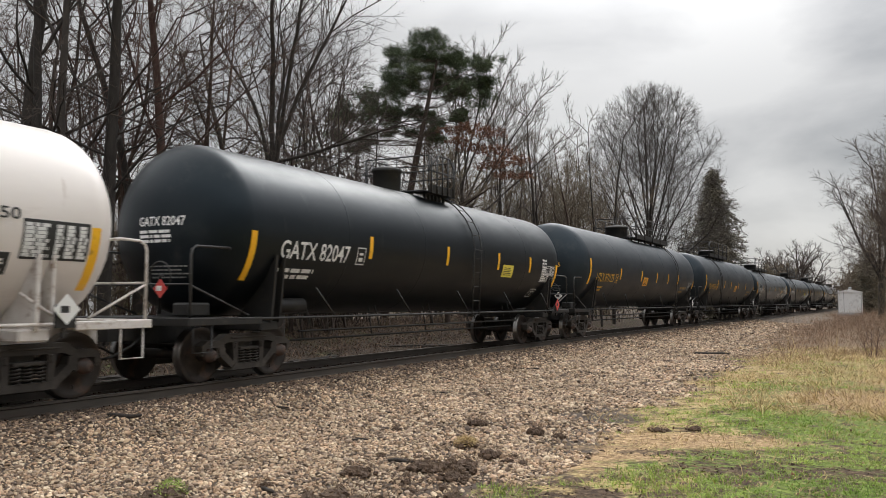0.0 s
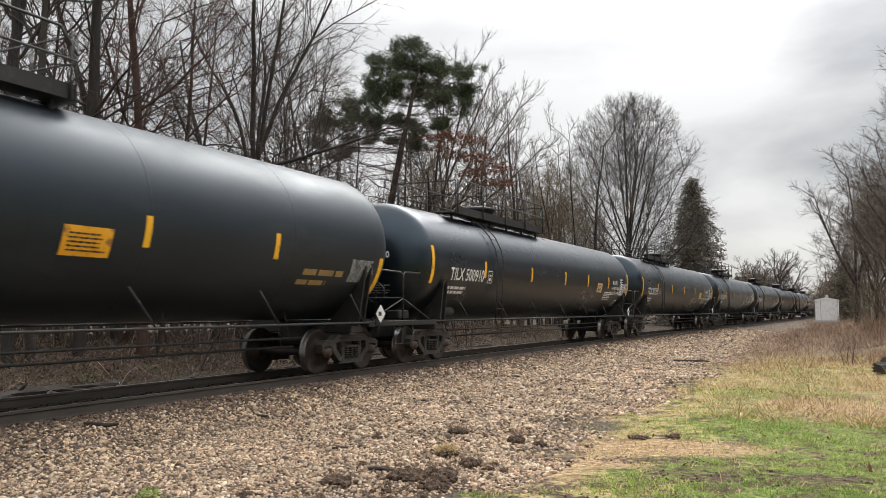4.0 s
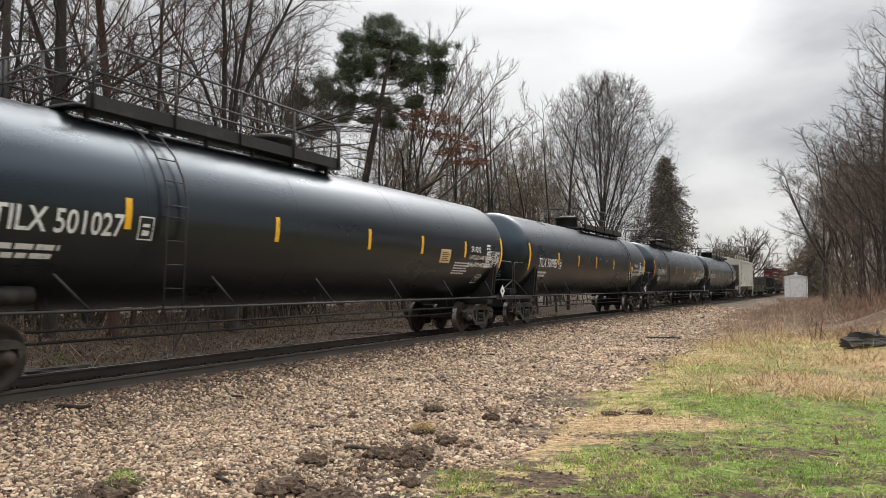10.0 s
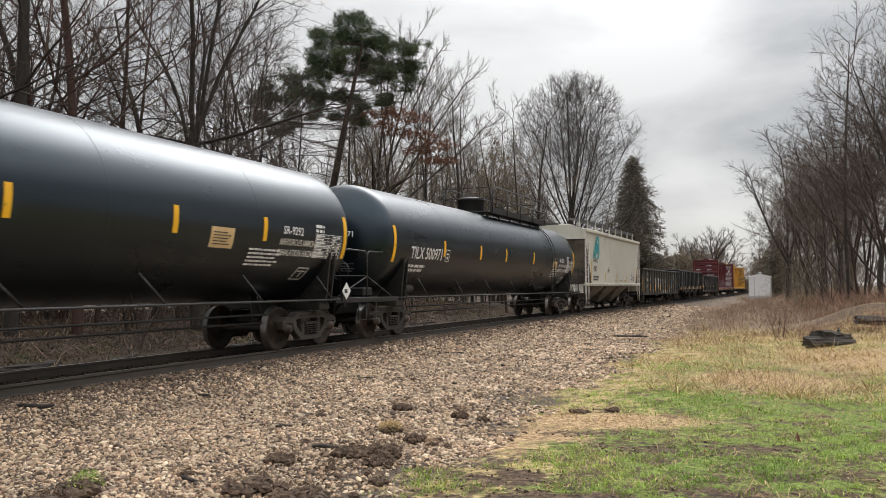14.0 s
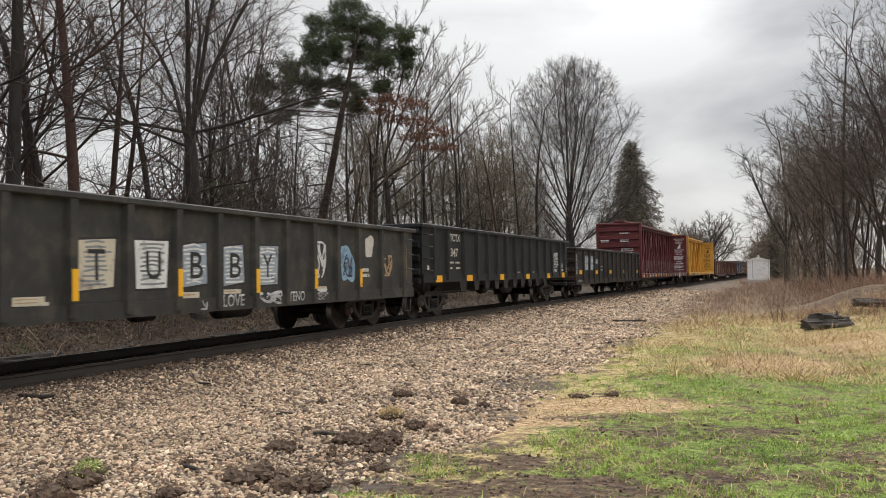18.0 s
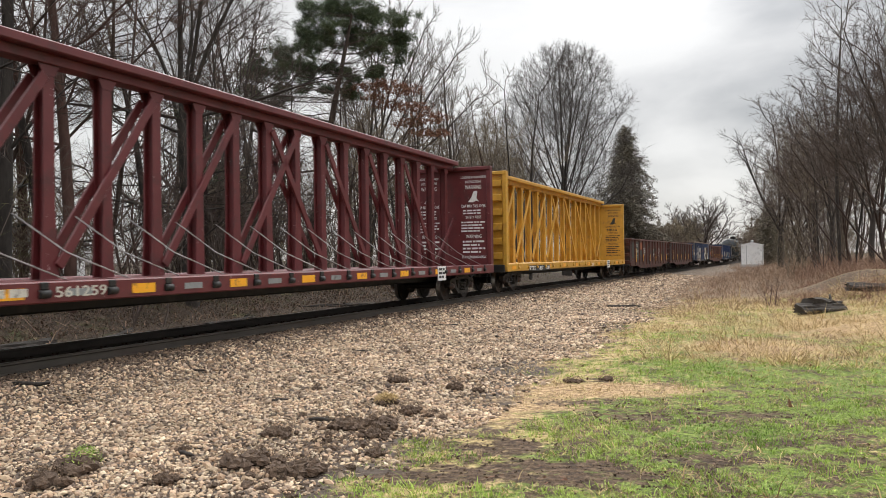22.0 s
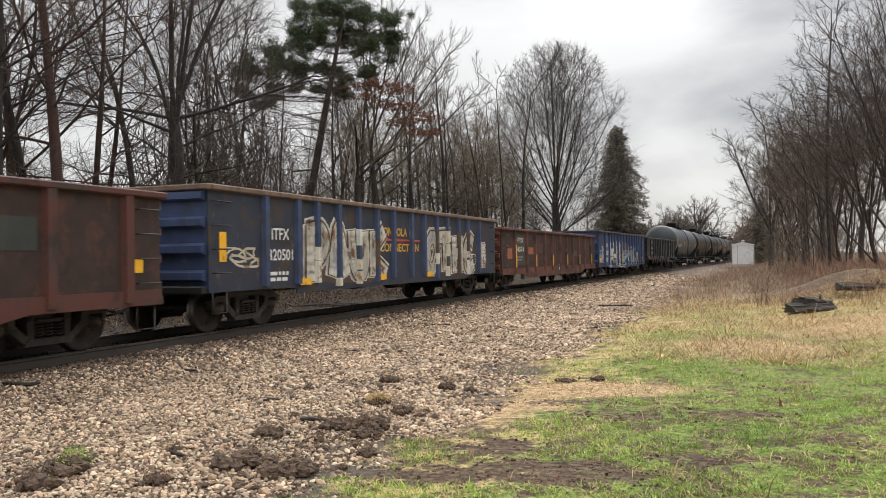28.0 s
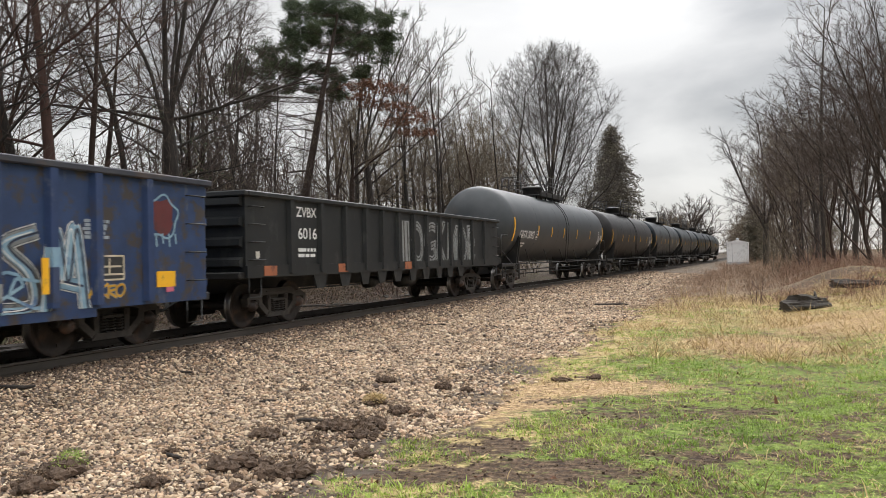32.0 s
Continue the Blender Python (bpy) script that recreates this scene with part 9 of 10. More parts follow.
CLODS = ((-4.71, 10.45, 0.19, None, 0.6), (-4.17, 8.94, 0.17, "dry_grass", 0.45), (-5.51, 9.56, 0.09, None, 0.7), (-3.69, 10.1, 0.17, None, 0.65), (-3.38, 10.1, 0.12, None, 0.45), (-3.66, 8.5, 0.17, None, 0.6), (-3.4, 8.4, 0.09, "weed", 0.6),
         (-3.95, 7.5, 0.27, None, 0.32), (-3.62, 7.75, 0.26, None, 0.35), (-3.55, 7.3, 0.2, None, 0.3), (-4.42, 6.95, 0.23, None, 0.3), (-4.05, 5.92, 0.3, None, 0.26), (-3.53, 5.8, 0.28, None, 0.28), (-4.41, 5.2, 0.17, None, 0.45),
         (-5.41, 5.4, 0.3, "grass", 0.34), (-5.31, 4.9, 0.24, None, 0.4), (-4.96, 6.16, 0.09, None, 0.5), (-2.33, 11.14, 0.16, "weed", 0.25), (-1.88, 11.26, 0.15, "weed", 0.25), (-3.2, 6.6, 0.12, None, 0.4))
for k, (x, y, r, tuft, flat) in enumerate(CLODS):
    clod(x, y, r * 0.82, k + 1, tuft, "clod of soil with straw-coloured roots" if tuft == "dry_grass" else "dark clod of soil torn from the verge", min(0.8, flat + 0.15))
rc = random.Random(77)
for k in range(30):
    y = rc.uniform(4.8, 9.0)
    clod(-3.8 + rc.gauss(0, 0.38) - 0.03 * (y - 7), y, rc.uniform(0.02, 0.055), 40 + k, None, "small crumb of dark torn soil", 0.5)
STICKS = ((-4.42, 7.8, 0.30, 0.022, 10), (-8.67, 7.8, 0.5, 0.03, 15), (-4.82, 6.02, 0.22, 0.02, -20), (-5.49, 8.64, 0.2, 0.018, 30), (-4.04, 27.9, 1.1, 0.05, 5), (-7.3, 19.5, 0.5, 0.03, 20), (-6.4, 11.0, 0.3, 0.015, -15),
          (-3.6, 33.6, 0.4, 0.03, 0), (-7.0, 14.0, 0.35, 0.02, 40), (-8.0, 10.2, 0.4, 0.02, 5))


def stick(x, y, ln, r, turn, seed, name="stick", label="dark weathered stick on the gravel", mat_="log"):
    rnd = random.Random(seed)
    s = Shape()
    pts = [(ln * (q - 0.5), rnd.uniform(-0.04, 0.04) * ln, rnd.uniform(-0.2, 0.6) * r) for q in (0, 0.25, 0.5, 0.75, 1)]
    s.tube(pts, [r * 0.8, r, r * 0.95, r * 0.9, r * 0.55], 7)
    ob = new(name, s.mesh(name, M[mat_]))
    ob.matrix_basis = pose(x, y, float(ground_z(x, y)) + r * 0.8, 0, 0, turn)
    return tagged(ob, label, name)


for x, y, ln, r, turn in STICKS:
    stick(x, y, ln, r, turn, int(x * 31 + y * 7))


def log_thing(x, y, ln, r, turn, seed, label, lift=0.0):
    rnd = random.Random(seed)
    s = Shape()
    n, m = 20, 30
    vs = []
    for i in range(m + 1):
        u = ln * (i / m - 0.5)
        for j in range(n):
            a = 2 * math.pi * j / n
            k = r * (1 + 0.5 * noise.noise(Vector((u * 1.1, math.cos(a) * 1.6, math.sin(a) * 1.6 + seed))) + 0.35 * noise.noise(Vector((u * 2.0, math.cos(a) * 5, math.sin(a) * 5 + seed))) + 0.1 * noise.noise(Vector((u * 9, math.cos(a) * 9, math.sin(a) * 9)))) * (1 - 0.3 * i / m)
            end = rnd.uniform(-0.05, 0.05) if i in (0, m) else 0.0
            vs.append((u + end, 1.25 * k * math.cos(a) + 0.08 * math.sin(u * 1.3 + seed), 0.85 * k * math.sin(a)))
    fs = [(i * n + j, i * n + (j + 1) % n, (i + 1) * n + (j + 1) % n, (i + 1) * n + j) for i in range(m) for j in range(n)]
    fs += [tuple(range(n))[::-1], tuple(range(m * n, (m + 1) * n))]
    s.add(vs, fs)
    for k in range(1):
        u = ln * rnd.uniform(-0.1, 0.3)
        s.tube([(u, 0, r * 0.6), (u + 0.1, 0.1 * rnd.choice((-1, 1)), r * 1.5)], [0.05, 0.02], 6)
    ob = new("fallen_log", s.mesh("fallen_log", M["log"]))
    ob.matrix_basis = pose(x, y, float(ground_z(x, y)) + r * 0.75 + lift, 0, 4 if lift else 0, turn)
    return tagged(ob, label, "log")


x, y, _ = at(4.2, 23.6)
log_thing(x, y, 1.3, 0.17, 38, 3, "dark rotting log lying in the grass")
x, y, _ = at(4.3, 24.05)
log_thing(x, y, 1.2, 0.17, 44, 5, "dark rotting log lying in the grass", 0.1)
x, y, _ = at(7.6, 28.0)
log_thing(x, y, 1.8, 0.16, 12, 8, "dark rotting log lying in the grass")
for az, lat, ln, turn, r in ((-52, 14.4, 4.6, 95, 0.2), (-36, 15.0, 3.0, 100, 0.11), (-29, 15.5, 3.4, 60, 0.1), (-43, 15.2, 3.4, 120, 0.1), (-24, 15.8, 3.0, 80, 0.1), (-47.5, 14.6, 2.6, 60, 0.09)):
    dist = lat / math.sin(radians(-az))
    y = dist * math.cos(radians(az))
    log_thing(track_x(y) - (lat - 10.5), y, ln, r, turn, int(-az), "fallen branch on the bank beyond the track")

# ---- the shed by the line, the fence and the house behind the trees ----
def shed(x, y, z):
    t = thing("trackside_shed", "small white metal shed with a shallow roof beside the line", "shed", m=pose(x, y, z, 0, 0, -2))
    w, d, h = 2.2, 2.9, 2.15
    for k, (c, sz) in enumerate((((0, -d / 2, h / 2), (w, 0.05, h)), ((0, d / 2, h / 2), (w, 0.05, h)), ((-w / 2, 0, h / 2), (0.05, d - 0.06, h)), ((w / 2, 0, h / 2), (0.05, d - 0.06, h)))):
        part("wall", Shape().box(c, sz, bevel=0.01), M["shed"], t)
    s = Shape()
    s.prism([(-w / 2 - 0.1, h + 0.005), (w / 2 + 0.1, h + 0.005), (w / 2 + 0.1, h + 0.06), (0, h + 0.34), (-w / 2 - 0.1, h + 0.06)], -d / 2 - 0.1, d / 2 + 0.1, axis="y")
    part("roof", s, M["shed"], t)
    s = Shape().lathe([(0.0, 0.14), (0.12, 0.14), (0.14, 0.2), (0.2, 0.18), (0.24, 0.0)], "z", 12, (0, 0, h + 0.32))
    part("roof_vent", s, M["shed_trim"], t)
    s = Shape().box((0.35, -d / 2 - 0.035, 1.05), (0.85, 0.03, 1.95), bevel=0.008)
    dr = part("door", s, M["shed"], t)
    part("handle", Shape().box((0.02, -d / 2 - 0.07, 1.0), (0.04, 0.05, 0.14), bevel=0.01), M["shed_trim"], dr)
    for q in (-w / 2, w / 2, -0.55):
        part("trim", Shape().box((q, -d / 2 - 0.03, h / 2), (0.06, 0.03, h)), M["shed_trim"], t)
    part("base", Shape().box((0, 0, -0.2), (w + 0.2, d + 0.2, 0.5), bevel=0.02), M["shed_trim"], t)
    return t


shed(0.3, 96.0, float(ground_z(0.3, 96.0)) + 0.28)


def house(x, y, turn):
    z = float(ground_z(x, y))
    t = thing("house", "white clapboard house glimpsed through the trees", "house", m=pose(x, y, z - 0.1, 0, 0, turn))
    w, d, h = 9.0, 7.0, 3.0
    part("wall", Shape().box((0, 0, h / 2), (w, d, h)), M["house"], t)
    s = Shape()
    s.prism([(-d / 2 - 0.4, h + 0.005), (d / 2 + 0.4, h + 0.005), (d / 2 + 0.4, h + 0.15), (0, h + 2.3), (-d / 2 - 0.4, h + 0.15)], -w / 2 - 0.4, w / 2 + 0.4)
    part("roof", s, M["house_roof"], t)
    for q in (-3.0, -1.0, 1.2, 3.2):
        wd = part("window", Shape().box((q, -d / 2 - 0.02, 1.7), (1.0, 0.08, 1.2), bevel=0.01), M["shed_trim"], t)
        part("pane", Shape().box((q, -d / 2 - 0.07, 1.7), (0.8, 0.02, 1.0)), M["glass"], wd)
    return t


x, y, _ = at(-47.6, 78)
house(x, y, -48)

# ---- the train, leading car first (places along the train in metres) ----
black_tank = "glossy black pressure tank car with yellow reflective strips"
tank_car("white", -9.0, 7.59, -11.0, 9.05, 1.43, 2.40, "tank_white", (4.0, 8.0, 12.0), "", ink="letter_black", pipes="pipe_white", frame="pipe_white", dome_at=8.0, plat=(6, 10), band=(1.5, 2.34), ext=-0.42, end_fix=0.69,
         label="white tank car with a black test table and white end platforms")
tank_car("crude", 10.72, 25.57, 9.05, 27.3, 1.52, 2.62, "tank_dull", (3.62, 7.09, 10.17, 12.53), "GATX 82047", 0.72, 8.62, 6.62, (7.1, 8.5), sticker=(10.5, "sign_yellow", 0.75, 0.36),
         label="dull black tank car with white lettering and amber strips", end_fix=0.4, placard="placard_red", band=(1.71, 2.55), dome_r=0.36)
tank_car("crude", 29.0, 46.4, 27.3, 48.2, 1.6, 2.72, "tank_chalky", (3.8, 6.94, 9.57, 11.74, 13.83), "UTLX 971125", 0.77, 13.42, 8.4, (8.2, 14.2), "letter_yellow", sticker=(7.3, "amber", 0.72, 0.4),
         label="dull black tank car with yellow lettering", end_fix=0.4, band_end=(1.52, 2.46))
tank_car("crude", 49.92, 67.57, 48.2, 68.9, 1.6, 2.72, "tank_chalky", (3.53, 5.76, 8.07, 10.92, 13.95), "UTLX 971313", 0.77, 4.25, 7.9, (4.0, 10.1), "letter_yellow", sticker=(9.5, "amber", 0.8, 0.42),
         label="dull black tank car with yellow lettering", end_fix=0.4, band_end=(1.52, 2.46))
# yellow bands, couplings, mark, label plate and its place, strips, ladder, dome, platform
AMMONIA = ((70.24, 89.4, 68.9, 90.9, "TILX 500910", "sign_cream", 14.42, (3.2, 6.9, 10.3, 13.09, 15.98), 4.1, 6.0, (2.4, 9.5)),
           (92.31, 111.23, 90.9, 112.6, "TILX 501259", "sign_yellow", 14.4, (3.1, 6.45, 9.7, 12.9, 15.9), 4.0, 8.2, (3.0, 9.3)),
           (114.0, 133.15, 112.6, 134.5, "TILX 500995", "sign_cream", 14.3, (3.31, 7.2, 10.38, 13.25, 16.2), 4.2, 8.6, (2.9, 9.9)),
           (135.9, 154.74, 134.5, 156.2, "TILX 501027", "sign_cream", 14.2, (3.19, 6.82, 10.3, 13.03, 15.87), 4.1, 8.6, (2.9, 9.9)),
           (157.6, 176.6, 156.2, 178.0, "TILX 500983", "sign_cream", 15.45, (3.29, 6.03, 8.83, 12.0, 15.52), 15.06, 9.25, (8.9, 15.9)),
           (179.37, 198.27, 178.0, 199.6, "TILX 500916", "sign_cream", 14.1, (3.34, 7.0, 10.0, 13.17, 15.73), 3.9, 8.2, (2.9, 9.6)),
           (200.95, 219.85, 199.6, 221.0, "TILX 500971", "sign_cream", 15.3, (3.31, 6.38, 9.0, 12.42, 15.6), 15.1, 9.3, (8.9, 15.9)))
for s0, s1, r0, r1, mark, col, plate_at, strips, ladder, dome, plat in AMMONIA:
    tank_car("ammonia", s0, s1, r0, r1, 1.52, 2.57, "tank_black", strips, mark, 1.0, ladder, dome, plat, sticker=(plate_at, col, 0.66, 0.38), hazard=True, label=black_tank)
hopper_car(221.75, 235.9)

A_ST = [1.07, 2.53, 3.56, 4.65, 5.72, 6.81, 7.88, 8.97, 10.03, 11.07, 12.09, 13.1, 14.3, 15.6]
g = gondola(237.26, 253.5, 2.5, 0.73, "gon_grime", A_ST, 0.0, label="grimy dark gondola car with white painted patches")
L = 16.24
for body, y, z, h_, w in (("CM", 1.83, 2.07, 0.22, 0.38), ("BX", 2.72, 2.08, 0.22, 0.36), ("200", 1.66, 1.69, 0.22, 0.6), ("037", 2.66, 1.7, 0.22, 0.62)):
    panel_text(g, L, body, y, z, h_, w, "letter_old")
panel_bars(g, L, 1.9, 1.24, 0.3, 0.2, 2, "letter_old")
panel_bars(g, L, 2.72, 1.24, 0.3, 0.2, 2, "letter_old")
for y, z, hh in ((2.47, 1.02, 0.47), (4.6, 1.02, 0.45), (6.76, 1.02, 0.45), (8.92, 1.02, 0.45), (11.02, 1.05, 0.42), (13.05, 1.05, 0.42), (15.72, 1.2, 0.9)):
    tile(g, L, y, z, 0.11, hh, "yellow", x=1.632 if y < 15 else 1.545, name="reflective_strip")
for k, (y, ch) in enumerate(zip((4.78, 5.92, 6.93, 8.0, 9.08), "TUBBY")):
    letter_patch(g, L, y, 1.16, 0.66, 0.76, ch, ("spray_cream", "spray_white", "spray_mist", "spray_mist", "spray_mist")[k], "spray_white" if k > 1 else "spray_grey", k + 3)
panel_text(g, L, "LOVE", 7.98, 0.80, 0.22, 0.62, "letter", 1.575)
scribble(g, L, 9.12, 0.80, 0.72, 0.22, "letter", 26, x=1.575)
panel_text(g, L, "TENO", 10.1, 0.82, 0.2, 0.6, "letter", 1.575)
scribble(g, L, 11.1, 0.82, 0.55, 0.2, "letter", 29, x=1.575)
on_side(strokes([[(7.42, 0.92), (7.55, 0.78)], [(7.4, 0.78), (7.55, 0.78), (7.55, 0.9)]], 0.015), -L / 2, 0, 1.575, M["letter"], g, "painted_arrow")
for y, z, w, hh in ((0.92, 1.1, 0.42, 0.24), (3.72, 0.98, 0.5, 0.12), (6.93, 0.98, 0.45, 0.1), (8.05, 1.02, 0.5, 0.08), (11.15, 1.02, 0.5, 0.07)):
    tile(g, L, y, z, w, hh, "spray_cream", x=1.5398, name="painted_plate")
    panel_bars(g, L, y + 0.03, z + 0.02, w - 0.06, hh - 0.03, 2 if hh > 0.1 else 1, "spray_tan", 1.5448, int(y * 5), 0.35)
tile(g, L, 0.12, 1.02, 0.12, 0.95, "yellow", x=1.545, name="reflective_strip")
scribble(g, L, 11.15, 1.3, 0.45, 0.75, "spray_white", 5)
on_side(blob(12.6, 1.58, 0.62, 0.8, 9, 1.0, -0.1), -L / 2, 0, 1.541, M["spray_blue"], g, "spray_paint")
scribble(g, L, 12.4, 1.3, 0.4, 0.5, "gon_blue", 15, x=1.545)
on_side(blob(13.7, 2.02, 0.42, 0.5, 2, 1.0), -L / 2, 0, 1.541, M["letter_old"], g, "spray_paint")
panel_bars(g, L, 13.3, 1.25, 0.5, 0.26, 2, "letter_old", seed=8)
panel_bars(g, L, 3.9, 0.96, 0.45, 0.08, 1, "letter_old", seed=9)
scribble(g, L, 14.5, 1.3, 0.45, 0.5, "spray_tan", 6)

B_ST = [0.76, 1.78, 3.09, 4.29, 5.29, 6.27, 7.26, 8.31, 9.27, 10.23, 11.29, 12.37, 13.39, 14.6, 15.5]
g = gondola(254.2, 270.28, 2.70, 1.08, "gon_black", B_ST, 0.0, notch=True, label="black gondola car with white lettering and orange reflective tiles")
L = 16.08
panel_text(g, L, "TCTX", 2.02, 2.32, 0.23, 0.82, "letter_old")
panel_text(g, L, "347", 2.06, 1.86, 0.25, 0.58, "letter_old")
panel_bars(g, L, 1.95, 1.62, 0.36, 0.09, 1, "letter_old")
panel_bars(g, L, 2.45, 1.62, 0.4, 0.09, 1, "letter_old", seed=4)
panel_bars(g, L, 1.95, 1.45, 0.3, 0.09, 1, "letter_old", seed=5)
panel_bars(g, L, 2.5, 1.45, 0.34, 0.09, 1, "letter_old", seed=6)
for y, col, w in ((0.85, "amber", 0.46), (3.3, "amber", 0.5), (6.5, "yellow", 0.42), (9.6, "yellow", 0.42), (12.52, "yellow", 0.48)):
    tile(g, L, y, 1.08, w, 0.2, col, x=1.582)
on_side(blob(0.40, 1.50, 0.13, 0.16, 4), -L / 2, 0, 1.541, M["letter_old"], g, "round_emblem")
pen_tag(g, L, "EMORK", 13.42, 1.86, 1.0, 0.3, "letter", 0.02)
pen_tag(g, L, "TASA", 13.55, 1.56, 0.85, 0.26, "letter", 0.018, x=1.549)
for k, (y, z) in enumerate(((13.44, 1.72), (13.47, 1.66), (13.52, 1.69), (14.6, 1.84), (14.56, 1.78), (14.68, 1.76))):
    on_side(blob(y, z, 0.035, 0.035, k), -L / 2, 0, 1.545, M["letter"], g, "spray_paint")
on_side(strokes([[(13.45, 1.27), (13.87, 1.27), (13.87, 1.55), (13.45, 1.55), (13.45, 1.27)], [(13.45, 1.33), (13.87, 1.33)], [(13.77, 1.33), (13.77, 1.55)]], 0.013), -L / 2, 0, 1.543, M["letter_old"], g, "notice_box")
panel_bars(g, L, 13.5, 1.47, 0.2, 0.05, 2, "letter_old", seed=3, fill=0.5)
panel_bars(g, L, 13.92, 1.34, 0.42, 0.12, 3, "letter", seed=12, fill=0.7)
panel_bars(g, L, 13.95, 1.25, 0.22, 0.05, 2, "letter", seed=13)
panel_bars(g, L, 13.95, 1.135, 0.3, 0.035, 1, "letter", seed=14, fill=0.8)
panel_bars(g, L, 15.06, 1.37, 0.3, 0.1, 2, "letter", seed=15, fill=0.75)
for z in (1.085, 1.2):
    tile(g, L, 14.98, z, 0.46, 0.105, "yellow", x=1.582)
whitewash(g, L, 14.95, 1.52, 0.4, 0.2, 8, "spray_grey")
on_side(blob(15.95, 1.42, 0.13, 0.2, 4), -L / 2, 0, 1.541, M["letter_old"], g, "round_emblem")
on_side(blob(15.95, 1.42, 0.085, 0.14, 4), -L / 2, 0, 1.543, M["gon_grime"], g, "round_emblem")
for y in (8.6, 10.5, 8.2):
    panel_bars(g, L, y, 1.32, 0.4, 0.05, 1, "letter", seed=int(y))

C_ST = [1.24, 2.43, 3.46, 4.64, 5.7, 6.7, 7.87, 8.99, 10.13, 11.31, 12.4, 13.51, 14.7, 15.8]
g = gondola(271.8, 288.1, 2.46, 0.70, "gon_brown", [q + 0.2 for q in C_ST], 0.0, stake_paint="gon_black", cap="gon_black", label="dark brown weathered gondola car with whitewashed panels")
L = 16.3
for y in (1.8, 2.92):
    whitewash(g, L, y, 1.4, 0.78, 0.74, int(y * 9), "spray_mist")
for body, y, z, w in (("C", 1.88, 1.8, 0.22), ("R", 2.2, 1.8, 0.24), ("HA", 3.0, 1.8, 0.55), ("52", 1.88, 1.45, 0.55), ("012", 3.0, 1.45, 0.6)):
    panel_text(g, L, body, y, z, 0.25, w, "letter", 1.544)
pen_tag(g, L, "ARK", 4.07, 1.74, 0.5, 0.22, "letter", 0.018)
panel_bars(g, L, 5.17, 1.56, 0.58, 0.08, 1, "letter_old", fill=0.85)
panel_bars(g, L, 5.25, 1.38, 0.45, 0.08, 1, "letter_old", seed=5, fill=0.85)
whitewash(g, L, 0.14, 1.22, 0.2, 1.0, 3, "spray_mist")
whitewash(g, L, 0.3, 0.84, 0.8, 0.1, 6, "spray_grey", 1.58)
for y, w in ((0.71, 0.52), (4.08, 0.45), (7.4, 0.5), (11.2, 0.35), (15.4, 0.42)):
    tile(g, L, y, 1.2, w, 0.2, "yellow")
cb, L = centerbeam(289.05, 312.0, "cb_red", 18, "dark red centre-beam flat car with slack tie-down cables", "letter")
panel_bars(cb, L, 2.95, 0.92, 0.62, 0.14, 1, "letter_old", 1.575, 4, 0.8)
panel_text(cb, L, "561259", 3.89, 0.91, 0.15, 0.92, "letter_old", 1.575)
cb, L = centerbeam(313.6, 336.35, "cb_yellow", 18, "yellow centre-beam flat car, empty, with black printing", "letter_black")
tile(cb, L, 2.6, 0.80, 3.05, 0.23, "letter_black", x=1.568, name="number_panel")
panel_text(cb, L, "TTZX", 2.68, 0.84, 0.16, 0.82, "letter", 1.575)
panel_text(cb, L, "857", 4.05, 0.84, 0.16, 0.52, "letter", 1.575)
panel_text(cb, L, "381", 5.02, 0.84, 0.16, 0.52, "letter", 1.575)
panel_text(cb, L, "TTZX", 13.35, 0.86, 0.15, 0.7, "letter", 1.575)

FP = [1.64, 3.21, 4.47, 5.97, 7.21, 8.65, 9.86, 11.14, 12.44, 13.75, 15.24]


def rusty(s0, s1, paint, pan, mark, first, seed, label, strip_at):
    L = s1 - s0
    g = gondola(s0, s1, 2.45, 0.68, paint, [q - FP[0] + first for q in FP if q - FP[0] + first < L - 0.4], 0.18, pan=pan, ribs_end=4, stake_w=0.13, label=label)
    rnd = random.Random(seed)
    st = [q - FP[0] + first for q in FP]
    if mark:
        tile(g, L, first + 0.13, 1.05, 1.3, 1.22, "patch_dark", x=1.539, name="paint_patch")
        panel_text(g, L, mark[0], first + 0.22, 1.94, 0.21, 0.95, "letter_old", 1.545)
        panel_text(g, L, mark[1], first + 0.14, 1.56, 0.23, 1.12, "letter_old", 1.545)
        panel_bars(g, L, first + 0.2, 1.2, 0.9, 0.22, 2, "spray_grey", 1.545)
    for k in strip_at:
        tile(g, L, st[k] - 0.055, 0.95, 0.11, 0.9 if k == 0 else 0.5, "yellow", x=1.632, name="reflective_strip")
    # repaired and repainted panels
    for k in range(1, len(st) - 1):
        if rnd.random() < 0.55:
            w = st[k + 1] - st[k] - 0.4
            tile(g, L, st[k] + 0.2, rnd.uniform(1.3, 1.75), w, rnd.uniform(0.25, 0.55), rnd.choice(("patch_orange", "patch_dark", "gon_rust", "rust_dark")), x=1.539, name="paint_patch")
    return g, L


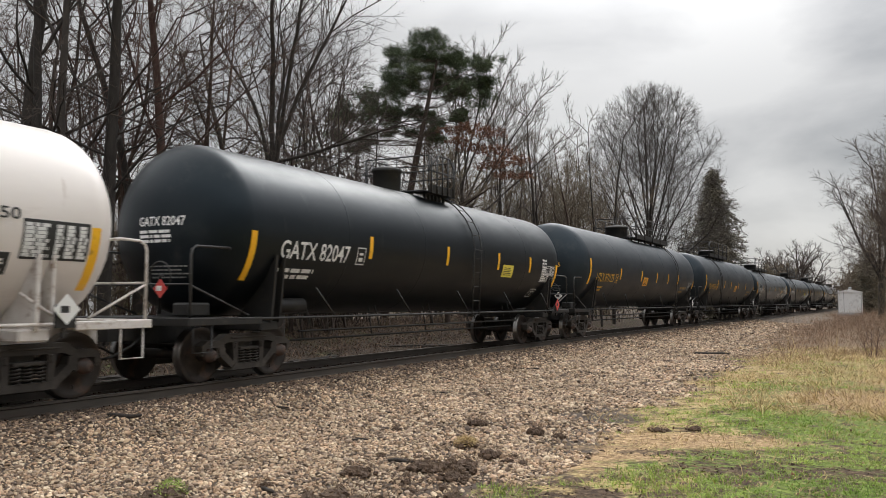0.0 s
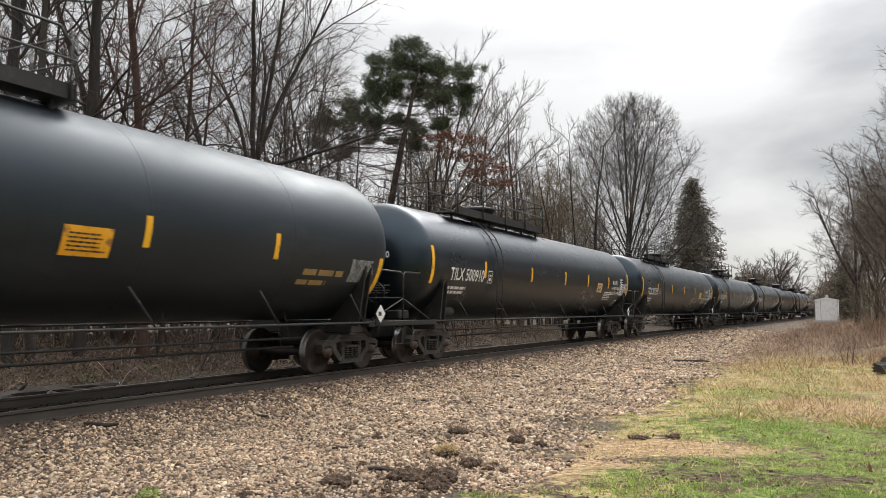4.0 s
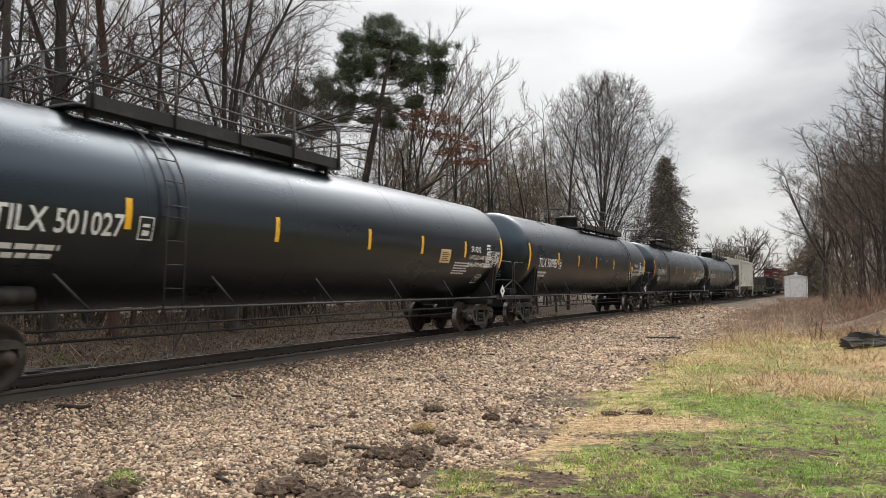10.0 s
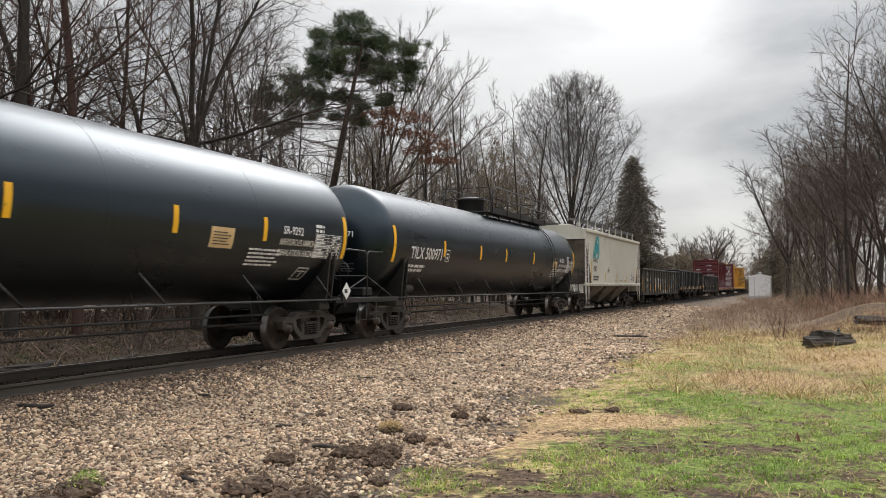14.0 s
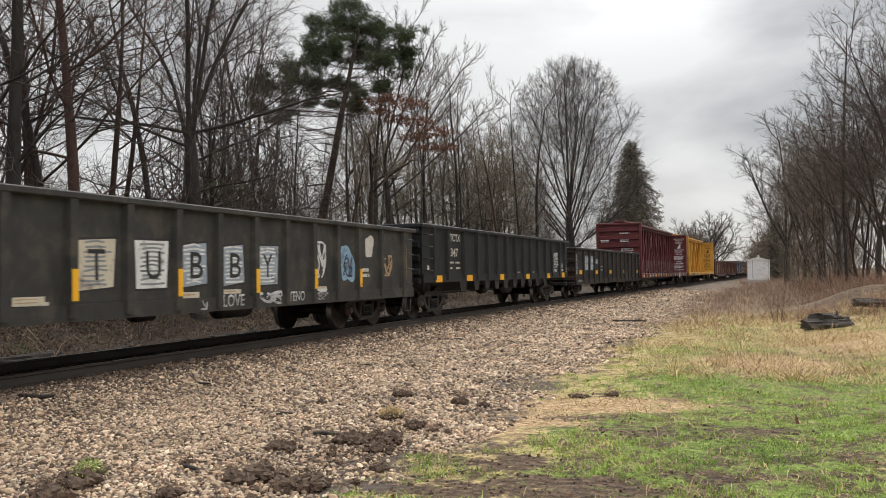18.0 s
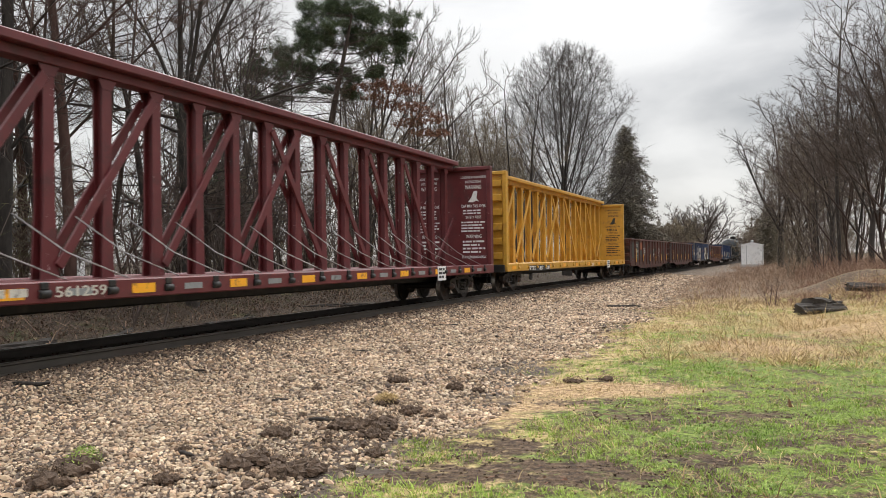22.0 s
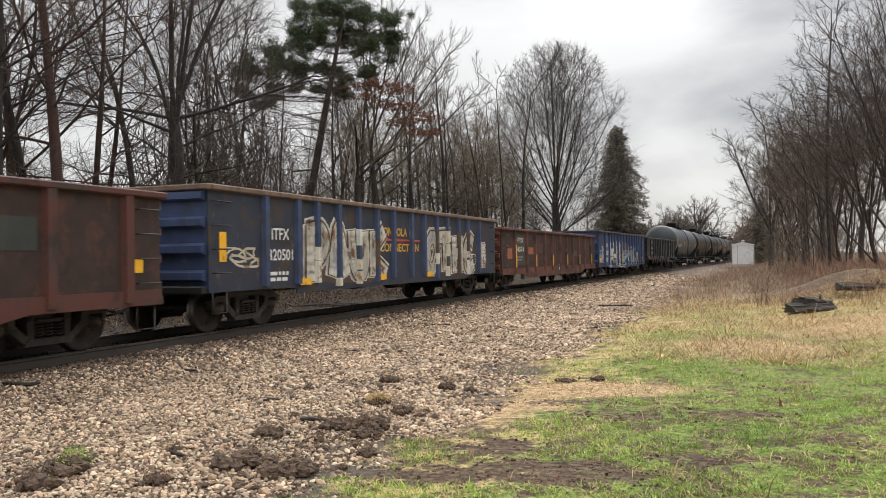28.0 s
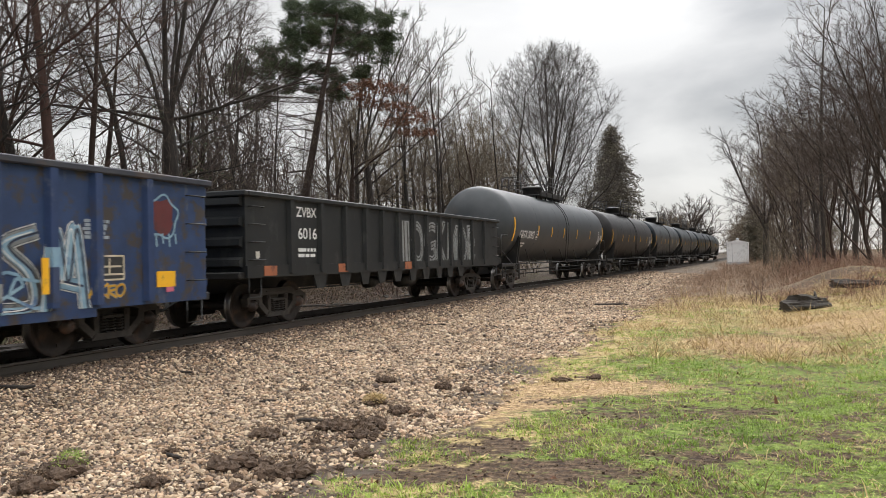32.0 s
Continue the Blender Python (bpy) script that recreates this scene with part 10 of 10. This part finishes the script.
g, L = rusty(338.2, 354.3, "gon_rust", None, ("FPTX", "84019"), 1.64, 4, "rusty red gondola car with patched panels", (0, 2, 4, 6, 8, 10))
tile(g, L, 0.55, 1.2, 0.85, 1.05, "patch_dark", x=1.539, name="paint_patch")
tile(g, L, 3.45, 1.8, 0.85, 0.48, "patch_orange", x=1.541, name="paint_patch")
scribble(g, L, 4.86, 1.35, 0.75, 0.55, "letter", 21)
scribble(g, L, 8.75, 1.2, 0.8, 0.6, "letter", 22)
scribble(g, L, 11.4, 1.3, 0.6, 0.6, "letter", 23)
g, L = rusty(355.9, 371.65, "gon_rust", "rust_dark", None, 1.4, 6, "dark rusty gondola car with scratched tags", (0, 2, 4, 6, 8))
scribble(g, L, 7.0, 1.4, 0.6, 0.65, "spray_tan", 31)
scribble(g, L, 9.45, 1.5, 0.8, 0.55, "spray_grey", 32)
tile(g, L, 14.9, 1.2, 0.45, 0.22, "yellow")
panel_bars(g, L, 10.7, 1.35, 0.4, 0.25, 2, "spray_tan")

I_ST = [1.74, 2.93, 3.73, 4.7, 5.7, 6.7, 7.69, 8.87, 9.79, 10.75, 11.63, 12.64, 13.51, 14.64]
g = gondola(372.95, 389.45, 2.70, 0.80, "blue_stake", I_ST, 0.12, pan="blue_panel_rust", cap="cap_rust", flush=True, label="faded blue gondola car covered with cream graffiti")
L = 16.5
tile(g, L, 1.9, 1.72, 0.75, 0.36, "letter_black", x=1.5395, name="paint_patch")
panel_text(g, L, "ITFX", 1.96, 1.79, 0.24, 0.64, "letter", 1.545)
panel_text(g, L, "320501", 1.84, 1.37, 0.23, 0.9, "letter", 1.545)
panel_bars(g, L, 1.84, 0.92, 0.75, 0.24, 2, "letter", 1.545)
panel_text(g, L, "GONDOLA", 6.85, 1.98, 0.22, 1.75, "letter_yellow", 1.54)
panel_text(g, L, "CONNECTION", 6.9, 1.56, 0.22, 2.5, "letter_yellow", 1.54)
tile(g, L, 6.8, 1.84, 2.7, 0.05, "placard_red", x=1.54, name="paint_line")
spray_stakes(g, L, I_ST, 3.2, 7.2, 0.72, 2.2, ("spray_worn", "spray_worn", "blue_stake", "spray_brown"), 2)
spray_stakes(g, L, I_ST, 9.9, 14.2, 0.72, 2.2, ("spray_worn", "spray_worn", "blue_stake", "spray_brown"), 3)
for y0, y1, sd in ((3.1, 6.7, 5), (9.95, 14.2, 9)):
    on_side(blob((y0 + y1) / 2, 1.42, (y1 - y0) * 0.98, 1.15, sd, 1.0), -L / 2, 0, 1.5398, M["spray_brown"], g, "spray_paint")
SPRAY = ((1.75, "spray_white"), (1.5, "spray_soft"), (1.3, "spray_brown"), (1.05, "spray_worn"), (0.5, "spray_soft"))
spray_piece(g, L, "PAUK", 3.2, 7.25, 0.84, 2.2, 0.175, SPRAY)
spray_piece(g, L, "OTHC", 9.8, 14.2, 0.84, 2.18, 0.175, SPRAY)
on_side(strokes([[(13.64, 1.14), (14.2, 1.14), (14.2, 1.48), (13.64, 1.48), (13.64, 1.14)], [(13.92, 1.14), (13.92, 1.48)]], 0.016), -L / 2, 0, 1.57, M["letter"], g, "notice_box")
whitewash(g, L, 14.75, 1.0, 0.66, 0.9, 7, "spray_worn")
scribble(g, L, 0.5, 1.25, 1.0, 0.35, "spray_cream", 41)
for y in (3.0, 6.75, 9.95):
    tile(g, L, y, 0.83, 0.45, 0.14, "yellow", x=1.575)
tile(g, L, 0.3, 1.35, 0.2, 0.55, "yellow")

g, L = rusty(390.25, 406.6, "gon_orange", "rust_dark", ("FPTX", "84074"), 1.57, 9, "orange rust gondola car with dark panels", (0, 2, 4, 6, 8, 10))
tile(g, L, 0.7, 1.3, 0.6, 0.4, "patch_orange", x=1.539, name="paint_patch")
scribble(g, L, 8.6, 1.35, 0.8, 0.5, "spray_black", 51)
on_side(strokes([[(8.4, 1.0), (8.4, 0.72)], [(8.3, 0.84), (8.4, 0.72), (8.5, 0.84)]], 0.025), -L / 2, 0, 1.585, M["letter"], g, "painted_arrow")

g = gondola(407.6, 423.65, 2.78, 0.72, "gon_blue_bright", [q + 0.2 for q in (1.46, 2.66, 3.45, 4.4, 5.42, 6.4, 7.39, 8.5, 9.5, 10.46, 11.48, 12.41, 13.24, 14.34)], 0.12, pan="blue_panel", cap="chord_dark", flush=True, label="blue gondola car covered with white and grey graffiti")
L = 16.05
tile(g, L, 1.76, 1.82, 0.9, 0.36, "letter_black", x=1.5395, name="paint_patch")
tile(g, L, 1.74, 0.92, 1.04, 1.62, "blue_faded", x=1.5385, name="paint_patch")
tile(g, L, 2.94, 0.92, 0.6, 1.5, "blue_faded", x=1.5385, name="paint_patch")
tile(g, L, 0.02, 0.96, 1.0, 0.5, "blue_faded", x=1.5385, name="paint_patch")
tile(g, L, 0.3, 1.32, 0.4, 0.36, "spray_blue", x=1.5395, name="paint_patch")
tile(g, L, 0.82, 1.08, 0.16, 0.15, "placard_red", x=1.5405, name="painted_mark")
panel_text(g, L, "ZVBX", 1.8, 1.88, 0.24, 0.82, "letter", 1.545)
panel_text(g, L, "3204", 1.86, 1.42, 0.24, 0.78, "letter", 1.545)
panel_bars(g, L, 1.86, 1.0, 0.75, 0.24, 2, "letter", 1.545)
panel_text(g, L, "GONDOLA", 6.7, 1.98, 0.25, 1.85, "letter_yellow", 1.54)
panel_text(g, L, "CONNECTION", 6.1, 1.58, 0.24, 2.6, "letter_yellow", 1.54)
tile(g, L, 6.2, 1.86, 2.9, 0.05, "placard_red", x=1.54, name="paint_line")
Z_ST = [q + 0.2 for q in (1.46, 2.66, 3.45, 4.4, 5.42, 6.4, 7.39, 8.5, 9.5, 10.46, 11.48, 12.41, 13.24, 14.34)]
spray_stakes(g, L, Z_ST, 3.0, 7.0, 0.8, 1.9, ("spray_white", "spray_grey", "blue_stake", "blue_stake", "blue_stake"), 4)
spray_stakes(g, L, Z_ST, 7.5, 13.0, 0.8, 1.7, ("spray_blue", "spray_grey", "blue_stake", "blue_stake"), 5)
on_side(blob(3.25, 2.0, 0.42, 0.6, 8), -L / 2, 0, 1.5415, M["spray_white"], g, "spray_paint")
scribble(g, L, 3.02, 1.8, 0.45, 0.45, "spray_blue", 17, x=1.544)
on_side(blob(5.95, 1.98, 0.6, 0.36, 12), -L / 2, 0, 1.54, M["letter_yellow"], g, "painted_emblem")
sprayed_swirls(g, L, ((2.9, 3.5, 4), (7.7, 8.8, 4)), 0.6, 1.7, ("spray_white", "spray_grey"), "spray_white", "spray_black", 0.12, 0.74)
fat_letters(g, L, ((3.45, 4.6, "P"), (4.65, 5.5, "a"), (5.5, 6.1, "t"), (6.05, 6.9, "e"), (6.85, 7.95, "n")), 0.82, 2.08, ((0.15, ("spray_white",)), (0.115, ("spray_black",)), (0.075, ("spray_white", "spray_grey", "spray_cream")), (-0.01, ("spray_black",)), (-0.035, ("spray_grey", "spray_white"))))
sprayed_swirls(g, L, ((8.7, 9.75, 5), (9.5, 10.4, 3), (10.2, 11.1, 0), (10.9, 11.8, 5), (11.7, 12.5, 6), (12.4, 13.3, 5)), 0.62, 2.0, ("spray_blue", "spray_grey", "spray_blue"), "spray_white", "gon_blue", 0.085, 0.74)
scribble(g, L, 8.8, 0.8, 1.6, 0.8, "spray_white", 71, x=1.553)
scribble(g, L, 10.6, 0.8, 1.8, 0.9, "spray_blue", 72, x=1.553)
scribble(g, L, 0.75, 0.95, 0.7, 0.55, "spray_white", 73, x=1.5425)
scribble(g, L, 0.72, 1.3, 0.7, 0.6, "spray_cream", 61)
on_side(blob(14.9, 2.14, 0.56, 0.52, 6), -L / 2, 0, 1.541, M["cb_red"], g, "spray_paint")
cloud = [(14.9 + 0.38 * math.cos(q) * (1 + 0.12 * math.sin(5 * q)), 2.14 + 0.34 * math.sin(q) * (1 + 0.12 * math.sin(5 * q + 1))) for q in np.linspace(0, 6.283, 33)]
on_side(strokes([cloud] + [[(14.58 + 0.16 * k, 1.86), (14.6 + 0.16 * k, 1.7 - 0.05 * (k % 2))] for k in range(5)], 0.018), -L / 2, 0, 1.544, M["spray_blue"], g, "spray_paint")
tile(g, L, 13.4, 1.14, 0.6, 0.36, "letter_black", x=1.5395, name="painted_plate")
on_side(strokes([[(13.4, 1.14), (14.0, 1.14), (14.0, 1.5), (13.4, 1.5), (13.4, 1.14)], [(13.7, 1.22), (13.7, 1.46)], [(13.4, 1.22), (14.0, 1.22)], [(13.46, 1.34), (13.94, 1.34)]], 0.014), -L / 2, 0, 1.545, M["spray_cream"], g, "notice_box")
pen_tag(g, L, "AKRO", 13.28, 0.88, 0.7, 0.18, "letter_yellow", 0.016)
tile(g, L, 14.93, 0.9, 0.18, 0.08, "patch_pink", x=1.582, name="painted_mark")
whitewash(g, L, 13.2, 1.75, 0.5, 0.3, 11, "spray_mist")
for y, w, hh in ((0.24, 0.46, 0.26), (14.75, 0.46, 0.26)):
    tile(g, L, y, 0.98, w, hh, "yellow")
for y in (3.6, 6.55, 12.36):
    tile(g, L, y, 0.98, 0.12, 0.5, "yellow", x=1.632, name="reflective_strip")

g = gondola(424.9, 440.95, 2.70, 1.05, "gon_black", [q + 0.25 for q in (1.33, 2.6, 3.75, 4.81, 5.78, 6.77, 7.82, 8.79, 9.84, 10.78, 11.78, 12.86, 14.16)], 0.0, notch=True, label="black gondola car with grey block graffiti")
L = 16.05
panel_text(g, L, "ZVBX", 1.85, 2.32, 0.22, 0.85, "letter", 1.54)
panel_text(g, L, "6016", 1.9, 1.84, 0.25, 0.78, "letter", 1.54)
panel_bars(g, L, 1.9, 1.42, 0.75, 0.24, 2, "letter", 1.54)
fat_letters(g, L, ((7.45, 7.75, "I"), (8.0, 8.8, "O"), (8.95, 9.8, "G"), (9.95, 10.7, "K"), (10.85, 11.7, "M"), (11.9, 12.6, "O"), (12.75, 13.4, "E")), 1.24, 2.42, ((0.05, ("spray_grey",)), (0.0, ("gon_grime",)), (-0.035, ("spray_grey",))))
for y in (0.55, 3.6, 7.4):
    tile(g, L, y, 1.08, 0.45, 0.2, "patch_orange", x=1.582)
on_side(blob(0.4, 1.5, 0.13, 0.16, 4), -L / 2, 0, 1.541, M["letter_old"], g, "round_emblem")
for s0, s1, paint, mark in ((443.2, 460.6, "tank_grey", "GATX 20902"), (463.9, 480.5, "tank_brown", ""), (483.0, 499.6, "tank_dull", ""), (502.1, 518.7, "tank_dull", ""), (521.2, 537.8, "tank_dull", ""), (540.3, 556.9, "tank_dull", "")):
    tank_car("crude", s0, s1, s0 - 1.5, s1 + 1.5, 1.58, 2.70, paint, (3.5, 5.8, 8.1, 10.9, 14.0), mark, 0.77, 8.5, 8.0, (6.0, 10.5), far=s0 > 463, label="black tank car with a top platform")


# ---- motion of the train ----
def travelled(t):
    x = t / 32
    return 400 * (1.04328 * x - 0.00134 * x ** 2 - 0.02332 * x ** 3 + 0.01033 * x ** 4)


def car_pose(mid, half, t):
    y = mid - travelled(t)
    a, b = Vector((track_x(y - half), y - half, 0)), Vector((track_x(y + half), y + half, 0))
    c, d = (a + b) / 2, b - a
    return pose(c.x, c.y, 0, 0, 0, -math.degrees(math.atan2(d.x, d.y)))


def motions():
    times = [k * 0.5 for k in range(65)]
    for car, mid, half in CARS:
        walk(car, [(t, car_pose(mid, half, t)) for t in times])
    # each wheelset rolls while its car is near
    spec = {car.name: mid for car, mid, half in CARS}
    for w, car, at_y in SPIN:
        mid = spec[car.name]
        rest = w.matrix_basis.translation.copy()
        near = [k for k in range(961) if -3 < mid + at_y - travelled(k / 30) < 34]
        rows = [(0.0, pose(*rest))] if not near or near[0] > 0 else []
        for k in near:
            turn = (travelled(k / 30) - travelled(near[0] / 30)) / 0.457
            rows.append((k / 30, Matrix.Translation(rest) @ Matrix.Rotation(turn, 4, "X")))
        if not near or near[-1] < 960:
            rows.append((32.0, rows[-1][1]))
        walk(w, rows)


motions()
